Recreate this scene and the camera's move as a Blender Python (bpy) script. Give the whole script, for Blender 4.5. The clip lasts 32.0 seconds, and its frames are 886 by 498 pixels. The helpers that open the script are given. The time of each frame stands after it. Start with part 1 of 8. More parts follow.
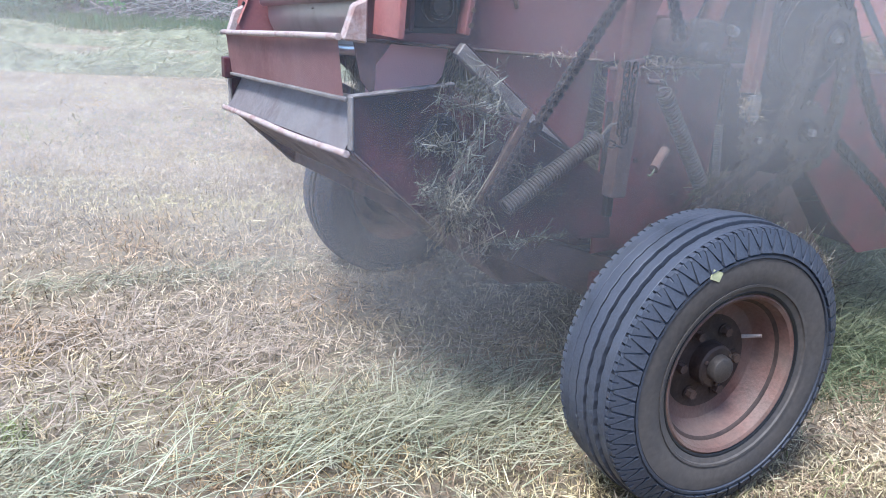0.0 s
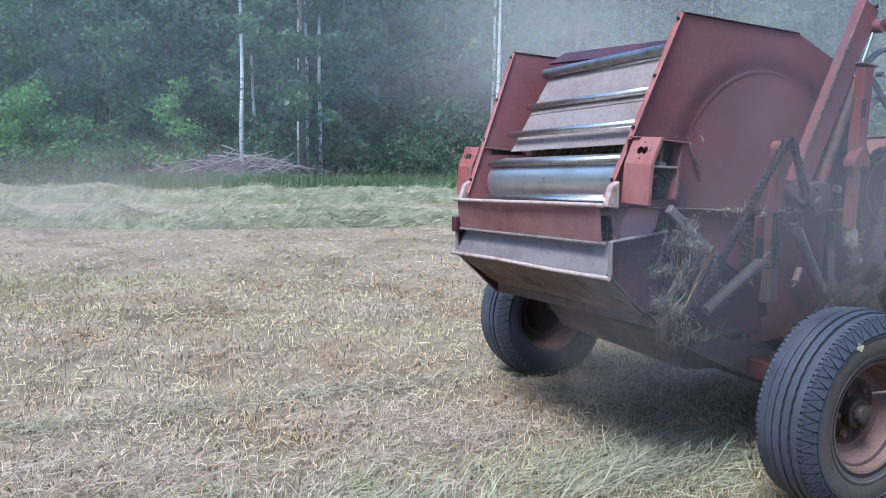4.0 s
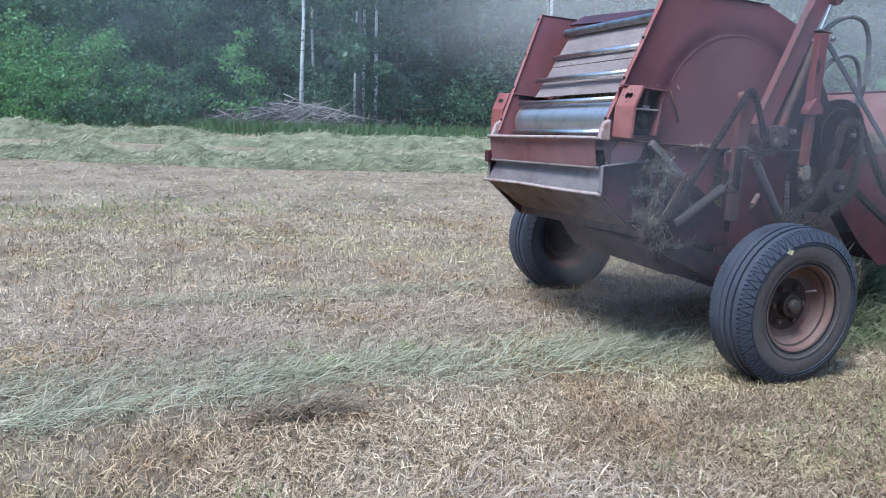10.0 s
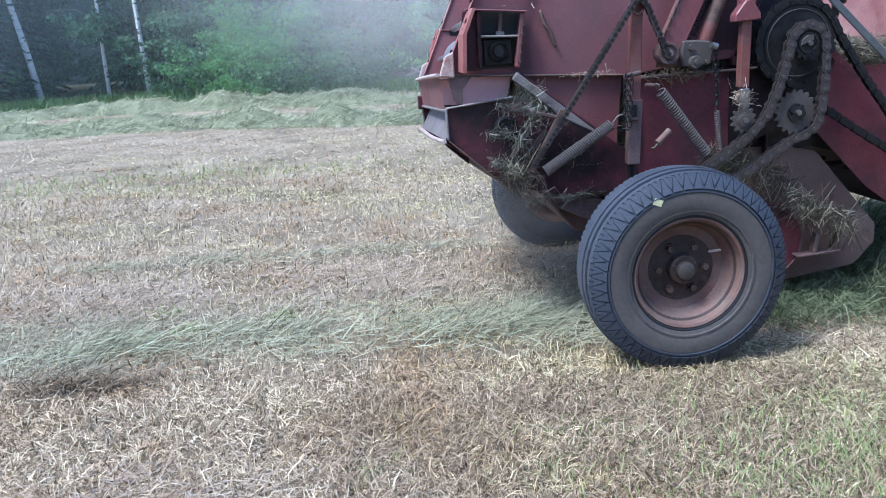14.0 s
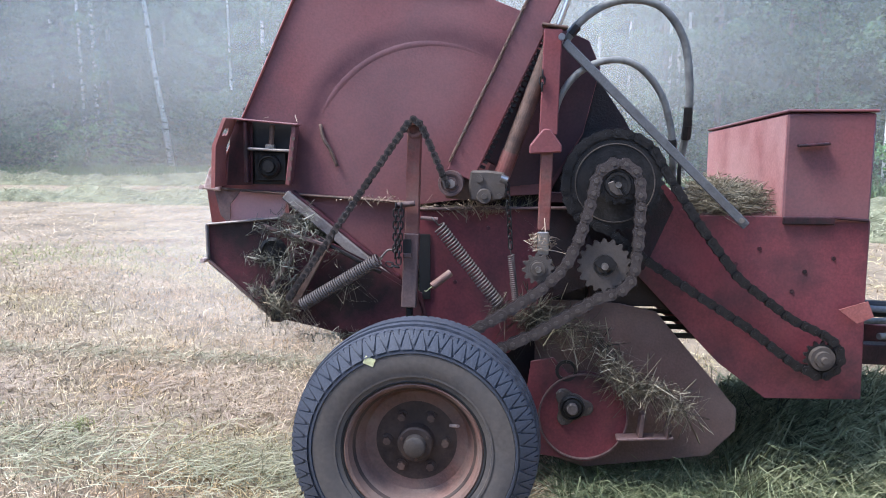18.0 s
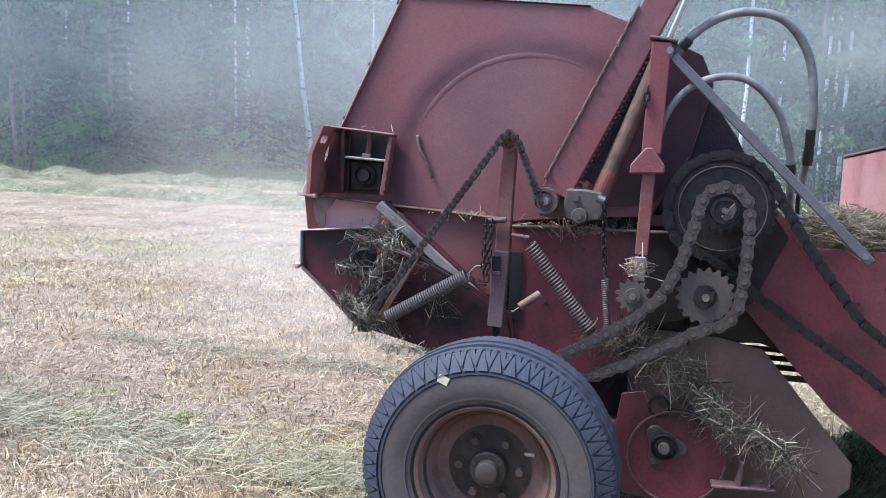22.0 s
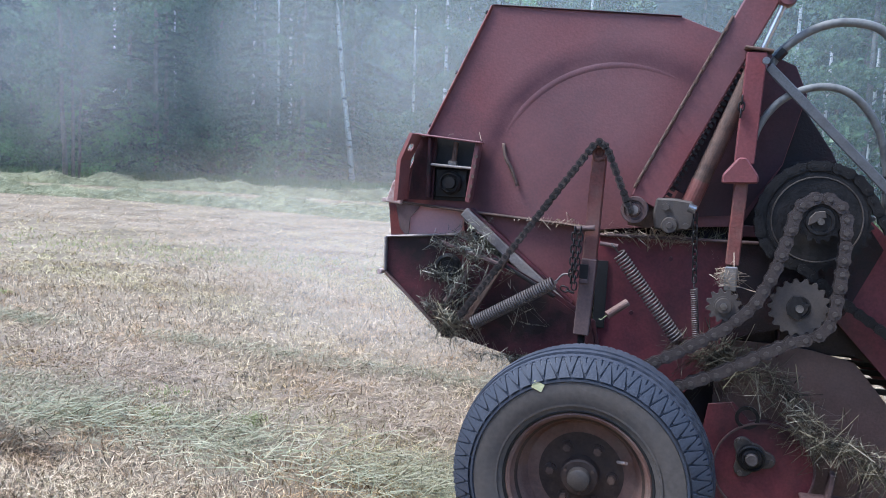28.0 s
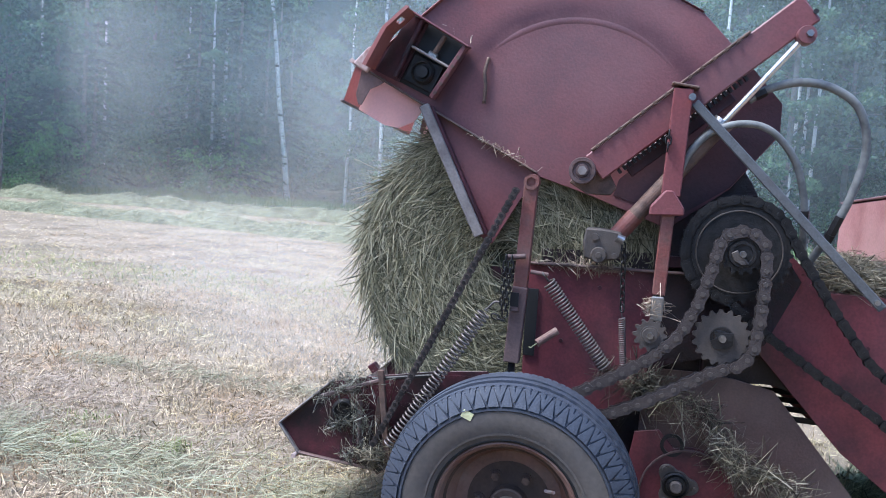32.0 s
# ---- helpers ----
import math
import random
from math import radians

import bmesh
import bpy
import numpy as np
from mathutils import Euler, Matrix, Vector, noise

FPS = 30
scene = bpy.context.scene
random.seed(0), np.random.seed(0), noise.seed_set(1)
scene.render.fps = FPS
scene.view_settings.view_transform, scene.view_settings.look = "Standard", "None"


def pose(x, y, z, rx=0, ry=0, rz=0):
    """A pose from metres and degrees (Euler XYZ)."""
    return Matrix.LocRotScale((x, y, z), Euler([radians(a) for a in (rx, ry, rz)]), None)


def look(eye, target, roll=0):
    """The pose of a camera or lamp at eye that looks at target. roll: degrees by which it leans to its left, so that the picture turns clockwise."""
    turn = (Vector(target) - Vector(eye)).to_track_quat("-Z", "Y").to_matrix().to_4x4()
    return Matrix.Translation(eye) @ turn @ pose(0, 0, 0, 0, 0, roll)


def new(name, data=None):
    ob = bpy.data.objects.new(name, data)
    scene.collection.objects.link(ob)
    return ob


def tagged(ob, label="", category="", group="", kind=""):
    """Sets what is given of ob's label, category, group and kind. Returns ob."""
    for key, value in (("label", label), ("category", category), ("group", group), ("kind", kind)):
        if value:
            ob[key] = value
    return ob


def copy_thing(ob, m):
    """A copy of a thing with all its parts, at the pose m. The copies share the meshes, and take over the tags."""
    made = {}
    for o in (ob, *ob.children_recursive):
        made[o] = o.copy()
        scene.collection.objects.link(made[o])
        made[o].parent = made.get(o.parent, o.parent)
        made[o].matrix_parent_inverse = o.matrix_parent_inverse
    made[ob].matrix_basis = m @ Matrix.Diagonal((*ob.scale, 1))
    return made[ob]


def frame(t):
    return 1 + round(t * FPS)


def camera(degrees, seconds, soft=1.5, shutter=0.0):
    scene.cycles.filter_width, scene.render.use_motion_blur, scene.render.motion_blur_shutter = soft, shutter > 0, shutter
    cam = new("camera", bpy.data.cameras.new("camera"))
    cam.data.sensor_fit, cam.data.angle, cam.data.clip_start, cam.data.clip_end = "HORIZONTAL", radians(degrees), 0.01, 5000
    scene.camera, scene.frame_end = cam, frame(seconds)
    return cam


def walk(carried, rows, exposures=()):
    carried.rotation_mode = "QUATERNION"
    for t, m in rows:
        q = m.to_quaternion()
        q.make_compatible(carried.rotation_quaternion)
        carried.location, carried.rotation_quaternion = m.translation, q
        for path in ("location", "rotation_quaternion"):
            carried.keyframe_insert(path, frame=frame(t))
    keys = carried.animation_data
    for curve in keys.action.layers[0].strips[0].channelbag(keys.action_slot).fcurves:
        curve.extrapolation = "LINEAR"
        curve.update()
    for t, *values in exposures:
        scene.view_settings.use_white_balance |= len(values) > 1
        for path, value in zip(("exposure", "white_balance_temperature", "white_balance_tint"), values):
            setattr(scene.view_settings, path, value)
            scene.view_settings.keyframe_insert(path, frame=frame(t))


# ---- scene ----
cam = camera(56.5, 32.0, soft=0.9, shutter=0.15)
scene.cycles.transparent_max_bounces = 24      # layers of thin dust
METRES, EYE, TILT, LEAN, TURN = 8.82, 1.539, 0.0, 0.0, -28.4
ROWS = [
    (0.0, 0.0, 0.0, 0.0, 0.89, -17.85, -2.77),
    (0.5, -0.01, -0.0057, -0.0017, 0.16, -16.44, -4.26),
    (1.0, -0.0181, -0.0135, 0.0042, -1.97, -13.75, -1.59),
    (1.5, -0.039, -0.03, 0.0076, -1.69, -13.15, -0.25),
    (2.0, -0.0458, -0.0548, 0.0094, 0.86, -10.96, -0.3),
    (2.5, -0.0553, -0.077, 0.0139, 4.14, -10.95, -0.83),
    (3.0, -0.0791, -0.0981, 0.0186, 0.98, -8.67, 0.06),
    (3.5, -0.0986, -0.1243, 0.0205, 1.79, -7.94, -0.66),
    (5.5, -0.1467, -0.2063, 0.0209, -4.48, -10.6, 0.66),
    (6.0, -0.1442, -0.2134, 0.02, -3.07, -10.39, 0.95),
    (6.5, -0.137, -0.222, 0.0208, 0.4, -11.27, -0.78),
    (7.0, -0.1287, -0.2338, 0.0198, 2.97, -11.11, -1.94),
    (7.5, -0.1251, -0.2473, 0.0182, 5.24, -10.85, -2.78),
    (8.0, -0.1299, -0.2594, 0.017, 6.39, -12.46, -1.58),
    (8.5, -0.1323, -0.2706, 0.018, 5.45, -13.27, -1.2),
    (9.0, -0.1332, -0.2798, 0.0181, 3.36, -12.59, -0.73),
    (9.5, -0.1219, -0.2838, 0.0168, 3.91, -12.5, -0.53),
    (10.0, -0.099, -0.2901, 0.0154, 4.49, -11.43, -1.73),
    (10.5, -0.0746, -0.2871, 0.0151, 2.74, -12.99, 0.18),
    (11.0, -0.0511, -0.2699, 0.0129, 5.47, -13.21, 0.31),
    (11.5, -0.0178, -0.2529, 0.0097, 5.0, -13.78, 2.85),
    (12.0, 0.0226, -0.244, 0.0067, 9.03, -15.48, 0.93),
    (12.5, 0.057, -0.2201, 0.0026, 6.5, -14.83, 0.0),
    (13.0, 0.0913, -0.1999, 0.0043, 8.51, -15.19, 4.74),
    (13.5, 0.1249, -0.1889, 0.0036, 16.87, -16.25, 2.52),
    (14.0, 0.1493, -0.1705, 0.0045, 22.05, -14.6, 3.83),
    (14.5, 0.1723, -0.1507, 0.0075, 23.46, -13.78, 4.53),
    (16.5, 0.2665, -0.0763, 0.0141, 36.64, -9.61, 1.35),
    (17.0, 0.2856, -0.0563, 0.0144, 32.46, -10.08, 0.35),
    (17.5, 0.2963, -0.0362, 0.0125, 32.02, -8.66, 0.03),
    (18.0, 0.3028, -0.0147, 0.0112, 32.92, -8.19, -0.04),
    (18.5, 0.3158, 0.0053, 0.0095, 35.56, -6.82, -0.7),
    (19.0, 0.328, 0.016, 0.0129, 38.41, -6.45, -2.12),
    (19.5, 0.3303, 0.0184, 0.0133, 40.73, -4.92, -2.44),
    (20.0, 0.3275, 0.0177, 0.0127, 39.3, -5.14, -2.13),
    (20.5, 0.3246, 0.0176, 0.0129, 38.41, -5.37, -2.44),
    (21.0, 0.3231, 0.0178, 0.0124, 38.97, -6.0, -2.34),
    (21.5, 0.32, 0.0146, 0.0116, 41.0, -6.5, -2.34),
    (22.0, 0.3123, 0.0085, 0.0105, 42.55, -7.29, -2.04),
    (22.5, 0.3043, 0.0017, 0.0091, 42.61, -7.48, -1.2),
    (23.0, 0.299, -0.0054, 0.0078, 44.04, -8.0, -1.04),
    (23.5, 0.2975, -0.0077, 0.0073, 44.69, -8.58, -2.13),
    (24.0, 0.2962, -0.0115, 0.0088, 48.19, -7.73, -1.35),
    (24.5, 0.295, -0.0149, 0.0091, 51.26, -7.26, -1.25),
    (25.0, 0.2934, -0.0148, 0.0088, 51.28, -7.38, -1.46),
    (25.5, 0.2933, -0.0147, 0.0086, 49.78, -7.57, -2.16),
    (26.0, 0.2935, -0.0142, 0.0083, 48.44, -7.53, -2.34),
    (26.5, 0.2939, -0.0124, 0.0082, 46.43, -7.52, -2.33),
    (28.5, 0.2961, -0.0126, 0.0082, 43.54, -6.48, -2.75),
    (29.0, 0.2967, -0.0106, 0.0086, 40.85, -6.52, -2.69),
    (29.5, 0.2985, -0.0103, 0.0093, 39.03, -6.15, -1.9),
    (30.0, 0.2995, -0.0106, 0.01, 38.58, -5.53, -1.9),
    (30.5, 0.3009, -0.0108, 0.0105, 38.06, -5.15, -1.96),
    (31.0, 0.3009, -0.0109, 0.0111, 38.18, -4.96, -2.07),
    (31.5, 0.2993, -0.0109, 0.0107, 39.78, -4.88, -2.63),
    (32.0, 0.2953, -0.0104, 0.0118, 40.48, -5.11, -3.88),
]
walk(cam, [(t, pose(0, 0, EYE, TILT, LEAN, TURN) @ pose(METRES * x, METRES * y, METRES * z, 90 + pitch, roll, yaw)) for t, x, y, z, yaw, pitch, roll in ROWS],
     exposures=[(0, 1.77, 5550, 7), (1, 1.58, 5550, 7), (2, 1.59, 5550, 6), (3.5, 1.43, 5500, 6), (6, 1.36, 5450, 5), (7, 1.27, 5480, 5), (9, 1.27, 5450, 4), (11, 1.38, 5270, 4), (13, 1.58, 5120, 4), (16.5, 1.75, 5500, 8), (19, 1.96, 5950, 10), (21, 1.96, 5950, 10), (23, 1.88, 5550, 8), (25, 1.63, 5550, 6), (27, 1.63, 5550, 7), (30, 1.80, 5520, 8), (32, 1.86, 5520, 8)])

# world, sun
world = bpy.data.worlds.new("world")
scene.world = world
world.use_nodes = True
wn = world.node_tree.nodes
sky = wn.new("ShaderNodeTexSky")
sky.sky_type = "NISHITA"
sky.sun_disc = False
sky.sun_elevation = radians(62)
sky.sun_rotation = radians(-116)
sky.dust_density = 1.0
sky.air_density = 1.0
wn["Background"].inputs[1].default_value = 0.13
world.node_tree.links.new(sky.outputs[0], wn["Background"].inputs[0])
sun_data = bpy.data.lights.new("sun", "SUN")
sun_data.energy, sun_data.angle, sun_data.color = 2.1, radians(20), (1.0, 0.96, 0.91)
sun = new("sun", sun_data)
sun.matrix_world = look((-16, -6, 30), (0, 2, 0))

# ---- small builders ----
def turned(x, y):
    """The field's own axes (along the windrows, across them) to the world's."""
    a = radians(TURN)
    return x * math.cos(a) - y * math.sin(a), x * math.sin(a) + y * math.cos(a)


def mesh_of(bm, name, smooth=False):
    me = bpy.data.meshes.new(name)
    bmesh.ops.recalc_face_normals(bm, faces=bm.faces[:])
    if smooth:
        for f in bm.faces:
            f.smooth = True
    bm.to_mesh(me)
    bm.free()
    return me


def part(name, bm, material, parent=None, label="", smooth=False):
    me = bm if isinstance(bm, bpy.types.Mesh) else mesh_of(bm, name, smooth)
    if material is not None and not me.materials:
        me.materials.append(material)
    ob = new(name, me)
    if parent is not None:
        ob.parent = parent
    if label:
        tagged(ob, label)
    return ob


def thing(name, label, category, at=(0, 0, 0), group="", kind=""):
    ob = new(name)
    ob.location = at
    ob.empty_display_size = 0.1
    return tagged(ob, label, category, group, kind)


def bevelled(bm, width, segments=1):
    if width > 0:
        bmesh.ops.recalc_face_normals(bm, faces=bm.faces[:])
        edges = [e for e in bm.edges if len(e.link_faces) == 2 and e.calc_face_angle(0) > 0.5]
        bmesh.ops.bevel(bm, geom=edges, offset=width, segments=segments, affect="EDGES", profile=0.5)
    return bm


def prism(poly, y0, y1, bevel=0.003, bm=None):
    """A plate: a polygon in x and z, from y0 to y1."""
    own = bm is None
    bm = bm or bmesh.new()
    a = [bm.verts.new((x, y0, z)) for x, z in poly]
    b = [bm.verts.new((x, y1, z)) for x, z in poly]
    n = len(poly)
    bm.faces.new(a)
    bm.faces.new(b[::-1])
    for i in range(n):
        bm.faces.new((a[i], b[i], b[(i + 1) % n], a[(i + 1) % n]))
    return bevelled(bm, bevel) if own else bm


def block(centre, size, rot=(0, 0, 0), bevel=0.004, bm=None):
    own = bm is None
    bm = bm or bmesh.new()
    m = pose(*centre, *rot) @ Matrix.Diagonal((*size, 1))
    bmesh.ops.create_cube(bm, size=1, matrix=m)
    return bevelled(bm, bevel) if own else bm


def beam(p, q, width, depth, bevel=0.004, bm=None, up=(0, 1, 0)):
    """A bar from p to q, width across, depth along up."""
    own = bm is None
    bm = bm or bmesh.new()
    p, q = Vector(p), Vector(q)
    z = (q - p).normalized()
    y = Vector(up)
    x = y.cross(z).normalized()
    y = z.cross(x)
    m = Matrix((x, y, z)).transposed().to_4x4()
    m.translation = (p + q) / 2
    bmesh.ops.create_cube(bm, size=1, matrix=m @ Matrix.Diagonal((width, depth, (q - p).length, 1)))
    return bevelled(bm, bevel) if own else bm


def rod(p, q, r, r2=None, seg=14, bm=None):
    bm = bm or bmesh.new()
    p, q = Vector(p), Vector(q)
    m = (q - p).to_track_quat("Z", "Y").to_matrix().to_4x4()
    m.translation = (p + q) / 2
    bmesh.ops.create_cone(bm, cap_ends=True, segments=seg, radius1=r, radius2=r if r2 is None else r2, depth=(q - p).length, matrix=m)
    return bm


def sweep(points, r, seg=8, bm=None, closed=False, smooth=True):
    """A round bar along a line of points."""
    bm = bm or bmesh.new()
    pts = [Vector(p) for p in points]
    n = len(pts)
    rings, side = [], None
    for i, p in enumerate(pts):
        a = pts[(i - 1) % n] if closed or i > 0 else p
        b = pts[(i + 1) % n] if closed or i < n - 1 else p
        d = (b - a).normalized()
        if side is None:
            side = d.orthogonal().normalized()
        side = (side - d * side.dot(d)).normalized()
        up = d.cross(side)
        rr = r(i / max(1, n - 1)) if callable(r) else r
        rings.append([bm.verts.new(p + (side * math.cos(k * math.tau / seg) + up * math.sin(k * math.tau / seg)) * rr) for k in range(seg)])
    for i in range(n if closed else n - 1):
        a, b = rings[i], rings[(i + 1) % n]
        for k in range(seg):
            f = bm.faces.new((a[k], a[(k + 1) % seg], b[(k + 1) % seg], b[k]))
            f.smooth = smooth
    if not closed:
        bm.faces.new(rings[0][::-1])
        bm.faces.new(rings[-1])
    return bm


def lathe(profile, seg=48, bm=None, closed=False, cap=True):
    """A turned body about the y axis; profile: (radius, y)."""
    bm = bm or bmesh.new()
    rings = []
    for k in range(seg):
        a = k * math.tau / seg
        rings.append([bm.verts.new((r * math.cos(a), y, r * math.sin(a))) for r, y in profile])
    n = len(profile)
    for k in range(seg):
        a, b = rings[k], rings[(k + 1) % seg]
        for i in range(n if closed else n - 1):
            j = (i + 1) % n
            f = bm.faces.new((a[i], a[j], b[j], b[i]))
            f.smooth = True
    if not closed and cap:
        for end in (0, -1):
            if profile[end][0] > 1e-4:
                bm.faces.new([ring[end] for ring in rings])
    bmesh.ops.recalc_face_normals(bm, faces=bm.faces[:])
    for e in bm.edges:                      # keep turned steps crisp
        if len(e.link_faces) == 2 and e.calc_face_angle(0) > 0.62:
            e.smooth = False
    return bm


def moved(bm, x, y, z):
    bmesh.ops.translate(bm, verts=bm.verts[:], vec=(x, y, z))
    return bm


def curve_through(points, steps=10):
    """A smooth line through a few points."""
    pts = [Vector(p) for p in points]
    pts = [pts[0] * 2 - pts[1]] + pts + [pts[-1] * 2 - pts[-2]]
    out = []
    for i in range(1, len(pts) - 2):
        a, b, c, d = pts[i - 1:i + 3]
        for k in range(steps):
            t = k / steps
            out.append(0.5 * (2 * b + (c - a) * t + (2 * a - 5 * b + 4 * c - d) * t * t + (3 * b - a - 3 * c + d) * t ** 3))
    out.append(pts[-2])
    return out

# ---- materials ----
def material(name, colour, rough=0.7, metal=0.0, dark=None, scale=8.0, amount=0.5, bump=0.2, fine=120.0, dust=None, dust_amount=0.0, random_value=0.0):
    """Paint, metal, rubber: two colours mixed by patches, fine grain, relief, and dust in blotches."""
    m = bpy.data.materials.new(name)
    m.use_nodes = True
    n, l = m.node_tree.nodes, m.node_tree.links
    b = n["Principled BSDF"]
    b.inputs["Roughness"].default_value, b.inputs["Metallic"].default_value = rough, metal
    b.inputs["Specular IOR Level"].default_value = 0.3
    co = n.new("ShaderNodeTexCoord")
    big = n.new("ShaderNodeTexNoise")
    big.inputs["Scale"].default_value, big.inputs["Detail"].default_value, big.inputs["Roughness"].default_value = scale, 6, 0.65
    small = n.new("ShaderNodeTexNoise")
    small.inputs["Scale"].default_value, small.inputs["Detail"].default_value = fine, 4
    l.new(co.outputs["Object"], big.inputs["Vector"])
    l.new(co.outputs["Object"], small.inputs["Vector"])
    ramp = n.new("ShaderNodeMapRange")
    ramp.inputs[1].default_value, ramp.inputs[2].default_value = 0.62 - 0.3 * amount, 0.8 - 0.2 * amount
    l.new(big.outputs["Fac"], ramp.inputs[0])
    mix = n.new("ShaderNodeMixRGB")
    mix.inputs[1].default_value = (*colour, 1)
    mix.inputs[2].default_value = (*(dark or [c * 0.5 for c in colour]), 1)
    l.new(ramp.outputs[0], mix.inputs[0])
    out = mix
    grain = n.new("ShaderNodeMixRGB")
    grain.blend_type = "MULTIPLY"
    grain.inputs[0].default_value = 0.5
    tone = n.new("ShaderNodeMapRange")
    tone.inputs[1].default_value, tone.inputs[2].default_value, tone.inputs[3].default_value, tone.inputs[4].default_value = 0.3, 0.7, 0.6, 1.25
    l.new(small.outputs["Fac"], tone.inputs[0])
    l.new(out.outputs[0], grain.inputs[1])
    l.new(tone.outputs[0], grain.inputs[2])
    out = grain
    if dust:
        cover = n.new("ShaderNodeTexNoise")
        cover.inputs["Scale"].default_value, cover.inputs["Detail"].default_value = scale * 0.6, 8
        l.new(co.outputs["Object"], cover.inputs["Vector"])
        r2 = n.new("ShaderNodeMapRange")
        r2.inputs[1].default_value, r2.inputs[2].default_value, r2.inputs[4].default_value = 0.35, 0.75, dust_amount
        l.new(cover.outputs["Fac"], r2.inputs[0])
        d = n.new("ShaderNodeMixRGB")
        d.inputs[2].default_value = (*dust, 1)
        l.new(r2.outputs[0], d.inputs[0])
        l.new(out.outputs[0], d.inputs[1])
        out = d
    if random_value:
        info = n.new("ShaderNodeObjectInfo")
        hsv = n.new("ShaderNodeHueSaturation")
        mr = n.new("ShaderNodeMapRange")
        mr.inputs[3].default_value, mr.inputs[4].default_value = 1 - random_value, 1 + random_value
        l.new(info.outputs["Random"], mr.inputs[0])
        l.new(mr.outputs[0], hsv.inputs["Value"])
        l.new(out.outputs[0], hsv.inputs["Color"])
        out = hsv
    l.new(out.outputs[0], b.inputs["Base Color"])
    bp = n.new("ShaderNodeBump")
    bp.inputs["Strength"].default_value, bp.inputs["Distance"].default_value = bump, 0.01
    l.new(small.outputs["Fac"], bp.inputs["Height"])
    l.new(bp.outputs[0], b.inputs["Normal"])
    return m


def stalks(name, colours, rough=0.85, through_light=0.0, bump=0.0, patch=None, patch_scale=0.6, second=None):
    """Grass, hay and leaves: a colour of its own for every blade, and patches over the field."""
    m = bpy.data.materials.new(name)
    m.use_nodes = True
    n, l = m.node_tree.nodes, m.node_tree.links
    b = n["Principled BSDF"]
    b.inputs["Roughness"].default_value = rough
    b.inputs["Specular IOR Level"].default_value = 0.25
    geo = n.new("ShaderNodeNewGeometry")
    ramp = n.new("ShaderNodeValToRGB")
    while len(ramp.color_ramp.elements) < len(colours):
        ramp.color_ramp.elements.new(0.5)
    for i, c in enumerate(colours):
        ramp.color_ramp.elements[i].position = i / max(1, len(colours) - 1)
        ramp.color_ramp.elements[i].color = (*c, 1)
    l.new(geo.outputs["Random Per Island"], ramp.inputs[0])
    out = ramp.outputs[0]
    if patch:
        noise_tex = n.new("ShaderNodeTexNoise")
        noise_tex.inputs["Scale"].default_value, noise_tex.inputs["Detail"].default_value = patch_scale, 5
        along = n.new("ShaderNodeMapping")          # streaks along the mower's lines
        along.vector_type = "TEXTURE"
        along.inputs["Rotation"].default_value = (0, 0, radians(TURN))
        along.inputs["Scale"].default_value = (3.2, 0.7, 1.0)
        l.new(geo.outputs["Position"], along.inputs["Vector"])
        l.new(along.outputs[0], noise_tex.inputs["Vector"])
        r = n.new("ShaderNodeMapRange")
        r.inputs[1].default_value, r.inputs[2].default_value, r.inputs[4].default_value = 0.47, 0.62, 0.9
        l.new(noise_tex.outputs["Fac"], r.inputs[0])
        mix = n.new("ShaderNodeMixRGB")
        l.new(r.outputs[0], mix.inputs[0])
        l.new(out, mix.inputs[1])
        mix.blend_type = "MULTIPLY"
        mix.inputs[2].default_value = (*patch, 1)
        out = mix.outputs[0]
    if second:
        other = n.new("ShaderNodeTexNoise")
        other.inputs["Scale"].default_value, other.inputs["Detail"].default_value = patch_scale * 2.7, 6
        shift = n.new("ShaderNodeVectorMath")
        shift.inputs[1].default_value = (31.0, 17.0, 5.0)
        l.new(geo.outputs["Position"], shift.inputs[0])
        l.new(shift.outputs[0], other.inputs["Vector"])
        r2 = n.new("ShaderNodeMapRange")
        r2.inputs[1].default_value, r2.inputs[2].default_value, r2.inputs[4].default_value = 0.47, 0.64, 0.9
        l.new(other.outputs["Fac"], r2.inputs[0])
        mix2 = n.new("ShaderNodeMixRGB")
        l.new(r2.outputs[0], mix2.inputs[0])
        l.new(out, mix2.inputs[1])
        mix2.blend_type = "MULTIPLY"
        mix2.inputs[2].default_value = (*second, 1)
        out = mix2.outputs[0]
    l.new(out, b.inputs["Base Color"])
    if through_light:
        t = n.new("ShaderNodeBsdfTranslucent")
        l.new(out, t.inputs["Color"])
        ms = n.new("ShaderNodeMixShader")
        ms.inputs[0].default_value = through_light
        l.new(b.outputs[0], ms.inputs[1])
        l.new(t.outputs[0], ms.inputs[2])
        l.new(ms.outputs[0], n["Material Output"].inputs["Surface"])
    return m


RED = material("red_paint", (0.165, 0.045, 0.047), 0.42, 0.0, (0.09, 0.034, 0.04), 1.8, 0.55, 0.1, 90, (0.25, 0.18, 0.18), 0.38)
# red made paler by dust, and by light painted on the box's rear
DUSTY_LIT_RED = material("dusty_lit_red_paint", (0.36, 0.16, 0.15), 0.55, 0.0, (0.24, 0.085, 0.082), 4, 0.5, 0.1, 90, (0.45, 0.32, 0.3), 0.4)
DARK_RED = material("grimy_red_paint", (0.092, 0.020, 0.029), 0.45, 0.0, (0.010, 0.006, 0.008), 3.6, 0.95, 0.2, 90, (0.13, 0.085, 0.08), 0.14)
ORANGE = material("orange_red_paint", (0.29, 0.088, 0.076), 0.5, 0.0, (0.20, 0.058, 0.052), 9, 0.5, 0.1, 110, (0.42, 0.3, 0.26), 0.25)
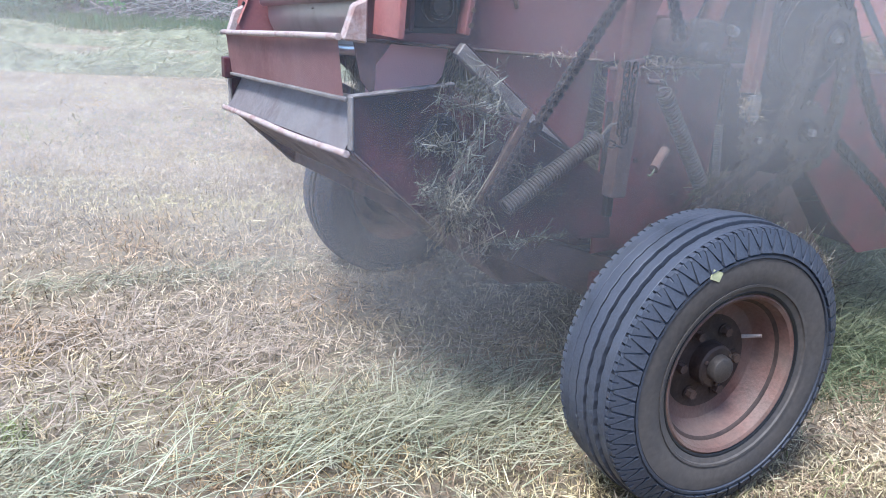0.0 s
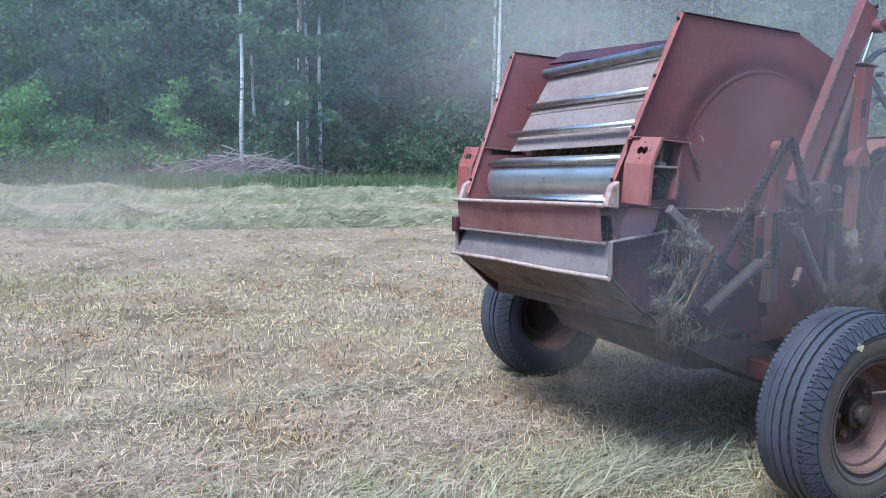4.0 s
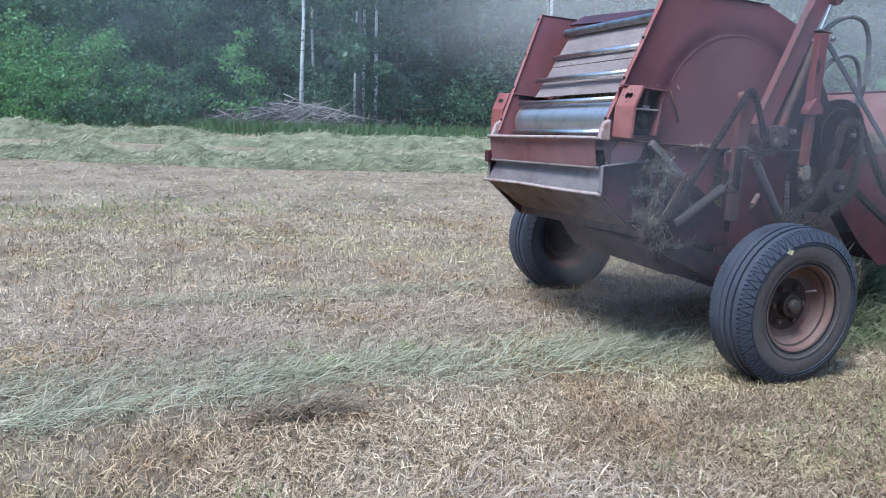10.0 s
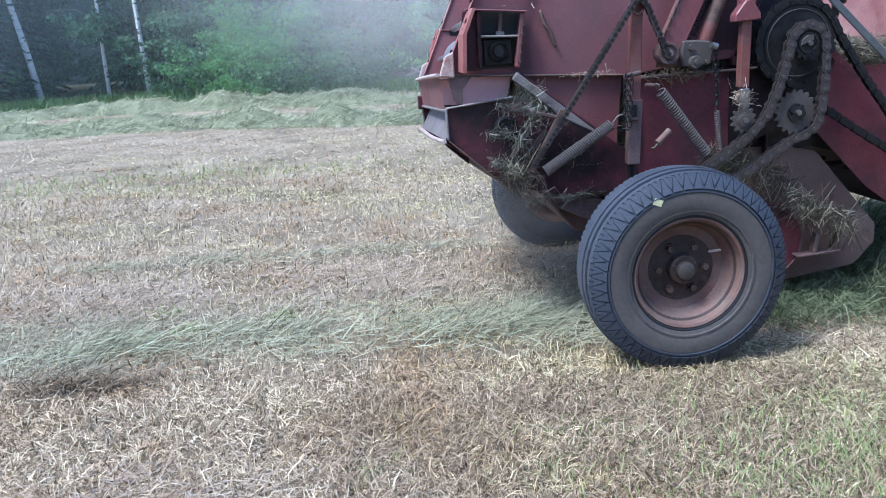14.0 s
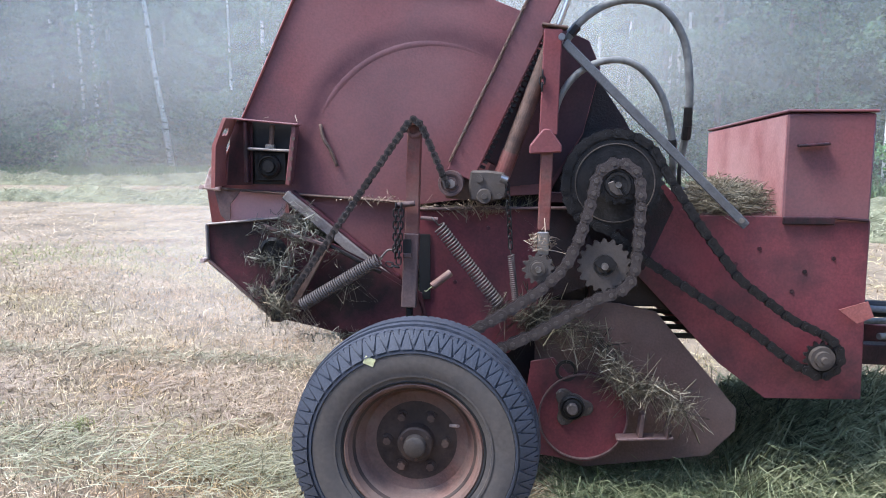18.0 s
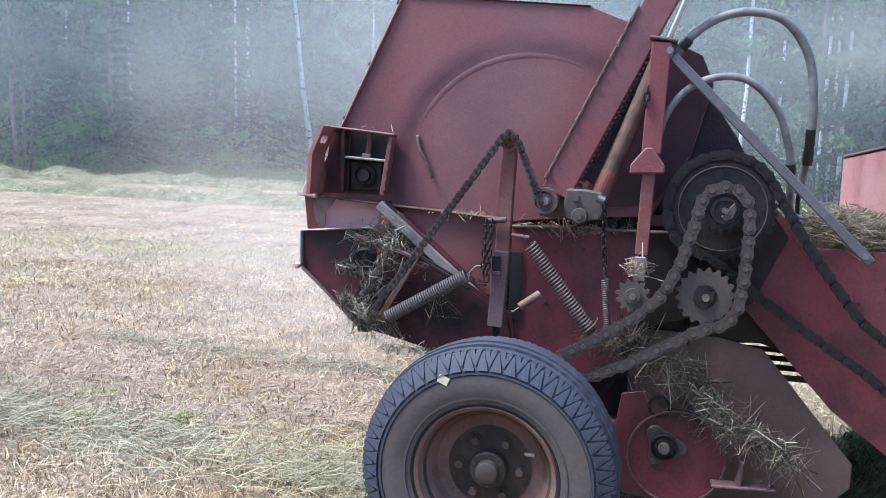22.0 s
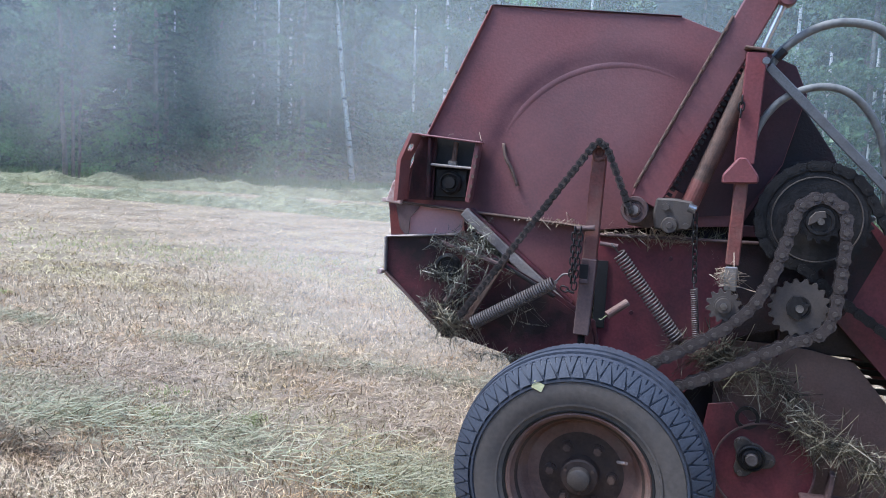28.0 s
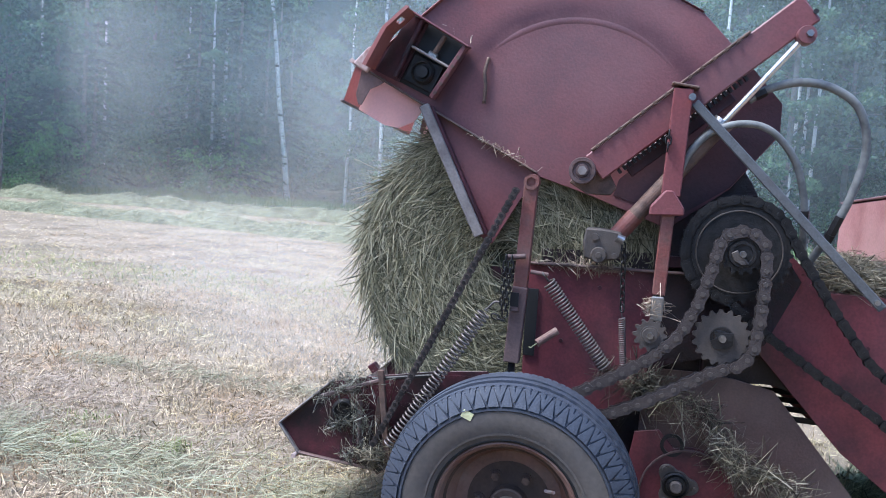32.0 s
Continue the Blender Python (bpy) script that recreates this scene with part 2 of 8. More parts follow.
STEEL = material("bare_steel", (0.34, 0.33, 0.33), 0.32, 0.9, (0.16, 0.145, 0.14), 12, 0.5, 0.1, 200)
SHINY = material("polished_steel", (0.70, 0.67, 0.65), 0.30, 1.0, (0.46, 0.43, 0.42), 20, 0.4, 0.05, 260)
DRUM_STEEL = material("worn_drum_steel", (0.66, 0.64, 0.63), 0.36, 0.9, (0.44, 0.41, 0.39), 6, 0.4, 0.04, 200, (0.66, 0.6, 0.54), 0.3)
OILY = material("oily_steel", (0.018, 0.0165, 0.017), 0.46, 0.2, (0.006, 0.0055, 0.006), 30, 0.6, 0.2, 140, (0.06, 0.05, 0.045), 0.2)
CHAIN = material("greasy_chain_steel", (0.066, 0.053, 0.050), 0.48, 0.4, (0.028, 0.024, 0.025), 34, 0.6, 0.3, 150, (0.13, 0.10, 0.088), 0.4)
CAKED = material("dirt_caked_chain", (0.058, 0.042, 0.040), 0.7, 0.1, (0.02, 0.016, 0.016), 22, 0.8, 0.5, 90, (0.13, 0.10, 0.085), 0.45, 0.35)
IRON = material("dusty_cast_iron", (0.075, 0.060, 0.052), 0.55, 0.3, (0.045, 0.038, 0.037), 18, 0.5, 0.12, 160, (0.2, 0.17, 0.15), 0.3)
RUST = material("rusty_steel", (0.13, 0.078, 0.06), 0.7, 0.2, (0.05, 0.034, 0.03), 14, 0.6, 0.15, 150, (0.2, 0.16, 0.13), 0.3)
SPRING = material("dusty_spring_steel", (0.135, 0.112, 0.106), 0.5, 0.4, (0.08, 0.07, 0.066), 30, 0.5, 0.2, 160, (0.22, 0.19, 0.17), 0.2)
FRAME_RED = material("stained_red_paint", (0.150, 0.031, 0.039), 0.42, 0.0, (0.036, 0.013, 0.018), 3.0, 0.62, 0.10, 90, (0.19, 0.12, 0.12), 0.22)
POST_RED = material("worn_post_paint", (0.155, 0.05, 0.042), 0.55, 0.0, (0.12, 0.06, 0.05), 14, 0.5, 0.2, 90, (0.3, 0.2, 0.17), 0.3)
BROWN_STEEL = material("brown_dusty_steel", (0.130, 0.078, 0.072), 0.6, 0.1, (0.05, 0.034, 0.034), 4, 0.6, 0.2, 90, (0.22, 0.17, 0.15), 0.3)
SKIRT = material("dusty_brown_sheet", (0.11, 0.06, 0.05), 0.5, 0.1, (0.06, 0.035, 0.03), 3, 0.6, 0.15, 90, (0.27, 0.21, 0.19), 0.38)
GREY_PANEL = material("dusty_grey_steel", (0.24, 0.21, 0.20), 0.55, 0.3, (0.12, 0.095, 0.09), 7, 0.6, 0.2, 90, (0.34, 0.29, 0.25), 0.45)
BRACE_STEEL = material("blue_grey_steel", (0.13, 0.13, 0.135), 0.5, 0.4, (0.08, 0.075, 0.075), 10, 0.5, 0.12, 120, (0.2, 0.19, 0.18), 0.25)
PAN_GREY = material("dust_dulled_grey_steel", (0.34, 0.30, 0.30), 0.7, 0.0, (0.22, 0.17, 0.17), 6, 0.6, 0.15, 90, (0.40, 0.34, 0.31), 0.5)
# dusty pink raised in colour and let through, so the inner plate looks lit
PINK_LIT = material("lit_dusty_pink_paint", (0.78, 0.52, 0.49), 0.6, 0.0, (0.68, 0.42, 0.40), 5, 0.5, 0.1, 80, (0.6, 0.5, 0.48), 0.5)
n, l = PINK_LIT.node_tree.nodes, PINK_LIT.node_tree.links
thin, both = n.new("ShaderNodeBsdfTranslucent"), n.new("ShaderNodeMixShader")
thin.inputs["Color"].default_value, both.inputs[0].default_value = (0.92, 0.66, 0.62, 1), 0.6
l.new(n["Principled BSDF"].outputs[0], both.inputs[1])
l.new(thin.outputs[0], both.inputs[2])
l.new(both.outputs[0], n["Material Output"].inputs["Surface"])
WOOD = material("weathered_brown_board", (0.33, 0.22, 0.165), 0.8, 0.0, (0.18, 0.115, 0.085), 9, 0.6, 0.3, 70, (0.42, 0.33, 0.27), 0.5)
RUBBER = material("tyre_rubber", (0.048, 0.053, 0.070), 0.5, 0.0, (0.028, 0.031, 0.040), 9, 0.4, 0.2, 140, (0.17, 0.17, 0.19), 0.16)
DUST_SHEET = material("dust_caked_sheet", (0.47, 0.39, 0.375), 0.8, 0.0, (0.37, 0.29, 0.275), 3, 0.5, 0.1, 60, (0.44, 0.36, 0.33), 0.3)
DUSTY_RUBBER = material("dusty_tyre_rubber", (0.084, 0.071, 0.064), 0.65, 0.0, (0.05, 0.047, 0.05), 4, 0.5, 0.06, 60, (0.17, 0.145, 0.13), 0.35)
RIM = material("rusty_red_rim", (0.14, 0.067, 0.053), 0.6, 0.05, (0.085, 0.048, 0.040), 9, 0.6, 0.3, 90, (0.30, 0.23, 0.19), 0.45)
RIM_DARK = material("dark_brown_wheel_disc", (0.055, 0.036, 0.030), 0.6, 0.1, (0.022, 0.016, 0.015), 12, 0.6, 0.15, 90, (0.16, 0.11, 0.09), 0.25)
HOSE = material("dusty_hose_rubber", (0.17, 0.168, 0.16), 0.55, 0.0, (0.06, 0.06, 0.058), 20, 0.5, 0.1, 160, (0.26, 0.25, 0.23), 0.4)
BLUE = material("blue_paint", (0.05, 0.25, 0.56), 0.35, 0.0, (0.035, 0.18, 0.43), 5, 0.4, 0.05, 90)
# black of plastic parts, and of plugs that stand in for dark holes
BLACK = material("black_plastic_and_hole_shade", (0.012, 0.012, 0.014), 0.5, 0.0, None, 9, 0.4, 0.1, 120, (0.08, 0.075, 0.07), 0.2)
SOIL = material("field_soil_and_thatch", (0.215, 0.168, 0.115), 0.95, 0.0, (0.12, 0.09, 0.062), 1.3, 0.7, 0.8, 60, (0.42, 0.34, 0.25), 0.5)
PALE = material("worn_pale_paint", (0.42, 0.33, 0.30), 0.6, 0, (0.26, 0.13, 0.11), 14, 0.5)
# black of oily panels, and of plates that stand in for dark inside
OIL_AND_SHADE = material("oil_soaked_and_shade_black", (0.016, 0.011, 0.013), 0.45, 0.1, (0.032, 0.011, 0.014), 6, 0.5, 0.3, 120, (0.06, 0.05, 0.045), 0.2)


def bead_ring(m, cx, cz, r):
    """A soft, uneven dark ring painted along the pressed bead."""
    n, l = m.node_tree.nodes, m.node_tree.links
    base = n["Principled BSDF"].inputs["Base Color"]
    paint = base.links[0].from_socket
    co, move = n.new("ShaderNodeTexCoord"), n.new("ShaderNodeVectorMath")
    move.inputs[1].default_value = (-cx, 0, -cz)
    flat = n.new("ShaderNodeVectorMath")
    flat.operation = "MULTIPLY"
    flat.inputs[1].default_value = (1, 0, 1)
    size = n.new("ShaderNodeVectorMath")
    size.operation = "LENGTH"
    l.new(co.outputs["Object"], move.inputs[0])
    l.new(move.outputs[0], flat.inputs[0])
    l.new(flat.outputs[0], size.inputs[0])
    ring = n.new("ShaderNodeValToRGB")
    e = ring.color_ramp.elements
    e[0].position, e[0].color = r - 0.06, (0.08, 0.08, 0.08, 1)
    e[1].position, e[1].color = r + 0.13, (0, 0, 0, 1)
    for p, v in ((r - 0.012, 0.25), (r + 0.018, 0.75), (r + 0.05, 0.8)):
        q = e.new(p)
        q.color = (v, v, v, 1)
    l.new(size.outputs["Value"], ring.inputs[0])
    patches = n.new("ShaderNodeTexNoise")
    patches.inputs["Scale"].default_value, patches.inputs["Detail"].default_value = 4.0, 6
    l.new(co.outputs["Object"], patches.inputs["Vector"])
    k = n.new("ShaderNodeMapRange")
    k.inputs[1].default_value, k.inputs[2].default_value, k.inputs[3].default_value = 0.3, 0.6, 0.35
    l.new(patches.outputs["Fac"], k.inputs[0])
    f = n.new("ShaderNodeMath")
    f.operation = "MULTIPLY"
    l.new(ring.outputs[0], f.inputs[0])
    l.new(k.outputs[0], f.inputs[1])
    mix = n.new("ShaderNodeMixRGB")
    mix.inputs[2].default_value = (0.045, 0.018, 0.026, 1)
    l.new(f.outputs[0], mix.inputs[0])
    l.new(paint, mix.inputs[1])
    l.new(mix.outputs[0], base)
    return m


GATE_RED = material("dark_ringed_red_paint", (0.162, 0.045, 0.047), 0.42, 0.0, (0.09, 0.032, 0.038), 1.8, 0.6, 0.1, 90, (0.25, 0.175, 0.175), 0.38)
DEEP_RED = material("very_dark_red_paint", (0.048, 0.018, 0.025), 0.42, 0.0, (0.02, 0.011, 0.016), 4, 0.6, 0.12, 90, (0.1, 0.07, 0.07), 0.2)

def bark_material():
    m = bpy.data.materials.new("birch_bark")
    m.use_nodes = True
    n, l = m.node_tree.nodes, m.node_tree.links
    b = n["Principled BSDF"]
    b.inputs["Roughness"].default_value = 0.8
    co, mp = n.new("ShaderNodeTexCoord"), n.new("ShaderNodeMapping")
    mp.inputs["Scale"].default_value = (3.0, 3.0, 9.0)
    tex = n.new("ShaderNodeTexNoise")
    tex.inputs["Scale"].default_value, tex.inputs["Detail"].default_value = 1.0, 5
    ramp = n.new("ShaderNodeValToRGB")
    ramp.color_ramp.elements[0].position, ramp.color_ramp.elements[0].color = 0.56, (0.66, 0.655, 0.63, 1)
    ramp.color_ramp.elements[1].position, ramp.color_ramp.elements[1].color = 0.64, (0.06, 0.055, 0.05, 1)
    l.new(co.outputs["Object"], mp.inputs[0])
    l.new(mp.outputs[0], tex.inputs["Vector"])
    l.new(tex.outputs["Fac"], ramp.inputs[0])
    l.new(ramp.outputs[0], b.inputs["Base Color"])
    return m


BARK = bark_material()
GREY_BARK = material("grey_bark", (0.20, 0.18, 0.16), 0.9, 0.0, (0.10, 0.09, 0.08), 6, 0.6, 0.6, 40)
DEAD_WOOD = material("bleached_dead_wood", (0.44, 0.40, 0.38), 0.9, 0.0, (0.22, 0.19, 0.18), 8, 0.5, 0.4, 60)
STRAW = stalks("straw_stubble", [(0.58, 0.435, 0.285), (0.11, 0.074, 0.047), (0.77, 0.61, 0.43), (0.34, 0.27, 0.15), (0.05, 0.036, 0.024), (0.51, 0.375, 0.245), (0.83, 0.68, 0.475), (0.20, 0.136, 0.088)], patch=(0.96, 1.07, 0.83), patch_scale=0.45, second=(0.80, 0.67, 0.56))
HAY = stalks("grey_green_hay", [(0.29, 0.275, 0.175), (0.43, 0.40, 0.27), (0.12, 0.12, 0.07), (0.55, 0.50, 0.36), (0.33, 0.315, 0.205), (0.065, 0.064, 0.04)], through_light=0.15)
DARK_LITTER = stalks("dark_broken_stalks", [(0.20, 0.13, 0.08), (0.09, 0.06, 0.038), (0.34, 0.235, 0.15), (0.48, 0.36, 0.24), (0.13, 0.09, 0.055)])
BROWN_HAY = stalks("brown_dry_hay", [(0.38, 0.29, 0.22), (0.27, 0.20, 0.15), (0.47, 0.38, 0.29), (0.33, 0.25, 0.19)])
TANGLE = stalks("tangled_dry_hay", [(0.29, 0.245, 0.17), (0.12, 0.10, 0.068), (0.42, 0.36, 0.26), (0.04, 0.034, 0.025), (0.22, 0.19, 0.125), (0.08, 0.066, 0.045)])
FADED_HAY = stalks("faded_caught_hay", [(0.11, 0.105, 0.082), (0.25, 0.235, 0.18), (0.05, 0.047, 0.038), (0.40, 0.375, 0.30), (0.03, 0.028, 0.024), (0.16, 0.15, 0.115)])
GREASY_HAY = stalks("greasy_caught_hay", [(0.055, 0.048, 0.036), (0.13, 0.115, 0.085), (0.022, 0.02, 0.017), (0.27, 0.235, 0.165), (0.035, 0.031, 0.025), (0.09, 0.078, 0.058)])
# green lowered to carry the shade under the baler's front
GREEN_HAY = stalks("fresh_green_hay", [(0.065, 0.08, 0.042), (0.13, 0.155, 0.075), (0.26, 0.27, 0.15), (0.03, 0.04, 0.02)], through_light=0.15)
BALE_HAY = stalks("baled_hay", [(0.24, 0.215, 0.125), (0.045, 0.044, 0.025), (0.41, 0.365, 0.225), (0.022, 0.024, 0.014), (0.52, 0.46, 0.31), (0.085, 0.085, 0.05)], through_light=0.1)
TUFT = stalks("yellow_green_grass", [(0.26, 0.31, 0.10), (0.36, 0.36, 0.16), (0.18, 0.24, 0.08), (0.42, 0.38, 0.22)], through_light=0.2)
GRASS = stalks("live_grass", [(0.10, 0.165, 0.07), (0.15, 0.215, 0.095), (0.07, 0.125, 0.055)], through_light=0.25)
LEAF = stalks("broad_leaves", [(0.075, 0.145, 0.082), (0.13, 0.225, 0.12), (0.045, 0.09, 0.054), (0.19, 0.29, 0.16)], 0.45, 0.4)
BRIGHT_LEAF = stalks("bright_leaves", [(0.14, 0.30, 0.10), (0.20, 0.37, 0.13), (0.09, 0.20, 0.075)], 0.5, 0.35)
NEEDLE = stalks("spruce_needles", [(0.035, 0.07, 0.045), (0.05, 0.09, 0.055), (0.03, 0.055, 0.04)], 0.7, 0.1)
SWATH_HAY = stalks("long_grey_green_hay", [(0.32, 0.32, 0.20), (0.46, 0.44, 0.30), (0.20, 0.22, 0.125), (0.55, 0.52, 0.37), (0.10, 0.11, 0.07)], through_light=0.15)
WINDROW_HAY = stalks("raked_hay", [(0.31, 0.32, 0.20), (0.52, 0.50, 0.345), (0.15, 0.165, 0.095), (0.62, 0.59, 0.42), (0.39, 0.39, 0.255), (0.09, 0.10, 0.055)], through_light=0.12)
FELT_PALE = material("matted_pale_hay", (0.23, 0.23, 0.145), 0.95, 0.0, (0.10, 0.105, 0.06), 3, 0.7, 0.9, 40)


def strips(name, roots, dirs, ups, widths, mat, bend=0.3, kind="stuff", parent=None):
    """Many stalks or leaves in one mesh: roots, the way and length of each, the way in which it droops, its width."""
    n = len(roots)
    rng = np.random.default_rng(len(name) * 7 + n)
    side = np.cross(dirs, ups + rng.normal(0, 0.3, (n, 3)))
    side /= np.linalg.norm(side, axis=1, keepdims=True) + 1e-9
    w = widths[:, None] * side
    mid = roots + dirs * 0.55 + ups * (np.linalg.norm(dirs, axis=1, keepdims=True) * bend * 0.5)
    tip = roots + dirs
    v = np.stack([roots - w, roots + w, mid + w * 0.8, mid - w * 0.8, tip], axis=1).reshape(-1, 3)
    base = (np.arange(n) * 5)[:, None]
    loops = (base + np.array([[0, 1, 2, 3, 3, 2, 4]])).reshape(-1)
    starts = (np.arange(n) * 7)[:, None] + np.array([[0, 4]])
    me = bpy.data.meshes.new(name)
    me.vertices.add(len(v))
    me.vertices.foreach_set("co", v.astype(np.float32).reshape(-1))
    me.loops.add(len(loops))
    me.loops.foreach_set("vertex_index", loops.astype(np.int32))
    me.polygons.add(2 * n)
    me.polygons.foreach_set("loop_start", starts.reshape(-1).astype(np.int32))
    me.update(calc_edges=True)
    me.materials.append(mat)
    ob = new(name, me)
    if parent is not None:
        ob.parent = parent
    if kind:
        ob["kind"] = kind
    return ob


def dip(x, y):
    """The field falls away a little towards the tractor."""
    return (0.005 - 0.085 * np.tanh(np.asarray(x) / 2.6)) / (1 + (np.maximum(np.asarray(y) - 2.5, 0) / 4.0) ** 2)


def strewn(name, xy, z, length, mat, lie=0.8, width=0.0022, heading=None, swing=1.5, bend=0.25, label="", category="", parent=None, kind="stuff", seed=1):
    """Stalks strewn at places in the plan: lie 0 upright to 1 flat; heading: the way most of them lie."""
    rng = np.random.default_rng(seed)
    n = len(xy)
    z = np.broadcast_to(z, n) + dip(xy[:, 0], xy[:, 1])
    ang = rng.uniform(0, math.tau, n) if heading is None else heading + rng.normal(0, swing, n)
    tilt = np.clip(rng.normal(lie, 0.18, n), 0, 1.08) * math.pi / 2
    ln = rng.uniform(*length, n)
    d = np.stack([np.cos(ang) * np.sin(tilt), np.sin(ang) * np.sin(tilt), np.cos(tilt)], 1) * ln[:, None]
    up = np.tile([0.0, 0.0, 1.0], (n, 1)) + rng.normal(0, 0.25, (n, 3))
    ob = strips(name, np.column_stack([xy, z]), d, up, rng.uniform(0.6, 1.4, n) * width, mat, bend, kind, parent)
    return tagged(ob, label, category)


# ---- ground ----
GROUND = -0.03
def ground_sheet():
    bm = bmesh.new()
    n = 60
    spread = [(-1 if i < 0 else 1) * (abs(i) / n) ** 2.6 * 1500 for i in range(-n, n + 1)]
    grid = [[bm.verts.new((x + 1, y + 3, GROUND + float(dip(x + 1, y + 3)) + 0.012 * noise.noise((x * 0.9, y * 0.9, 0)) - 0.012)) for x in spread] for y in spread]
    for j in range(2 * n):
        for i in range(2 * n):
            bm.faces.new((grid[j][i], grid[j][i + 1], grid[j + 1][i + 1], grid[j + 1][i]))
    return tagged(part("ground", bm, SOIL, smooth=True), "mown hay field of pale straw stubble and thatch", "ground", kind="structure")


ground_sheet()

# ---- the baler ----
NEAR, FAR, SAG = 2.33, 3.74, 0.058       # its side walls; the far side hangs a little lower
def low(y):
    return -SAG * (y - NEAR)


def across(x, z, w, h, y0, y1, bevel=0.004):
    """A bar or panel across the machine."""
    return beam((x, y0, z + low(y0)), (x, y1, z + low(y1)), w, h, bevel, up=(0, 0, 1))


def plate(poly, y, thick=0.008, bevel=0.002):
    return prism([(x, z + low(y)) for x, z in poly], y, y + thick, bevel)


baler = thing("round_baler", "old red round baler, dusty and rusted, standing in a mown field", "baler")
PIVOT = (2.77, 1.435)
PAN_PIVOT = (2.0, 0.60)


def on_gate(bm):
    return moved(bm, -PIVOT[0], 0, -PIVOT[1])


def on_pan(bm):
    return moved(bm, -PAN_PIVOT[0], 0, -PAN_PIVOT[1])


def bolt(x, y, z, r=0.012, deep=0.012):
    return rod((x, y - deep, z), (x, y + 0.004, z), r, r, 6)


# fixed frame
FRAME = [(1.885, 1.285), (2.62, 1.295), (2.96, 1.42), (3.12, 1.265), (3.49, 1.262), (3.86, 1.262), (3.88, 0.44), (3.46, 0.435), (3.24, 0.60), (2.86, 1.006), (2.50, 0.90), (2.30, 0.62), (1.89, 0.60)]
frame_near = part("frame_wall", plate(FRAME, NEAR, 0.01), FRAME_RED, baler, "dusty red steel side wall with oil stains")
part("frame_wall", plate(FRAME, FAR, 0.01), FRAME_RED, baler, "dusty red steel side wall with oil stains")
part("top_rail", beam((1.885, NEAR - 0.012, 1.285), (2.62, NEAR - 0.012, 1.297), 0.012, 0.04), BROWN_STEEL, frame_near)
for x, z in ((3.30, 1.05), (3.60, 1.02), (3.72, 1.08), (3.55, 0.93), (3.40, 1.12), (2.05, 0.95), (2.2, 1.2)):
    part("rivet", bolt(x, NEAR, z, 0.010, 0.005), DARK_RED, frame_near)
flap = bmesh.new()
prism([(3.74, 0.86), (3.86, 0.90), (3.89, 0.83), (3.82, 0.80)], NEAR - 0.05, NEAR - 0.045, bm=flap)
part("bent_flap", flap, ORANGE, frame_near)
part("sprocket_panel", plate([(2.43, 1.285), (2.62, 1.29), (2.95, 1.40), (3.02, 1.30), (2.90, 1.02), (2.85, 1.0), (2.50, 0.89), (2.43, 0.85)], NEAR - 0.005, 0.004, 0), OIL_AND_SHADE, baler, "wall panel black with chain oil")
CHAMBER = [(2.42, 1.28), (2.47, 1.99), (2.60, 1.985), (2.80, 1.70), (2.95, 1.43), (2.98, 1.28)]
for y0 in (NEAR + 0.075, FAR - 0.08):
    part("chamber_wall", plate(CHAMBER, y0, 0.008), OIL_AND_SHADE, baler)
# a black sheet stands in for the shade in the gap below the gate
part("gap_sheet", plate([(1.93, 1.25), (2.44, 1.25), (2.44, 1.37), (1.93, 1.35)], NEAR + 0.095, 0.006), OIL_AND_SHADE, baler)
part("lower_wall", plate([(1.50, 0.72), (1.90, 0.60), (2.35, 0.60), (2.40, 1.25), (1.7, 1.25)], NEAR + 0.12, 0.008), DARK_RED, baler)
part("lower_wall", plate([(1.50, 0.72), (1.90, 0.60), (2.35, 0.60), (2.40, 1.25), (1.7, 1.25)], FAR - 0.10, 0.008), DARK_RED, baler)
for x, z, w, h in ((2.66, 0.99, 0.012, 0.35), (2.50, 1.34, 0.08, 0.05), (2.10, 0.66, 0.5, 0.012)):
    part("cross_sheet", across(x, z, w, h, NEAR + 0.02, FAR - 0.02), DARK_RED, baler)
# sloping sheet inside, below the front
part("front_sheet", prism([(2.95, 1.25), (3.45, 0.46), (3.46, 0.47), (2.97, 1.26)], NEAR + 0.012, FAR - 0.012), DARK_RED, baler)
part("deck", prism([(2.90, 1.25), (3.50, 1.25), (3.50, 1.262), (2.90, 1.262)], NEAR + 0.012, FAR - 0.012), RED, baler)
part("front_sheet", block((3.865, 3.03, 0.85), (0.01, 1.39, 0.80)), RED, baler)

def rolled(bm):
    for v in bm.verts:
        v.co.z += low(v.co.y)
    return bm


# twine box on the front
box = part("twine_box", rolled(block((3.675, 3.035, 1.475), (0.37, 1.42, 0.475), bevel=0.008)), RED, baler, "red twine box with a flat lid")
# paler plate on the rear face: dust, plus that side's light in its colour
part("rear_panel", rolled(block((3.488, 3.035, 1.475), (0.004, 1.40, 0.46), bevel=0)), DUSTY_LIT_RED, box, "dusty rear panel, coloured paler as the lit side")
part("lid", rolled(block((3.675, 3.035, 1.722), (0.385, 1.44, 0.012))), RED, box)
part("handle", beam((3.53, NEAR - 0.03, 1.572), (3.66, NEAR - 0.03, 1.582), 0.012, 0.04), DARK_RED, box)
part("flange", block((3.60, NEAR - 0.012, 1.248), (0.22, 0.02, 0.035)), DARK_RED, box)
part("flange", rod((3.70, NEAR - 0.015, 1.262), (3.85, NEAR - 0.015, 1.25), 0.007), DARK_RED, box)

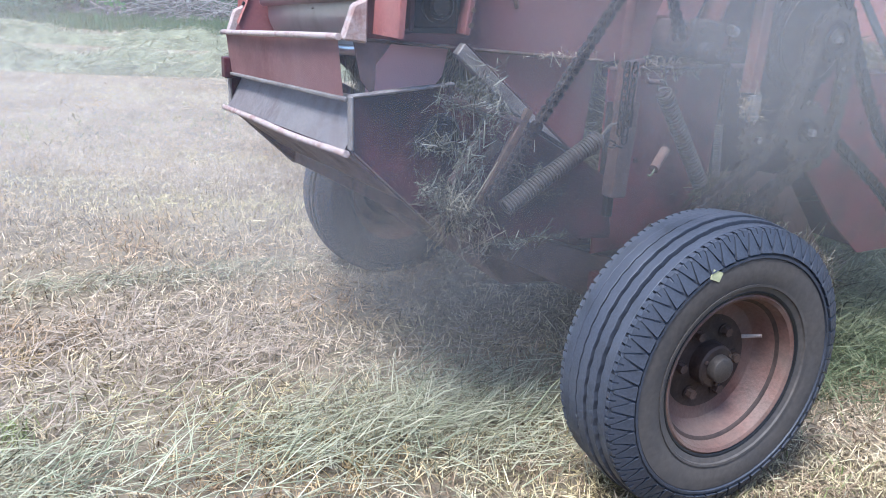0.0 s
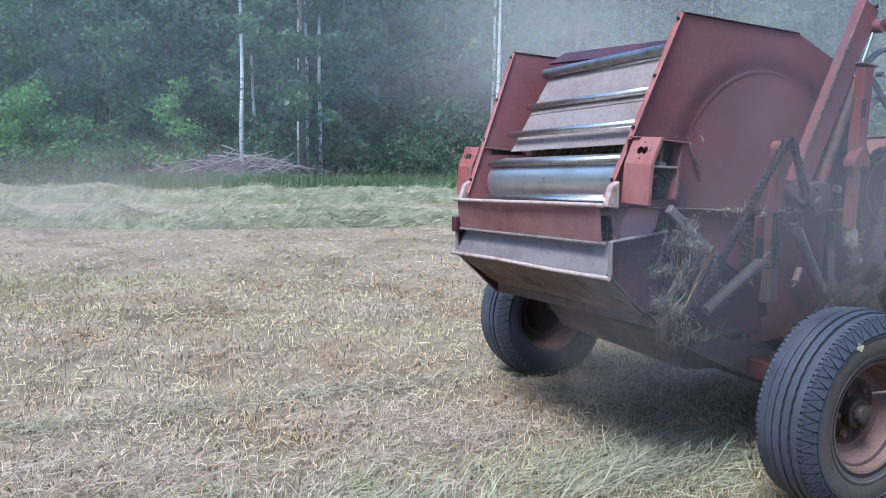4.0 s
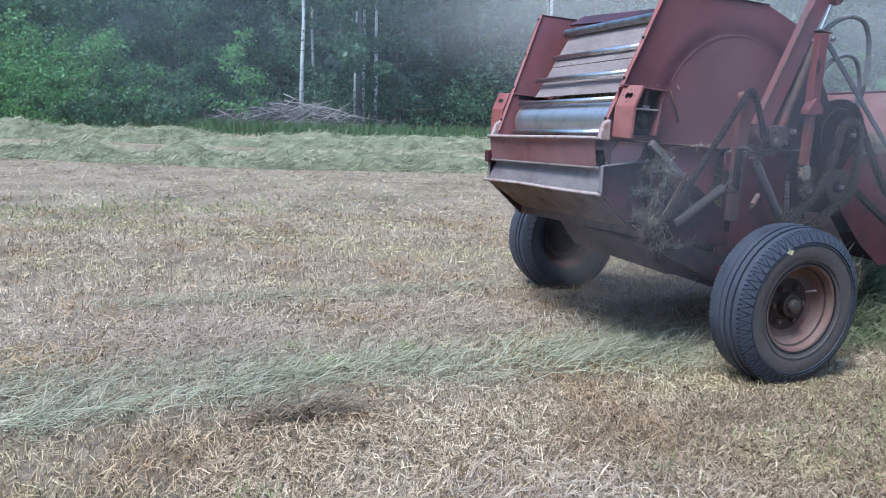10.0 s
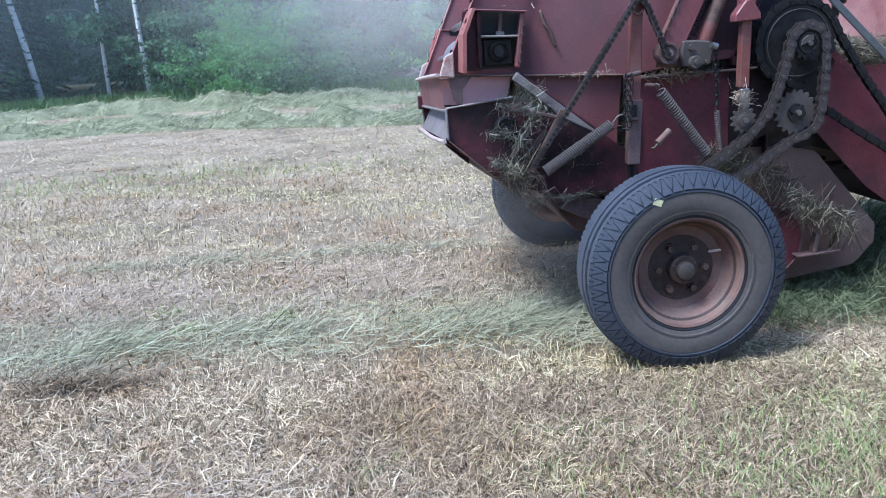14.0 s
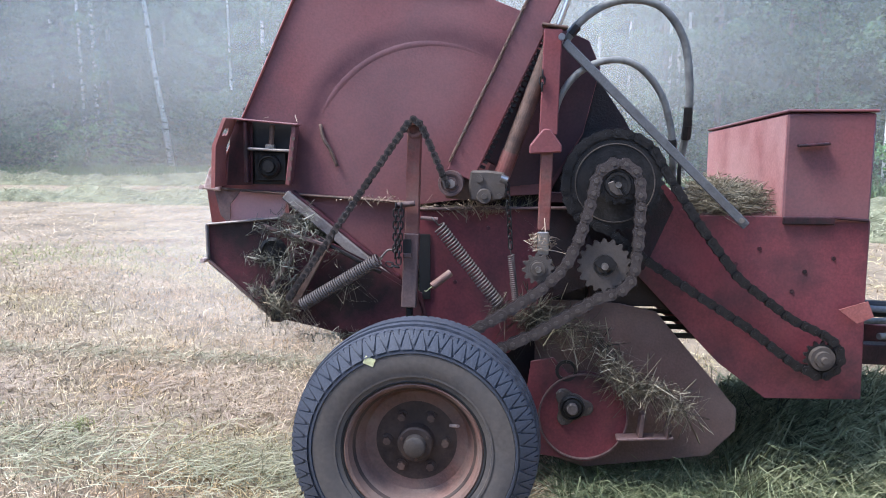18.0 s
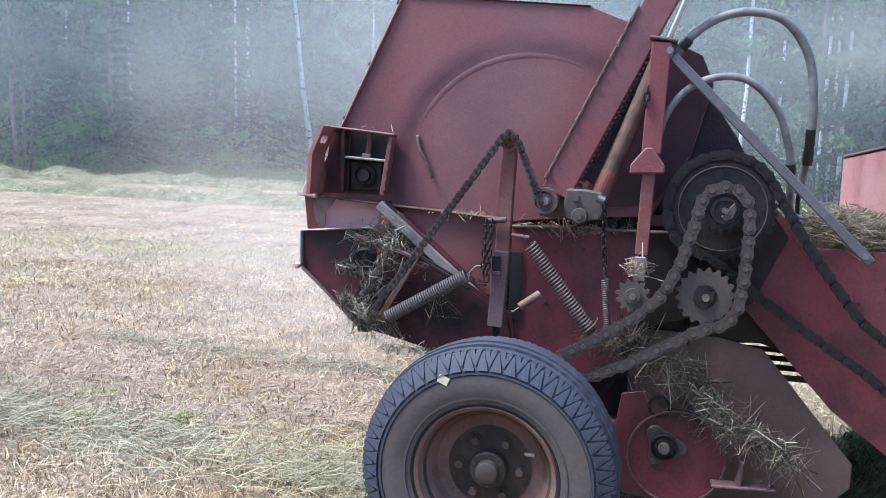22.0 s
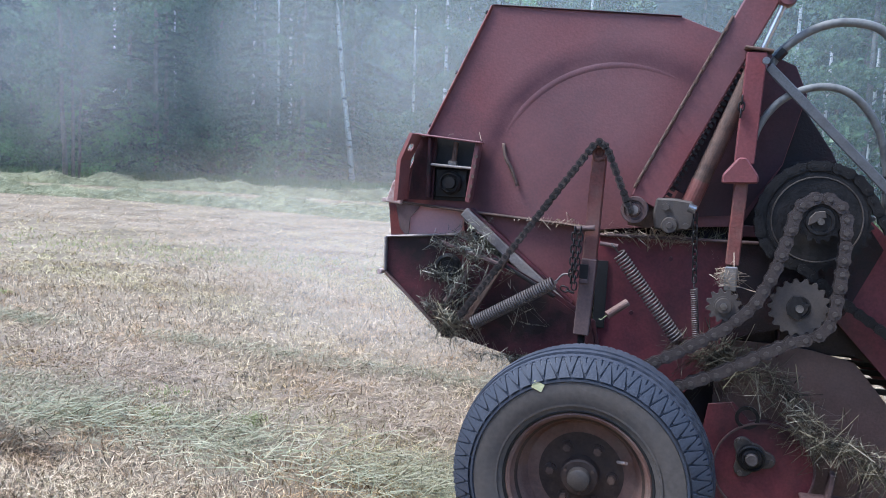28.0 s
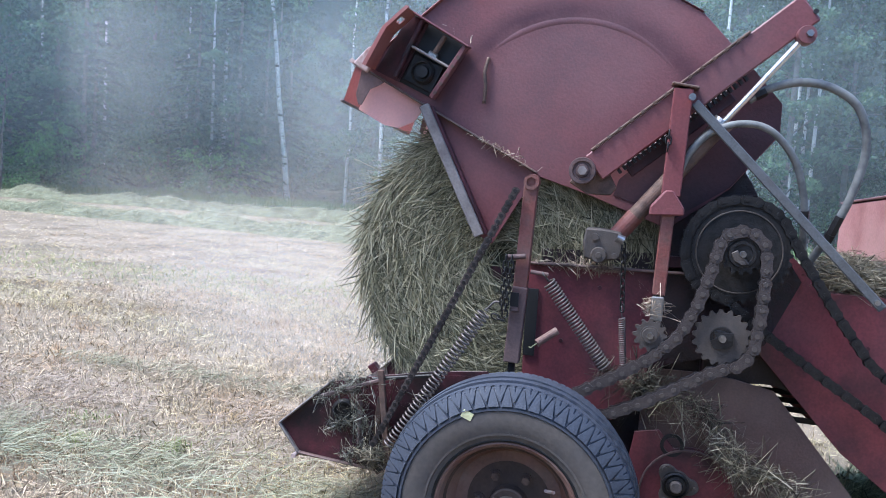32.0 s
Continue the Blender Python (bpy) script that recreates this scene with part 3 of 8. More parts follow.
# axle, drawbar
part("axle", block((1.96, 3.0, 0.47), (0.11, 2.46, 0.11), bevel=0.01), DARK_RED, baler)
part("belly_beam", prism([(1.45, 0.66), (1.62, 0.45), (2.2, 0.40), (2.3, 0.5), (1.7, 0.72)], 2.5, 3.62, 0.01), BROWN_STEEL, baler)
part("side_beam", prism([(1.5, 0.62), (1.95, 0.40), (2.45, 0.30), (2.45, 0.42), (1.6, 0.70)], NEAR + 0.02, NEAR + 0.1, 0.006), BROWN_STEEL, baler)
for y in (2.72, 3.35):
    part("drawbar_rail", beam((3.87, y, 0.56), (5.15, 3.03 + (y - 3.03) * 0.3, 0.47), 0.10, 0.08), DARK_RED, baler)
part("drawbar_hitch", block((5.2, 3.03, 0.47), (0.16, 0.20, 0.07), bevel=0.012), RUST, baler)
part("drive_shaft", rod((3.87, 3.03, 0.72), (5.4, 3.03, 0.68), 0.045, None, 16), BLACK, baler)

# pick-up under the frame
part("pickup_side", prism([(2.42, 0.86), (2.62, 0.862), (2.80, 0.850), (2.97, 0.815), (3.355, 0.36), (3.355, 0.255), (3.235, 0.130), (2.66, 0.055), (2.52, 0.10), (2.42, 0.22)], NEAR + 0.06, NEAR + 0.068, 0.003), SKIRT, baler, "dusty bent steel side of the pick-up")
part("pickup_side", prism([(2.42, 0.45), (2.86, 0.50), (3.05, 0.44), (3.30, 0.30), (3.34, 0.22), (3.22, 0.13), (2.78, 0.10), (2.42, 0.25)], FAR - 0.06, FAR - 0.052, 0.003), BROWN_STEEL, baler, "dusty bent steel side of the pick-up")
part("pickup_drum", moved(lathe([(0.2, 0), (0.2, 1.25)], 32), 2.66, NEAR + 0.08, 0.33), DARK_RED, baler)
drum_plate = prism([(2.64 + 0.205 * math.cos(radians(a)), 0.345 + 0.215 * math.sin(radians(a))) for a in range(-110, 111, 10)] + [(2.50, 0.62), (2.40, 0.60), (2.36, 0.30), (2.42, 0.16)], NEAR - 0.06, NEAR - 0.05, 0.003)
drum = part("drum_plate", drum_plate, FRAME_RED, baler, "red rounded end plate of the pick-up drum")
LOBES = (128, 240, 355)
flange = []
for a in range(0, 360, 10):
    near_lobe = min(abs((a - b + 180) % 360 - 180) for b in LOBES)
    r = 0.062 + 0.036 * max(0.0, math.cos(radians(min(90, near_lobe * 2.4))))
    flange.append((2.588 + r * math.cos(radians(a)), 0.395 + r * math.sin(radians(a))))
bearing = part("bearing", prism(flange, NEAR - 0.078, NEAR - 0.060, 0.004), IRON, drum, "three-lobed cast bearing flange")
part("bearing_ring", moved(lathe([(0.058, 0.01), (0.057, -0.012), (0.050, -0.016), (0.046, -0.008), (0.040, -0.008), (0.038, -0.020), (0.030, -0.022), (0.028, -0.012)], 28), 2.588, NEAR - 0.080, 0.395), OILY, bearing)
part("shaft_end", moved(lathe([(0.026, 0.0), (0.026, -0.030), (0.022, -0.036), (0.0, -0.036)], 20), 2.588, NEAR - 0.084, 0.395), SPRING, bearing)
for a in LOBES:
    part("bolt", bolt(2.588 + 0.082 * math.cos(radians(a)), NEAR - 0.080, 0.395 + 0.082 * math.sin(radians(a)), 0.011), IRON, bearing)
part("hole_ring", moved(lathe([(0.05, 0.004), (0.05, -0.004), (0.035, -0.004), (0.035, 0.004)], 24, closed=True), 2.56, NEAR - 0.062, 0.56), OILY, drum)
part("bracket", block((2.91, NEAR - 0.10, 0.272), (0.25, 0.07, 0.014), (0, -3, 0)), BROWN_STEEL, drum)
part("bracket", block((3.015, NEAR - 0.10, 0.335), (0.016, 0.07, 0.12), (0, 10, 0)), BROWN_STEEL, drum)
part("bracket", block((2.895, NEAR - 0.10, 0.33), (0.022, 0.06, 0.11), (0, 6, 0)), BROWN_STEEL, drum)
part("drum_rim", moved(lathe([(0.195, 0.0), (0.197, -0.012), (0.203, -0.012), (0.205, 0.0)], 56, cap=False), 2.64, NEAR - 0.06, 0.345), BROWN_STEEL, drum)
# plate added to close the view behind the drum; the dark is its colour
part("inner_wall", plate([(2.25, 0.15), (2.50, 0.15), (2.60, 0.60), (2.72, 0.82), (2.95, 0.845), (3.10, 0.80), (3.08, 0.95), (2.86, 0.99), (2.50, 0.95), (2.25, 0.66)], NEAR + 0.08, 0.006), OIL_AND_SHADE, baler)
for i in range(7):
    y = NEAR + 0.09 + i * 0.175
    part("guide_strip", beam((2.69, y, 0.70), (3.26, y, 0.695), 0.010, 0.026, up=(0, 0, 1)), OILY, baler)
for i in range(18):
    y = NEAR + 0.12 + i * 0.072
    a = 0.6 + (i % 4) * 1.57
    part("tine", rod((2.66 + 0.18 * math.cos(a), y, 0.33 + 0.18 * math.sin(a)), (2.66 + 0.33 * math.cos(a + 0.2), y, 0.33 + 0.33 * math.sin(a + 0.2)), 0.004, None, 5), STEEL, baler)

# wheels
TYRE_W = 0.29
def tyre_mesh():
    """The turned carcass, with saw-toothed grooves between its ribs."""
    side = [(0.245, 0.035), (0.262, 0.012), (0.30, 0.0), (0.35, -0.004), (0.39, 0.004), (0.425, 0.018), (0.440, 0.030)]
    ribs, rows, edges = 5, [], [0.036 + k * (TYRE_W - 0.072) / 5 for k in range(6)]
    for r, y in side:
        rows.append((r, y, 0.0))
    for i in range(ribs):
        crown = 0.456 - 0.0040 * abs(i - 2) ** 1.5
        a, b = edges[i], edges[i + 1]
        wave_a, wave_b = (0.0 if i == 0 else 1.0), (0.0 if i == ribs - 1 else 1.0)
        rows += [(crown - 0.017, a + 0.0042, wave_a), (crown - 0.001, a + 0.0048, wave_a), (crown, a + 0.0075, wave_a), (crown, b - 0.0075, wave_b), (crown - 0.001, b - 0.0048, wave_b), (crown - 0.017, b - 0.0042, wave_b)]
    for r, y in side[::-1]:
        rows.append((r, TYRE_W - y, 0.0))
    seg = 208
    bm = bmesh.new()
    rings = []
    for k in range(seg):
        a = k * math.tau / seg
        shift = (-0.0015, 0.0, 0.0015, 0.0)[k % 4]
        rings.append([bm.verts.new((r * math.cos(a), y + shift * w, r * math.sin(a))) for r, y, w in rows])
    n = len(rows)
    for k in range(seg):
        a, b = rings[k], rings[(k + 1) % seg]
        for i in range(n):
            j = (i + 1) % n
            f = bm.faces.new((a[i], a[j], b[j], b[i]))
            f.smooth = i < 6 or i > n - 8
    return mesh_of(bm, "tyre")


def lug_mesh(points, far):
    """One three-cornered lug of the tyre's shoulder; points: (angle in pitches, radius)."""
    bm = bmesh.new()
    pitch = math.tau / 104
    lower, upper = [], []
    for u, r in points:
        y = 0.036 - (0.447 - r) / 0.066 * 0.037
        for store, lift in ((lower, 0.012), (upper, -0.0095)):
            yy = y + lift
            rr = r
            store.append(bm.verts.new((rr * math.cos(u * pitch), TYRE_W - yy if far else yy, rr * math.sin(u * pitch))))
    bm.faces.new(upper)
    n = len(points)
    for i in range(n):
        bm.faces.new((lower[i], lower[(i + 1) % n], upper[(i + 1) % n], upper[i]))
    return mesh_of(bm, "tread_lug")


WIDE_IN = [(-0.84, 0.381), (0.84, 0.381), (0.74, 0.390), (0.14, 0.436), (-0.14, 0.436), (-0.74, 0.390)]
WIDE_OUT = [(-0.80, 0.443), (-0.12, 0.443), (-0.10, 0.428), (0.10, 0.428), (0.12, 0.443), (0.80, 0.443), (0.10, 0.398), (-0.10, 0.398)]
LUG_MESHES = [lug_mesh(p, far) for far in (False, True) for p in (WIDE_IN, WIDE_OUT)]
TYRE_MESH = tyre_mesh()
RIM_MESH = mesh_of(lathe([(0.250, 0.030), (0.254, 0.018), (0.246, 0.012), (0.236, 0.018), (0.228, 0.05), (0.215, 0.062), (0.205, 0.11), (0.19, 0.128), (0.145, 0.135), (0.145, 0.145), (0.2, 0.15), (0.24, 0.26), (0.25, 0.275)], 64, cap=False), "rim")


def wheel(y, flip):
    hub = part("wheel", lathe([(0.0, 0.128), (0.150, 0.132), (0.150, 0.15)], 40), RIM_DARK, baler, "wheel with a rusty rim and dusty ribbed tyre")
    hub.location = (1.935, y, 0.385 if flip else 0.413)
    hub.scale = (1.08, 1.0, 1.08)
    hub.rotation_euler = (0, radians(18), math.pi if flip else 0)
    part("tyre", TYRE_MESH, RUBBER, hub)
    for k in range(104):
        lug = part("tread_lug", LUG_MESHES[k % 2], RUBBER, hub)
        lug.rotation_euler = (0, k * math.tau / 104, 0)
        lug = part("tread_lug", LUG_MESHES[2 + k % 2], RUBBER, hub)
        lug.rotation_euler = (0, k * math.tau / 104, 0)
    part("sidewall", lathe([(0.262, 0.010), (0.30, -0.0025), (0.335, -0.0065), (0.362, -0.0035), (0.366, 0.002)], 72, cap=False), DUSTY_RUBBER, hub, "dusty brown-grey sidewall")
    part("sidewall_ring", lathe([(0.372, 0.0), (0.374, -0.007), (0.366, -0.008), (0.364, 0.0)], 64, cap=False), RUBBER, hub)
    part("sidewall_ring", lathe([(0.285, 0.004), (0.287, -0.003), (0.279, -0.002), (0.277, 0.006)], 64, cap=False), DUSTY_RUBBER, hub)
    part("rim", RIM_MESH, RIM, hub)
    # dark rings drawn in along the bead and the rim's crease
    part("bead_line", lathe([(0.252, 0.0135), (0.255, 0.0105), (0.259, 0.0095), (0.262, 0.0115)], 64, cap=False), BLACK, hub)
    part("rim_crease", lathe([(0.226, 0.0515), (0.223, 0.053), (0.219, 0.057), (0.216, 0.0605)], 56, cap=False), RIM_DARK, hub)
    part("hub", lathe([(0.0, 0.078), (0.060, 0.080), (0.066, 0.086), (0.068, 0.13)], 32), RIM_DARK, hub)
    part("hub_cap", lathe([(0.0, 0.046), (0.030, 0.047), (0.038, 0.052), (0.041, 0.06), (0.042, 0.08)], 28), IRON, hub, "dusty round hub cap")
    for k in range(3):
        a = k * math.tau / 3 + 0.9
        part("hub_screw", bolt(0.054 * math.cos(a), 0.08, 0.054 * math.sin(a), 0.006, 0.006), RUST, hub)
    for k in range(6):
        a = k * math.tau / 6 + 0.3
        part("wheel_nut", bolt(0.108 * math.cos(a), 0.126, 0.108 * math.sin(a), 0.015, 0.022), RUST, hub)
        part("nut_washer", rod((0.108 * math.cos(a), 0.125, 0.108 * math.sin(a)), (0.108 * math.cos(a), 0.131, 0.108 * math.sin(a)), 0.022, None, 14), RIM_DARK, hub)
    if not flip:
        part("valve", rod((0.10, 0.12, 0.10), (0.125, 0.07, 0.125), 0.006, None, 8), PALE, hub)
    return hub


near_wheel = wheel(1.615, False)
wheel(4.43, True)
chalk = prism([(-0.02, -0.014), (0.018, -0.016), (0.02, 0.012), (-0.018, 0.014)], -0.0025, 0.0, 0)
mark = part("paint_mark", chalk, material("yellow_paint_mark", (0.62, 0.60, 0.33), 0.7, 0, (0.45, 0.43, 0.25), 30), near_wheel)
a = math.atan2(0.342, -0.155) + radians(18)
mark.location = (0.366 * math.cos(a), -0.006, 0.368 * math.sin(a))

# ---- the tailgate, which swings up about the big sprocket's shaft ----
GATE = [(0.91, 1.37), (1.345, 2.282), (2.169, 2.229), (2.345, 2.158), (2.636, 2.03), (2.688, 1.914), (2.618, 1.624), (2.473, 1.356), (2.10, 1.33), (1.86, 1.30), (1.826, 0.936), (1.76, 0.94), (1.272, 1.344), (1.052, 1.369)]
GATE_NEAR = NEAR + 0.045


def gate_sheet(y, outward):
    """A side sheet with the round bead pressed out of it."""
    bm = prism([(x, z + low(y)) for x, z in GATE], y, y + 0.006, 0.0015)
    pts = []
    for k in range(25):
        a = radians(168 - k * 5.6)
        pts.append((1.93 + 0.55 * math.cos(a), y + 0.003 - outward * 0.041, 1.47 + 0.555 * math.sin(a) + low(y)))
    seg = sweep(pts, lambda t: 0.0462 - 0.004 * (1 - min(1, 5 * t, 2.2 * (1 - t))), 28, bm)
    return bm


tailgate = part("tailgate", on_gate(gate_sheet(GATE_NEAR, -1)), bead_ring(GATE_RED, 1.93 - PIVOT[0], 1.47 - PIVOT[1], 0.55), baler, "red steel tailgate with a pressed round bead in its side")
tailgate.location = (PIVOT[0], 0, PIVOT[1])
FAR_LEAN = 0.19                          # the far side leans outwards a little


def lean_out(bm):
    for v in bm.verts:
        v.co.y += FAR_LEAN * (v.co.z - 1.33)
    return bm


part("far_sheet", on_gate(lean_out(gate_sheet(FAR - 0.05, 1))), RED, tailgate)


def gate_part(name, bm, mat, label="", smooth=False):
    return part(name, on_gate(bm), mat, tailgate, label, smooth)


for y in (GATE_NEAR, FAR - 0.047):
    s = low(y)
    lean = lean_out if y > 3 else (lambda bm: bm)
    gate_part("edge_flange", lean(beam((0.93, y, 1.41 + s), (1.345, y, 2.28 + s), 0.008, 0.035)), ORANGE)
    gate_part("top_flange", lean(beam((1.345, y, 2.283 + s), (2.17, y, 2.232 + s), 0.006, 0.02)), DARK_RED)
    for k in (0.1, 0.38, 0.66, 0.97):
        # black plugs in place of the shade inside the holes
        gate_part("flange_hole", lean(rod((0.922 + 0.415 * k, y - 0.003, 1.405 + 0.87 * k + s), (0.914 + 0.415 * k, y - 0.003, 1.409 + 0.87 * k + s), 0.009, None, 10)), BLACK)
    gate_part("side_flange", beam((0.95, y - 0.02, 1.372 + s), (1.86, y - 0.02, 1.312 + s), 0.010, 0.045), RUST)
gate_part("corner_angle", beam((1.272, NEAR - 0.01, 1.348), (1.766, NEAR - 0.01, 0.945), 0.045, 0.035), GREY_PANEL)
gate_part("corner_angle", beam((1.30, NEAR + 0.015, 1.36), (1.79, NEAR + 0.015, 0.965), 0.015, 0.05), DARK_RED)
# rear panel under the bars, with its pale lip
gate_part("panel_fold", beam((0.905, NEAR, 1.195), (0.905, FAR, 1.195 + low(FAR)), 0.014, 0.014), GREY_PANEL)
panel = bmesh.new()
v = [panel.verts.new(p) for p in ((0.888, NEAR + 0.03, 1.372), (0.888, FAR, 1.372 + low(FAR)), (0.908, FAR, 1.19 + low(FAR)), (0.908, NEAR + 0.03, 1.19))]
panel.faces.new(v)
bmesh.ops.solidify(panel, geom=panel.faces[:], thickness=0.006)
gate_part("rear_panel", panel, DUSTY_LIT_RED, "faded orange-red rear panel")
lip = curve_through([(0.875, NEAR - 0.01, 1.378), (0.868, 2.8, 1.35), (0.868, 3.3, 1.318), (0.878, FAR + 0.02, 1.372 + low(FAR))], 6)
gate_part("pale_lip", sweep(lip, 0.011, 6), PALE, "worn pale edge strip")
for y in (NEAR + 0.02, FAR):
    gate_part("corner_bracket", prism([(0.885, 1.37 + low(y)), (0.92, 1.47 + low(y)), (0.965, 1.49 + low(y)), (0.965, 1.36 + low(y))], y - 0.035, y, 0.006), PALE)
    # dark end plate below the flange
    gate_part("end_plate", prism([(0.93, 1.365 + low(y)), (1.06, 1.37 + low(y)), (1.035, 1.335 + low(y)), (1.005, 1.30 + low(y)), (1.0, 1.22 + low(y)), (0.985, 1.215 + low(y)), (0.955, 1.25 + low(y))], y - 0.01, y - 0.004, 0.001), BROWN_STEEL)
    gate_part("inner_plate", plate([(0.985, 1.365), (1.27, 1.36), (1.25, 1.26), (1.20, 1.205), (1.13, 1.185), (0.985, 1.195)], y + (0.025 if y < 3 else -0.03), 0.004), PINK_LIT, "pale dusty inner plate, coloured as if lit")

# lamp brackets with the bearing boxes behind them
def pierced_plate(p, q, y0, y1, thick, cy, cz, r, apart):
    """A sloping plate from p to q (x, z), y0 to y1, with a figure-eight hole through it."""
    bm = bmesh.new()
    d = Vector((q[0] - p[0], 0, q[1] - p[1]))
    up, n = d.normalized(), 40
    out = Vector((-up.z, 0, up.x))
    mid = Vector((p[0], 0, p[1])) + up * ((cz - p[1]) / up.z)
    edge, hole = [], []
    for k in range(n):
        a = math.tau * k / n
        c, s = math.cos(a), math.sin(a)
        reach = min((y1 - cy) / c if c > 1e-6 else 9, (y0 - cy) / c if c < -1e-6 else 9, ((q[1] - cz) / up.z) / s if s > 1e-6 else 9, ((p[1] - cz) / up.z) / s if s < -1e-6 else 9)
        edge.append((c * reach, s * reach))
        side = apart if c >= 0 else -apart
        h = side * c + math.sqrt(max(0.0, r * r - (side * s) ** 2))
        hole.append((c * h, s * h))
    rings = []
    for pts, off in ((edge, 0), (hole, 0), (hole, thick), (edge, thick)):
        rings.append([bm.verts.new(mid + Vector((0, cy + u, 0)) + up * v - out * off) for u, v in pts])
    for a, b in zip(rings, rings[1:] + rings[:1]):
        for k in range(n):
            bm.faces.new((a[k], a[(k + 1) % n], b[(k + 1) % n], b[k]))
    return bm


for y, s in ((2.325, 1), (FAR + 0.03, -1)):
    z0 = low(y) if s < 0 else 0
    plate_y0, plate_y1 = (2.15, 2.33) if s > 0 else (FAR + 0.02, FAR + 0.19)
    bracket = gate_part("lamp_bracket", pierced_plate((0.998, 1.572 + z0), (1.05, 1.692 + z0), plate_y0, plate_y1, 0.005, plate_y0 + 0.092, 1.632 + z0, 0.019, 0.017), ORANGE, "orange-red lamp bracket with a figure-eight hole")
    part("front_plate", on_gate(beam((0.988, (plate_y0 + plate_y1) / 2, 1.387 + z0), (0.998, (plate_y0 + plate_y1) / 2, 1.572 + z0), 0.005, plate_y1 - plate_y0, 0.001)), ORANGE, bracket)
    outer = plate_y0 if s > 0 else plate_y1
    part("side_lip", on_gate(prism([(x, z + z0) for x, z in ((0.988, 1.387), (0.998, 1.572), (1.05, 1.692), (1.066, 1.692), (1.014, 1.570), (1.004, 1.387))], outer - 0.002, outer + 0.002, 0)), ORANGE, bracket)
    for u, v in ((-0.052, 1.632), (0.052, 1.632), (0.0, 1.668), (0.0, 1.596)):
        x = 0.998 + 0.052 * (v - 1.572) / 0.12
        part("screw_hole", on_gate(rod((x - 0.002, plate_y0 + 0.092 + u, v + z0), (x + 0.001, plate_y0 + 0.092 + u, v + z0 - 0.001), 0.004, None, 8)), BLACK, bracket)
    dx = -0.027 if s > 0 else 0.0
    gate_part("bracket_web", prism([(x + dx, z + z0) for x, z in ((1.02, 1.387), (1.05, 1.68), (1.15, 1.684), (1.14, 1.387))], y + 0.012 * s, y + 0.012 * s + 0.006, 0), DARK_RED)
    gate_part("box_post", beam((1.125 + dx, y, 1.40 + z0), (1.125 + dx, y, 1.68 + z0), 0.018, 0.06), DARK_RED)
    gate_part("box_post", beam((1.315 + dx, y, 1.39 + z0), (1.352 + dx, y, 1.66 + z0), 0.022, 0.06), RED)
    gate_part("box_top", beam((1.06 + dx, y - 0.01, 1.690 + z0), (1.372 + dx, y - 0.01, 1.662 + z0), 0.010, 0.07), RED)
    gate_part("box_back", prism([(1.12 + dx, 1.39 + z0), (1.12 + dx, 1.68 + z0), (1.35 + dx, 1.66 + z0), (1.31 + dx, 1.39 + z0)], y + 0.036 * s, y + 0.036 * s + 0.005, 0), BLACK)
    gate_part("box_shelf", beam((1.13 + dx, y, 1.555 + z0), (1.33 + dx, y, 1.545 + z0), 0.012, 0.05), GREY_PANEL)
    gate_part("adjuster", rod((1.235 + dx, y, 1.56 + z0), (1.245 + dx, y, 1.66 + z0), 0.012), RUST)
    gate_part("adjuster_nut", rod((1.215 + dx, y - 0.01, 1.562 + z0), (1.255 + dx, y - 0.01, 1.56 + z0), 0.014, None, 6), STEEL)
    gate_part("bearing_plate", block((1.225 + dx, y + 0.022 * s, 1.472 + z0), (0.15, 0.02, 0.13)), OILY)
    gate_part("bearing", moved(lathe([(0.052, 0.03), (0.052, 0.0), (0.043, -0.012), (0.04, 0.002), (0.03, 0.002), (0.026, -0.015), (0.0, -0.015)], 28), 1.225 + dx, y - 0.005, 1.475 + z0), OILY)
    for k in range(5):
        gate_part("bolt", bolt(1.325 + dx + 0.006 * k, y - 0.03, 1.42 + 0.045 * k + z0, 0.009, 0.006), RUST)
twig = curve_through([(1.43, GATE_NEAR - 0.01, 1.665), (1.445, GATE_NEAR - 0.02, 1.60), (1.475, GATE_NEAR - 0.02, 1.55), (1.505, GATE_NEAR - 0.015, 1.475)], 5)
gate_part("bent_rod", sweep(twig, 0.008, 8), RUST)

# overlay plates darken the sheet between the arm and its right edge
gate_part("oiled_sheet", prism([(2.19, 1.45), (2.43, 1.99), (2.43, 1.40), (2.20, 1.375)], GATE_NEAR - 0.004, GATE_NEAR - 0.0005, 0), DEEP_RED)
gate_part("oiled_sheet", prism([(2.432, 1.40), (2.432, 2.119), (2.634, 2.028), (2.685, 1.913), (2.615, 1.626), (2.47, 1.395)], GATE_NEAR - 0.004, GATE_NEAR - 0.0005, 0), DEEP_RED)

# long arm beside the gate, with its pin and the cylinder's eye
arm = gate_part("arm", beam((2.075, 2.255, 1.44), (2.53, 2.255, 2.385), 0.125, 0.06, 0.006), RED, "red box-section lifting arm")
gate_part("arm_edge", beam((2.03, 2.222, 1.50), (2.37, 2.222, 2.205), 0.012, 0.012), RUST)
for k in range(13):
    f = k / 12
    gate_part("rivet", bolt(2.045 + 0.30 * f, 2.215, 1.53 + 0.62 * f, 0.008, 0.008), RUST)
for k in range(26):
    f = k / 25
    gate_part("rack_tooth", block((2.172 + 0.27 * f, 2.262, 1.48 + 0.56 * f), (0.030, 0.03, 0.014), (0, 26, 0), 0), OILY)
# dark bar that fills the band between arm and cylinder
gate_part("rack_bar", beam((2.206, 2.318, 1.494), (2.434, 2.318, 1.966), 0.062, 0.02), DEEP_RED, "very dark bar behind the arm")
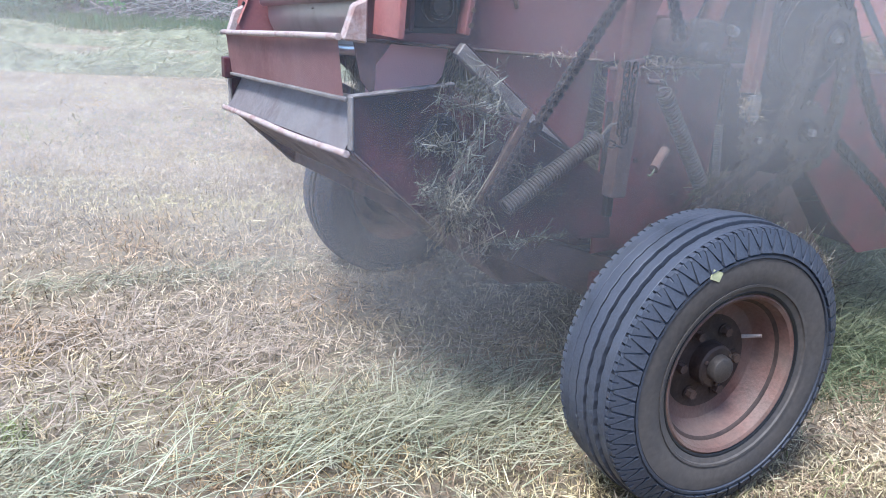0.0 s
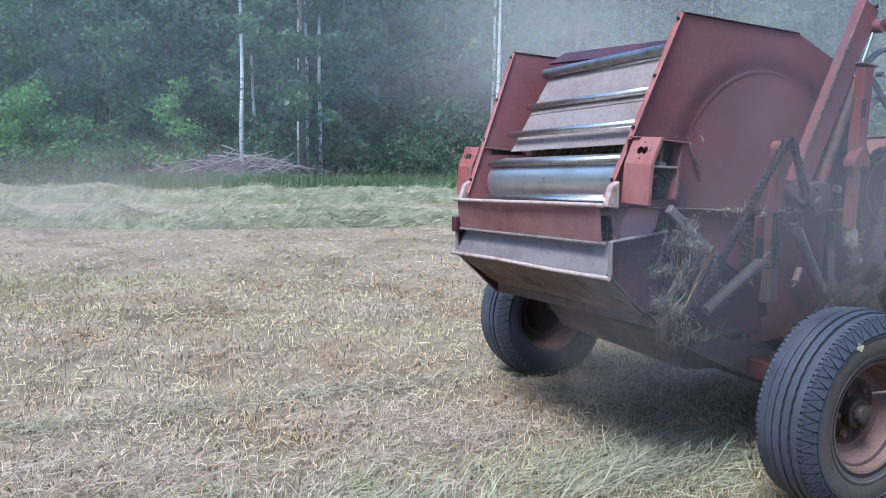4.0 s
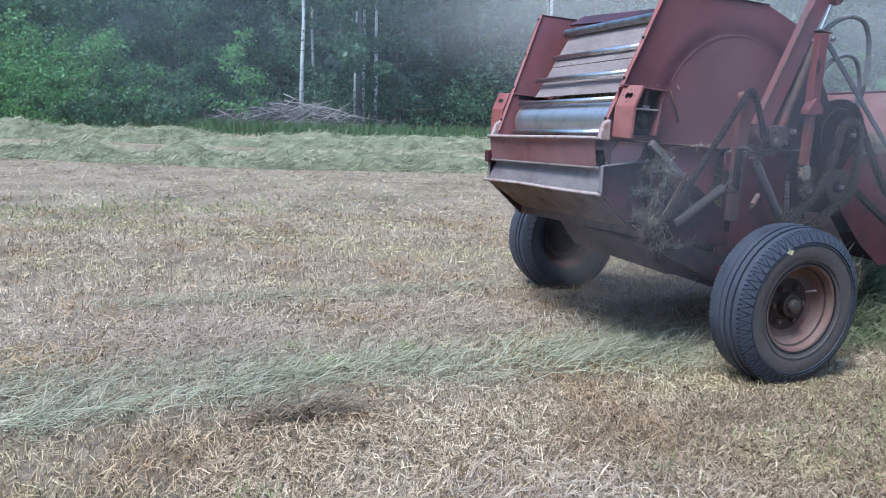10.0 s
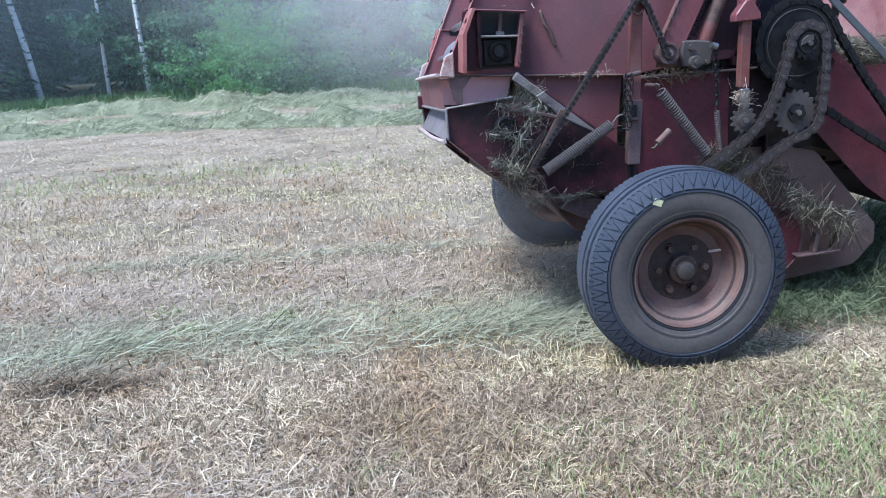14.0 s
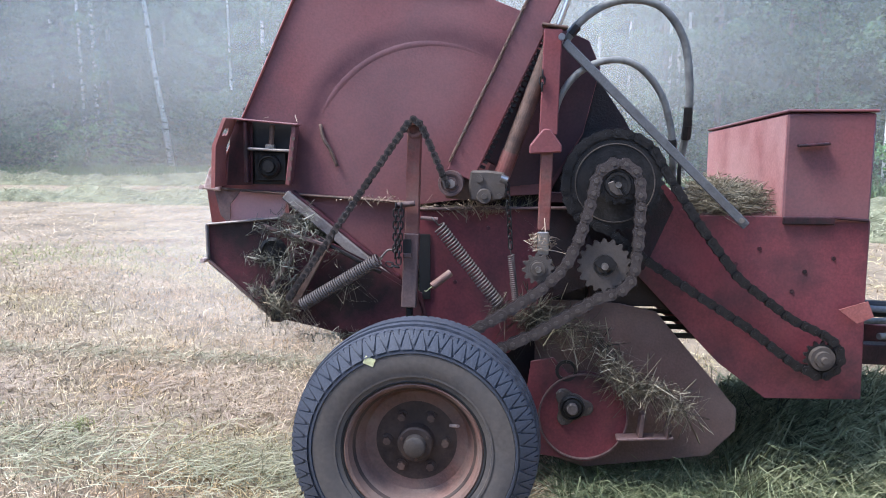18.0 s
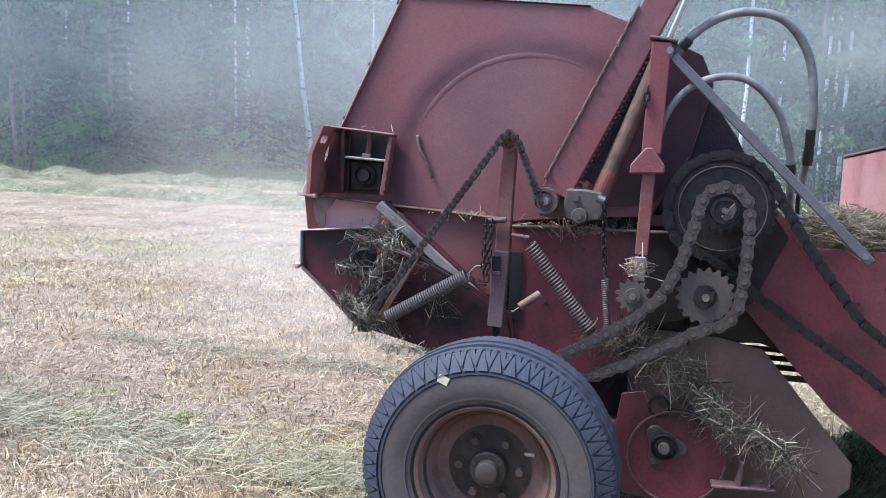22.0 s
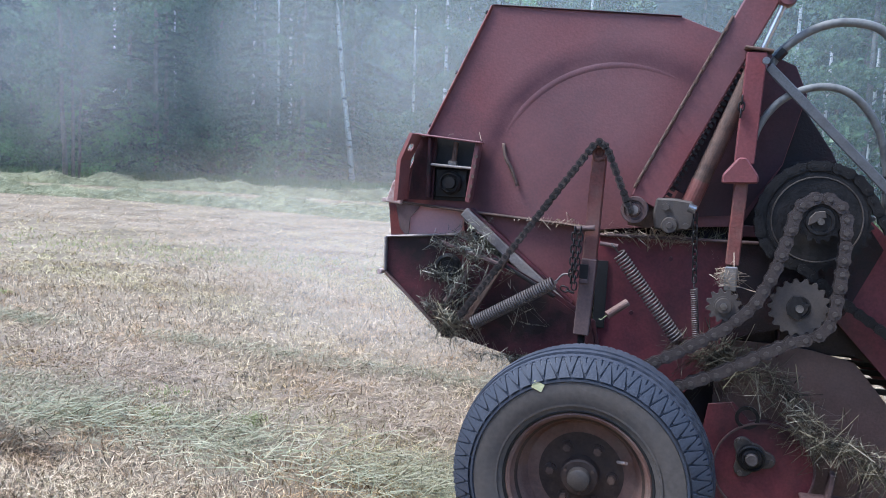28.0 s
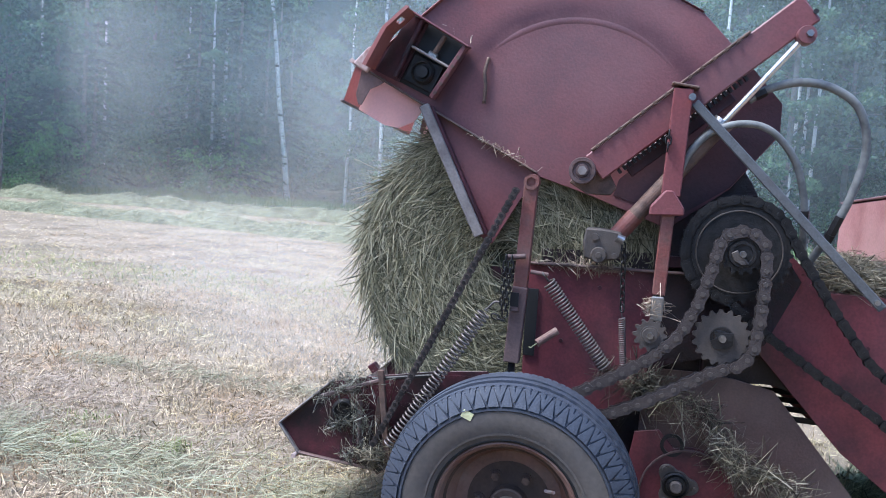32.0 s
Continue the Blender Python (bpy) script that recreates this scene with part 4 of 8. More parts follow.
gate_part("pin", moved(lathe([(0.0, -0.03), (0.026, -0.03), (0.028, -0.022), (0.040, -0.022), (0.041, -0.030), (0.054, -0.030), (0.056, -0.02), (0.056, 0.05)], 32), 2.04, 2.20, 1.41), BROWN_STEEL)
gate_part("pin_bolt", bolt(2.04, 2.175, 1.41, 0.02, 0.015), GREY_PANEL)
gate_part("arm_lug", prism([(2.01, 1.34), (2.10, 1.33), (2.19, 1.37), (2.20, 1.41), (2.12, 1.47), (2.03, 1.47)], 2.26, 2.285, 0.004), RUST)
gate_part("top_hole", rod((2.553, 2.215, 2.375), (2.553, 2.235, 2.375), 0.010, None, 16), BLACK)
gate_part("cylinder_eye", moved(lathe([(0.0, -0.04), (0.034, -0.04), (0.037, -0.03), (0.037, 0.03), (0.034, 0.04), (0.0, 0.04)], 20), 2.565, 2.22, 2.275), RED)
gate_part("eye_bolt", bolt(2.57, 2.175, 2.28, 0.014, 0.012), STEEL)

# inside of the gate: drum, rollers and dusty sheets seen between the bars
for (x0, z0), (x1, z1), mat in (((1.21, 1.665), (1.345, 1.885), GREY_PANEL), ((1.345, 1.89), (1.49, 2.13), FELT_PALE)):
    bm = bmesh.new()
    vs = [bm.verts.new(p) for p in ((x0, GATE_NEAR + 0.05, z0 + low(2.4)), (x0, FAR - 0.09, z0 + low(FAR)), (x1, FAR - 0.09, z1 + low(FAR)), (x1, GATE_NEAR + 0.05, z1 + low(2.4)))]
    bm.faces.new(vs)
    bmesh.ops.solidify(bm, geom=bm.faces[:], thickness=0.008)
    gate_part("inner_sheet", bm, DUST_SHEET, "dust-covered inner sheet")
roof = prism([(1.50, 2.13), (1.62, 2.20), (2.15, 2.16), (2.33, 2.09), (2.55, 1.95), (2.54, 1.94), (2.32, 2.07), (2.14, 2.145), (1.63, 2.185), (1.51, 2.12)], GATE_NEAR + 0.01, FAR - 0.055, 0)
gate_part("roof_sheet", roof, DARK_RED)
drum = part("drum", moved(lathe([(0.0, 0.03), (0.030, 0.03), (0.032, -0.01), (0.04, -0.01), (0.045, 0.03), (0.125, 0.03), (0.14, 0.0), (0.150, 0.006), (0.1505, 0.62), (0.1495, 0.66), (0.150, 1.24), (0.14, 1.246), (0.0, 1.23)], 56), 0, 0, 0), DRUM_STEEL, tailgate, "polished steel drum across the gate")
DRUM_R = 0.15
DRUM = (1.205 - PIVOT[0], GATE_NEAR + 0.055, 1.475 - 0.01 - PIVOT[1])
drum.location = DRUM
drum.rotation_euler = (-math.atan(SAG), 0, 0)
for k in range(8):
    a = k * 0.785
    part("dent", moved(lathe([(0.0, -0.01), (0.004, -0.01), (0.004, 0.01), (0.0, 0.01)], 6), 0.149 * math.cos(a), 0.2 + 0.11 * k, 0.149 * math.sin(a)), GREY_PANEL, drum)
for x, z in ((1.47, 2.145), (2.0, 2.09), (1.30, 1.72)):
    gate_part("roller", rod((x, GATE_NEAR + 0.02, z + low(GATE_NEAR)), (x, FAR - 0.06, z + low(FAR)), 0.03, None, 20), STEEL, smooth=False)
BAR_MESH = mesh_of(rod((0, GATE_NEAR + 0.03, low(GATE_NEAR)), (0, FAR - 0.07, low(FAR)), 0.019, None, 16), "bar", True)
BAR_COUNT = 12
bars = [part("bar", BAR_MESH, SHINY, tailgate) for _ in range(BAR_COUNT)]

# ---- the pan below the gate, which drops open ----
PAN = [(0.908, 1.205), (0.911, 1.045), (1.204, 0.775), (1.547, 0.70), (1.95, 0.68), (1.90, 0.90), (1.70, 1.02), (1.42, 1.16), (1.25, 1.235)]
pan = part("pan", on_pan(plate(PAN, 2.30, 0.006)), DARK_RED, baler, "grimy red drop pan behind the chamber")
pan.location = (PAN_PIVOT[0], 0, PAN_PIVOT[1])


def pan_part(name, bm, mat, label="", smooth=False):
    return part(name, on_pan(bm), mat, pan, label, smooth)


# a plate added to darken this part of the pan's side
pan_part("chain_guard", prism([(1.33, 1.175), (1.42, 1.14), (1.70, 1.0), (1.88, 0.89), (1.93, 0.70), (1.56, 0.715), (1.42, 0.78), (1.36, 0.95)], 2.292, 2.297, 0), DARK_RED, "darker grimy red plate on the pan side")
pan_part("far_side", plate(PAN, FAR + 0.03, 0.006), DARK_RED)
back = bmesh.new()
back.faces.new([back.verts.new(p) for p in ((0.975, 2.31, 1.20), (0.975, FAR + 0.03, 1.20 + low(FAR)), (0.893, FAR + 0.03, 1.045 + low(FAR)), (0.893, 2.31, 1.045))])
bmesh.ops.solidify(back, geom=back.faces[:], thickness=0.008)
pan_part("back", back, PAN_GREY, "dusty grey steel back panel")
for y in (2.295, FAR + 0.033):
    pan_part("end_strip", beam((0.908, y, 1.045 + low(y)), (0.906, y, 1.207 + low(y)), 0.012, 0.03), GREY_PANEL)
    pan_part("top_strip", beam((0.905, y, 1.207 + low(y)), (1.25, y, 1.24 + low(y)), 0.010, 0.03), GREY_PANEL)
    pan_part("edge_strip", beam((0.911, y, 1.040 + low(y)), (1.204, y, 0.77 + low(y)), 0.008, 0.03), BROWN_STEEL)
lip2 = curve_through([(0.885, 2.27, 1.042), (0.862, 2.7, 1.020), (0.858, 3.2, 1.0), (0.880, FAR + 0.05, 1.04 + low(FAR))], 6)
pan_part("pale_lip", sweep(lip2, 0.012, 6), PALE, "worn pale edge strip")
pan_part("corner_stub", block((0.90, FAR + 0.02, 1.22 + low(FAR)), (0.05, 0.06, 0.09)), DARK_RED)
# brown boards under the pan
for (x0, z0), (x1, z1) in (((0.90, 1.03), (1.10, 0.89)), ((1.10, 0.885), (1.27, 0.79))):
    bm = bmesh.new()
    vs = [bm.verts.new(p) for p in ((x0, 2.30, z0), (x0, FAR + 0.03, z0 + low(FAR)), (x1, FAR - 0.02, z1 + low(FAR)), (x1, 2.28, z1 - 0.02))]
    bm.faces.new(vs)
    bmesh.ops.solidify(bm, geom=bm.faces[:], thickness=0.022)
    pan_part("board", bm, WOOD, "weathered brown board")
pan_part("bottom_sheet", prism([(1.22, 0.775), (1.55, 0.695), (1.95, 0.665), (1.95, 0.68), (1.55, 0.71), (1.23, 0.79)], 2.31, FAR, 0), DARK_RED)
pan_part("cross_tube", beam((1.235, 2.24, 0.795), (1.235, FAR + 0.05, 0.795 + low(FAR)), 0.055, 0.055, up=(0, 0, 1)), RUST)
# a black plate in place of the shade inside the tube
pan_part("tube_mouth", block((1.235, 2.2385, 0.795), (0.04, 0.004, 0.04), bevel=0), BLACK)
pan_part("bearing", moved(lathe([(0.062, 0.03), (0.062, 0.0), (0.048, -0.01), (0.045, 0.0), (0.03, 0.0), (0.028, -0.014), (0.0, -0.014)], 28), 1.215, 2.29, 1.09), OILY)
pan_part("tension_bar", beam((1.30, 2.27, 0.93), (1.42, 2.27, 1.06), 0.03, 0.02), RUST)
pan_part("fork_bar", beam((1.18, 2.235, 1.212), (1.47, 2.235, 1.128), 0.018, 0.02), BROWN_STEEL)
pan_part("fork_bar", beam((1.50, 2.235, 1.165), (1.295, 2.235, 0.80), 0.030, 0.02), RUST)
pan_part("fork_bar", beam((1.335, 2.24, 1.10), (1.222, 2.24, 0.935), 0.022, 0.02), BROWN_STEEL)
pan_part("fork_bar", beam((1.44, 2.24, 1.15), (1.72, 2.26, 1.00), 0.016, 0.02), OILY)
pan_part("floor_roller", rod((1.05, 2.34, 1.04), (1.05, FAR, 1.04 + low(FAR)), 0.035, None, 16), RUST)

# ---- on the near side of the frame ----
post = part("latch_post", beam((1.882, 2.21, 1.66), (1.866, 2.21, 1.16), 0.060, 0.05), POST_RED, baler, "red latch post with a bored head")
part("head_tube", moved(lathe([(0.020, -0.035), (0.033, -0.035), (0.035, 0.03), (0.020, 0.03)], 24, closed=True), 1.882, 2.21, 1.64), POST_RED, post)
part("sleeve", beam((1.869, 2.197, 1.19), (1.853, 2.197, 0.86), 0.066, 0.058), BROWN_STEEL, post, "grimy steel sleeve")
# the slot's inner shade is a black block
part("slot", block((1.850, 2.163, 1.137), (0.036, 0.006, 0.06), bevel=0), BLACK, post)
part("slot_pin", block((1.852, 2.162, 1.095), (0.04, 0.012, 0.02)), BROWN_STEEL, post)
part("cross_pin", rod((1.80, 2.16, 1.315), (1.885, 2.16, 1.325), 0.012), BROWN_STEEL, post)
part("cross_pin", rod((1.91, 2.16, 1.262), (1.985, 2.16, 1.255), 0.009), BROWN_STEEL, post)
part("foot", block((1.852, 2.22, 0.82), (0.03, 0.03, 0.08)), OILY, post)
# a black block stands in for the shaded gap beside the sleeve
part("dark_gap", block((1.912, NEAR - 0.008, 1.02), (0.05, 0.01, 0.30), bevel=0), BLACK, post)
upright = part("upright", beam((2.468, 2.20, 2.058), (2.455, 2.20, 1.62), 0.076, 0.06), RED, baler, "red upright with a pentagonal clamp")
part("lower_tube", beam((2.452, 2.20, 1.56), (2.443, 2.20, 1.21), 0.052, 0.05), POST_RED, upright)
part("clamp", prism([(2.375, 1.538), (2.513, 1.545), (2.512, 1.575), (2.462, 1.645), (2.432, 1.645), (2.377, 1.575)], 2.15, 2.22, 0.006), RED, upright)
part("cap", block((2.475, 2.21, 2.07), (0.11, 0.09, 0.012), (0, 8, 0)), RUST, upright)
part("cap_pin", rod((2.50, 2.15, 2.02), (2.50, 2.12, 2.02), 0.014), STEEL, upright)
part("hanger", block((2.440, 2.165, 1.155), (0.05, 0.02, 0.10)), STEEL, upright)
brace = part("brace", beam((2.515, 2.19, 2.005), (3.30, 2.19, 1.235), 0.038, 0.012), BRACE_STEEL, baler, "flat grey steel brace")
part("brace_bolt", bolt(3.275, 2.185, 1.26, 0.012), STEEL, brace)
lump = part("bearing_block", prism([(2.125, 1.335), (2.20, 1.325), (2.275, 1.345), (2.285, 1.40), (2.275, 1.455), (2.20, 1.465), (2.125, 1.465), (2.115, 1.40)], 2.20, 2.30, 0.008), IRON, baler, "rusty cast bearing block")
part("boss", moved(lathe([(0.0, -0.02), (0.012, -0.02), (0.013, -0.012), (0.030, -0.012), (0.034, 0.0), (0.034, 0.03)], 20), 2.185, 2.185, 1.355), IRON, lump)
part("bolt", bolt(2.165, 2.195, 1.43, 0.016, 0.014), IRON, lump)
part("bolt", bolt(2.25, 2.195, 1.355, 0.013, 0.014), IRON, lump)
part("eye_bolt", rod((2.255, 2.16, 1.435), (2.285, 2.16, 1.425), 0.018), STEEL, lump)

# hydraulic cylinder: barrel and rod move apart as the gate rises
CYL_FOOT = Vector((2.262, 2.27, 1.45))
barrel = part("cylinder_barrel", rod((0, 0, 0.0), (0, 0, 0.60), 0.036, None, 24), RUST, baler, "rusty hydraulic cylinder")
part("collar", rod((0, 0, 0.585), (0, 0, 0.62), 0.044, None, 24), STEEL, barrel)
part("foot_joint", rod((0, 0, -0.02), (0, 0, 0.10), 0.038, None, 20), POST_RED, barrel)
part("port", rod((0.03, 0, 0.52), (0.075, 0, 0.54), 0.014), STEEL, barrel)
piston = part("piston_rod", rod((0, 0, -0.62), (0, 0, 0), 0.0125, None, 20), SHINY, baler, "bright piston rod")


def spring_path(length, r, turns, per=12):
    return [(r * math.cos(k * math.tau / per), r * math.sin(k * math.tau / per), length * k / (turns * per)) for k in range(int(turns * per) + 1)]


def hook(r):
    return [(0, 0, 0), (0.012, 0, 0.03), (0.03, 0, 0.05), (0.02, 0, 0.075), (-0.005, 0, 0.07)]


def spring(name, p, q, r, wire, turns):
    p, q = Vector(p), Vector(q)
    ob = part(name, sweep(spring_path((q - p).length, r, turns), wire, 6), SPRING, baler, "dusty coil spring")
    m = (q - p).to_track_quat("Z", "Y").to_matrix().to_4x4()
    m.translation = p
    ob.matrix_local = m
    part("hook", sweep(curve_through([(r, 0, 0), (r * 0.6, 0, -0.02), (0, 0, -0.045), (-r * 0.8, 0, -0.05), (-r * 0.9, 0, -0.03)], 4), wire, 6), SPRING, ob)
    return ob


spring("spring", (1.99, 2.16, 1.225), (2.252, 2.19, 0.88), 0.026, 0.0042, 30)
spring("thin_spring", (2.303, 2.19, 1.10), (2.325, 2.19, 0.90), 0.013, 0.0028, 22)
# the pan's spring: ring by ring, since it stretches
RING = mesh_of(lathe([(0.026 + 0.0042 * math.cos(k * math.tau / 6), 0.0042 * math.sin(k * math.tau / 6)) for k in range(6)], 16, closed=True), "coil", True)
stretch_spring = part("stretch_spring", rod((0, -0.004, 0), (0, 0.004, 0), 0.008), STEEL, baler, "dusty coil spring")
stretch_spring.location = (1.735, 2.15, 1.083)
coils = [part("coil", RING, SPRING, stretch_spring) for _ in range(36)]
part("hook", sweep(curve_through([(0, 0, 0), (0.03, 0, 0.035), (0.055, 0, 0.04), (0.075, 0, 0.06), (0.08, 0, 0.10)], 5), 0.005, 6), SPRING, stretch_spring)

tube = part("crank_tube", rod((1.962, 2.13, 0.965), (2.04, 2.17, 1.02), 0.017, None, 14), RIM, baler)
part("twine", sweep(curve_through([(1.965, 2.13, 0.965), (1.95, 2.12, 0.955), (1.94, 2.12, 0.945), (1.93, 2.12, 0.948)], 4), 0.003, 5), FELT_PALE, tube)


def link_mesh(length, width, wire):
    pts = [((width / 2) * math.cos(a), 0, (length / 2 - width / 2) * (1 if math.sin(a) > 0 else -1) + (width / 2) * math.sin(a)) for a in [k * math.tau / 12 + 0.13 for k in range(12)]]
    return mesh_of(sweep(pts, wire, 5, closed=True), "link", True)


SMALL_LINK = link_mesh(0.036, 0.022, 0.0036)


def hung_chain(name, p, q, parent, mesh, pitch):
    """A chain of welded links from p to q."""
    p, q = Vector(p), Vector(q)
    n = int((q - p).length / pitch)
    d = (q - p).normalized()
    top = part(name, mesh, OILY, parent)
    for i in range(n):
        ob = top if i == 0 else part("link", mesh, OILY, top)
        m = d.to_track_quat("Z", "Y").to_matrix().to_4x4() @ pose(0, 0, 0, 0, 0, 90 * (i % 2))
        m.translation = p + d * pitch * i
        if i == 0:
            first = m
        ob.matrix_basis = m if i == 0 else first.inverted() @ m


hung_chain("safety_chain", (1.805, 2.14, 1.31), (1.80, 2.14, 1.06), baler, SMALL_LINK, 0.026)
hung_chain("safety_chain", (1.83, 2.13, 1.31), (1.815, 2.13, 1.04), baler, SMALL_LINK, 0.026)
hung_chain("safety_chain", (1.80, 2.14, 1.05), (1.735, 2.15, 1.07), baler, SMALL_LINK, 0.026)
hung_chain("idler_chain", (2.285, 2.17, 1.40), (2.303, 2.19, 1.11), baler, SMALL_LINK, 0.026)
hung_chain("upright_chain", (2.425, 2.155, 1.87), (2.423, 2.155, 1.78), baler, SMALL_LINK, 0.026)

# hoses
hose_1 = part("hydraulic_hose", sweep(curve_through([(2.53, 2.28, 2.02), (2.58, 2.27, 2.09), (2.68, 2.26, 2.16), (2.80, 2.26, 2.185), (2.93, 2.27, 2.15), (3.03, 2.30, 2.02), (3.065, 2.32, 1.83), (3.07, 2.36, 1.66), (3.06, 2.42, 1.52)], 8), 0.017, 12), HOSE, baler, "dusty rubber hydraulic hose")
hose_2 = part("hydraulic_hose", sweep(curve_through([(2.47, 2.24, 1.62), (2.50, 2.22, 1.77), (2.58, 2.21, 1.88), (2.70, 2.21, 1.93), (2.82, 2.22, 1.91), (2.93, 2.26, 1.80), (2.99, 2.30, 1.64), (3.01, 2.34, 1.50), (3.03, 2.40, 1.40), (3.10, 2.48, 1.36)], 8), 0.015, 12), HOSE, baler, "dusty rubber hydraulic hose")
for a, b, h in (((3.066, 2.33, 1.74), (3.069, 2.35, 1.66), hose_1), ((3.069, 2.35, 1.66), (3.068, 2.37, 1.60), hose_1), ((2.545, 2.275, 2.045), (2.575, 2.272, 2.08), hose_1), ((2.998, 2.31, 1.60), (3.004, 2.325, 1.54), hose_2)):
    part("fitting", rod(a, b, 0.021, None, 6), OILY, h)
part("thin_pipe", sweep(curve_through([(3.06, 2.42, 1.52), (3.06, 2.44, 1.42), (3.09, 2.5, 1.33), (3.2, 2.55, 1.30)], 5), 0.009, 8), OILY, hose_1)

# ---- sprockets and roller chains ----
def sprocket_bm(r, teeth, thick, tooth=0.014):
    bm = bmesh.new()
    pts = []
    for k in range(teeth * 6):
        a = k * math.tau / (teeth * 6)
        rr = r + tooth * (-0.6, -0.45, 0.35, 0.6, 0.35, -0.45)[k % 6]
        pts.append((rr * math.cos(a), rr * math.sin(a)))
    return prism(pts, -thick / 2, thick / 2, 0, bm)


def sprocket(name, x, y, z, r, teeth, thick, mat=OILY, label=""):
    ob = part(name, sprocket_bm(r, teeth, thick), mat, baler, label)
    ob.location = (x, y, z)
    return ob


BIG, FRONT, TOP, LOWER, REAR, IDLER = (2.745, 1.413, 0.205), (3.652, 0.660, 0.068), (2.745, 1.413, 0.078), (2.70, 1.068, 0.108), (2.03, 0.665, 0.075), (2.42, 1.05, 0.062)
YA, YB = 2.22, 2.12
big = sprocket("big_sprocket", BIG[0], YA, BIG[1], BIG[2], 36, 0.012, OILY, "large oily chain sprocket")
part("disc", lathe([(0.0, -0.012), (0.165, -0.012), (0.185, -0.012), (0.185, 0.0)], 56), OILY, big)
part("disc_ring", lathe([(0.1655, -0.012), (0.167, -0.017), (0.170, -0.017), (0.1715, -0.012)], 56, cap=False), IRON, big)
top_s = sprocket("small_sprocket", TOP[0], YB, TOP[1], TOP[2], 14, 0.012, OILY)
part("hub", lathe([(0.0, -0.012), (0.038, -0.012), (0.040, -0.018), (0.052, -0.018), (0.054, -0.012), (0.054, 0.09)], 28), OILY, top_s)
part("cut_plate", prism([(-0.044, -0.018), (-0.042, 0.012), (-0.022, 0.036), (0.012, 0.042), (0.020, 0.016), (-0.004, 0.010), (-0.020, -0.006)], -0.024, -0.014, 0.002), IRON, top_s)
part("pin", lathe([(0.0, -0.036), (0.012, -0.036), (0.013, -0.012)], 14), STEEL, top_s)
low_s = sprocket("cam_sprocket", LOWER[0], YB + 0.015, LOWER[1], LOWER[2], 18, 0.014, IRON, "rusty toothed sprocket with a cut plate")
part("cut_plate", prism([(-0.045, -0.02), (-0.04, 0.03), (-0.01, 0.045), (0.035, 0.04), (0.045, 0.01), (0.02, 0.0), (0.03, -0.03), (0.0, -0.02)], -0.024, -0.012, 0.0), OILY, low_s)
part("hub", lathe([(0.0, -0.045), (0.014, -0.045), (0.016, 0.0)], 16), STEEL, low_s)
part("face_ring", lathe([(0.034, -0.007), (0.036, -0.013), (0.044, -0.013), (0.046, -0.007)], 28, cap=False), OILY, low_s)
rear_s = sprocket("small_sprocket", REAR[0], YB, REAR[1], REAR[2], 14, 0.012)
front_s = sprocket("front_sprocket", FRONT[0], YA, FRONT[1], FRONT[2], 13, 0.012)
part("hub", lathe([(0.0, -0.065), (0.014, -0.065), (0.015, -0.045), (0.034, -0.045), (0.036, -0.03), (0.052, -0.03), (0.054, 0.0)], 28), IRON, front_s)
idler = sprocket("idler_sprocket", IDLER[0], YB + 0.01, IDLER[1], IDLER[2], 12, 0.014, IRON)
part("hub", lathe([(0.012, -0.018), (0.030, -0.018), (0.032, -0.012), (0.038, -0.012), (0.039, 0.0)], 24), IRON, idler)
part("hub_bolt", bolt(0.0, -0.015, 0.0, 0.014, 0.02), STEEL, idler)


def loop_around(spec, samples=8):
    """A closed line in x and z through runs and arcs; spec: points or (centre x, z, r, from, to) in degrees."""
    pts = []
    for s in spec:
        if len(s) == 2:
            pts.append(Vector(s))
        else:
            x, z, r, a, b = s
            for k in range(samples + 1):
                t = radians(a + (b - a) * k / samples)
                pts.append(Vector((x + r * math.cos(t), z + r * math.sin(t))))
    return pts


class Loop:
    def __init__(self, pts):
        self.pts = pts + [pts[0]]
        self.cum = [0.0]
        for a, b in zip(self.pts, self.pts[1:]):
            self.cum.append(self.cum[-1] + (b - a).length)
        self.length = self.cum[-1]

    def at(self, s):
        s %= self.length
        i = int(np.searchsorted(self.cum, s, side="right")) - 1
        i = min(i, len(self.pts) - 2)
        a, b = self.pts[i], self.pts[i + 1]
        return a.lerp(b, (s - self.cum[i]) / max(1e-9, self.cum[i + 1] - self.cum[i]))

    def pose_at(self, s, y, reach):
        a, b = self.at(s - reach), self.at(s + reach)
        p, d = (a + b) / 2, b - a
        return pose(p.x, y, p.y, 0, -math.degrees(math.atan2(d.y, d.x)), 0)


# both run counter-clockwise, seen from the near side
LOOP_B = Loop(loop_around([(TOP[0], TOP[1], 0.092, 10, 170), (2.640, 1.35), (2.595, 1.19), (2.535, 1.06), (2.43, 0.957), (2.29, 0.86), (2.13, 0.765), (REAR[0], REAR[1], 0.085, 120, 300), (2.25, 0.69), (2.41, 0.765), (2.565, 0.859), (2.70, 0.94), (LOWER[0], LOWER[1], 0.128, 285, 360), (2.838, 1.16), (2.842, 1.32)]))
LOOP_A = Loop(loop_around([(BIG[0], BIG[1], 0.215, 20, 230), (2.72, 1.21), (2.869, 1.093), (3.10, 0.937), (3.33, 0.79), (3.55, 0.62), (FRONT[0], FRONT[1], 0.082, 215, 390), (3.69, 0.745), (3.52, 0.825), (3.29, 1.0), (3.125, 1.215), (2.992, 1.412)], 14))


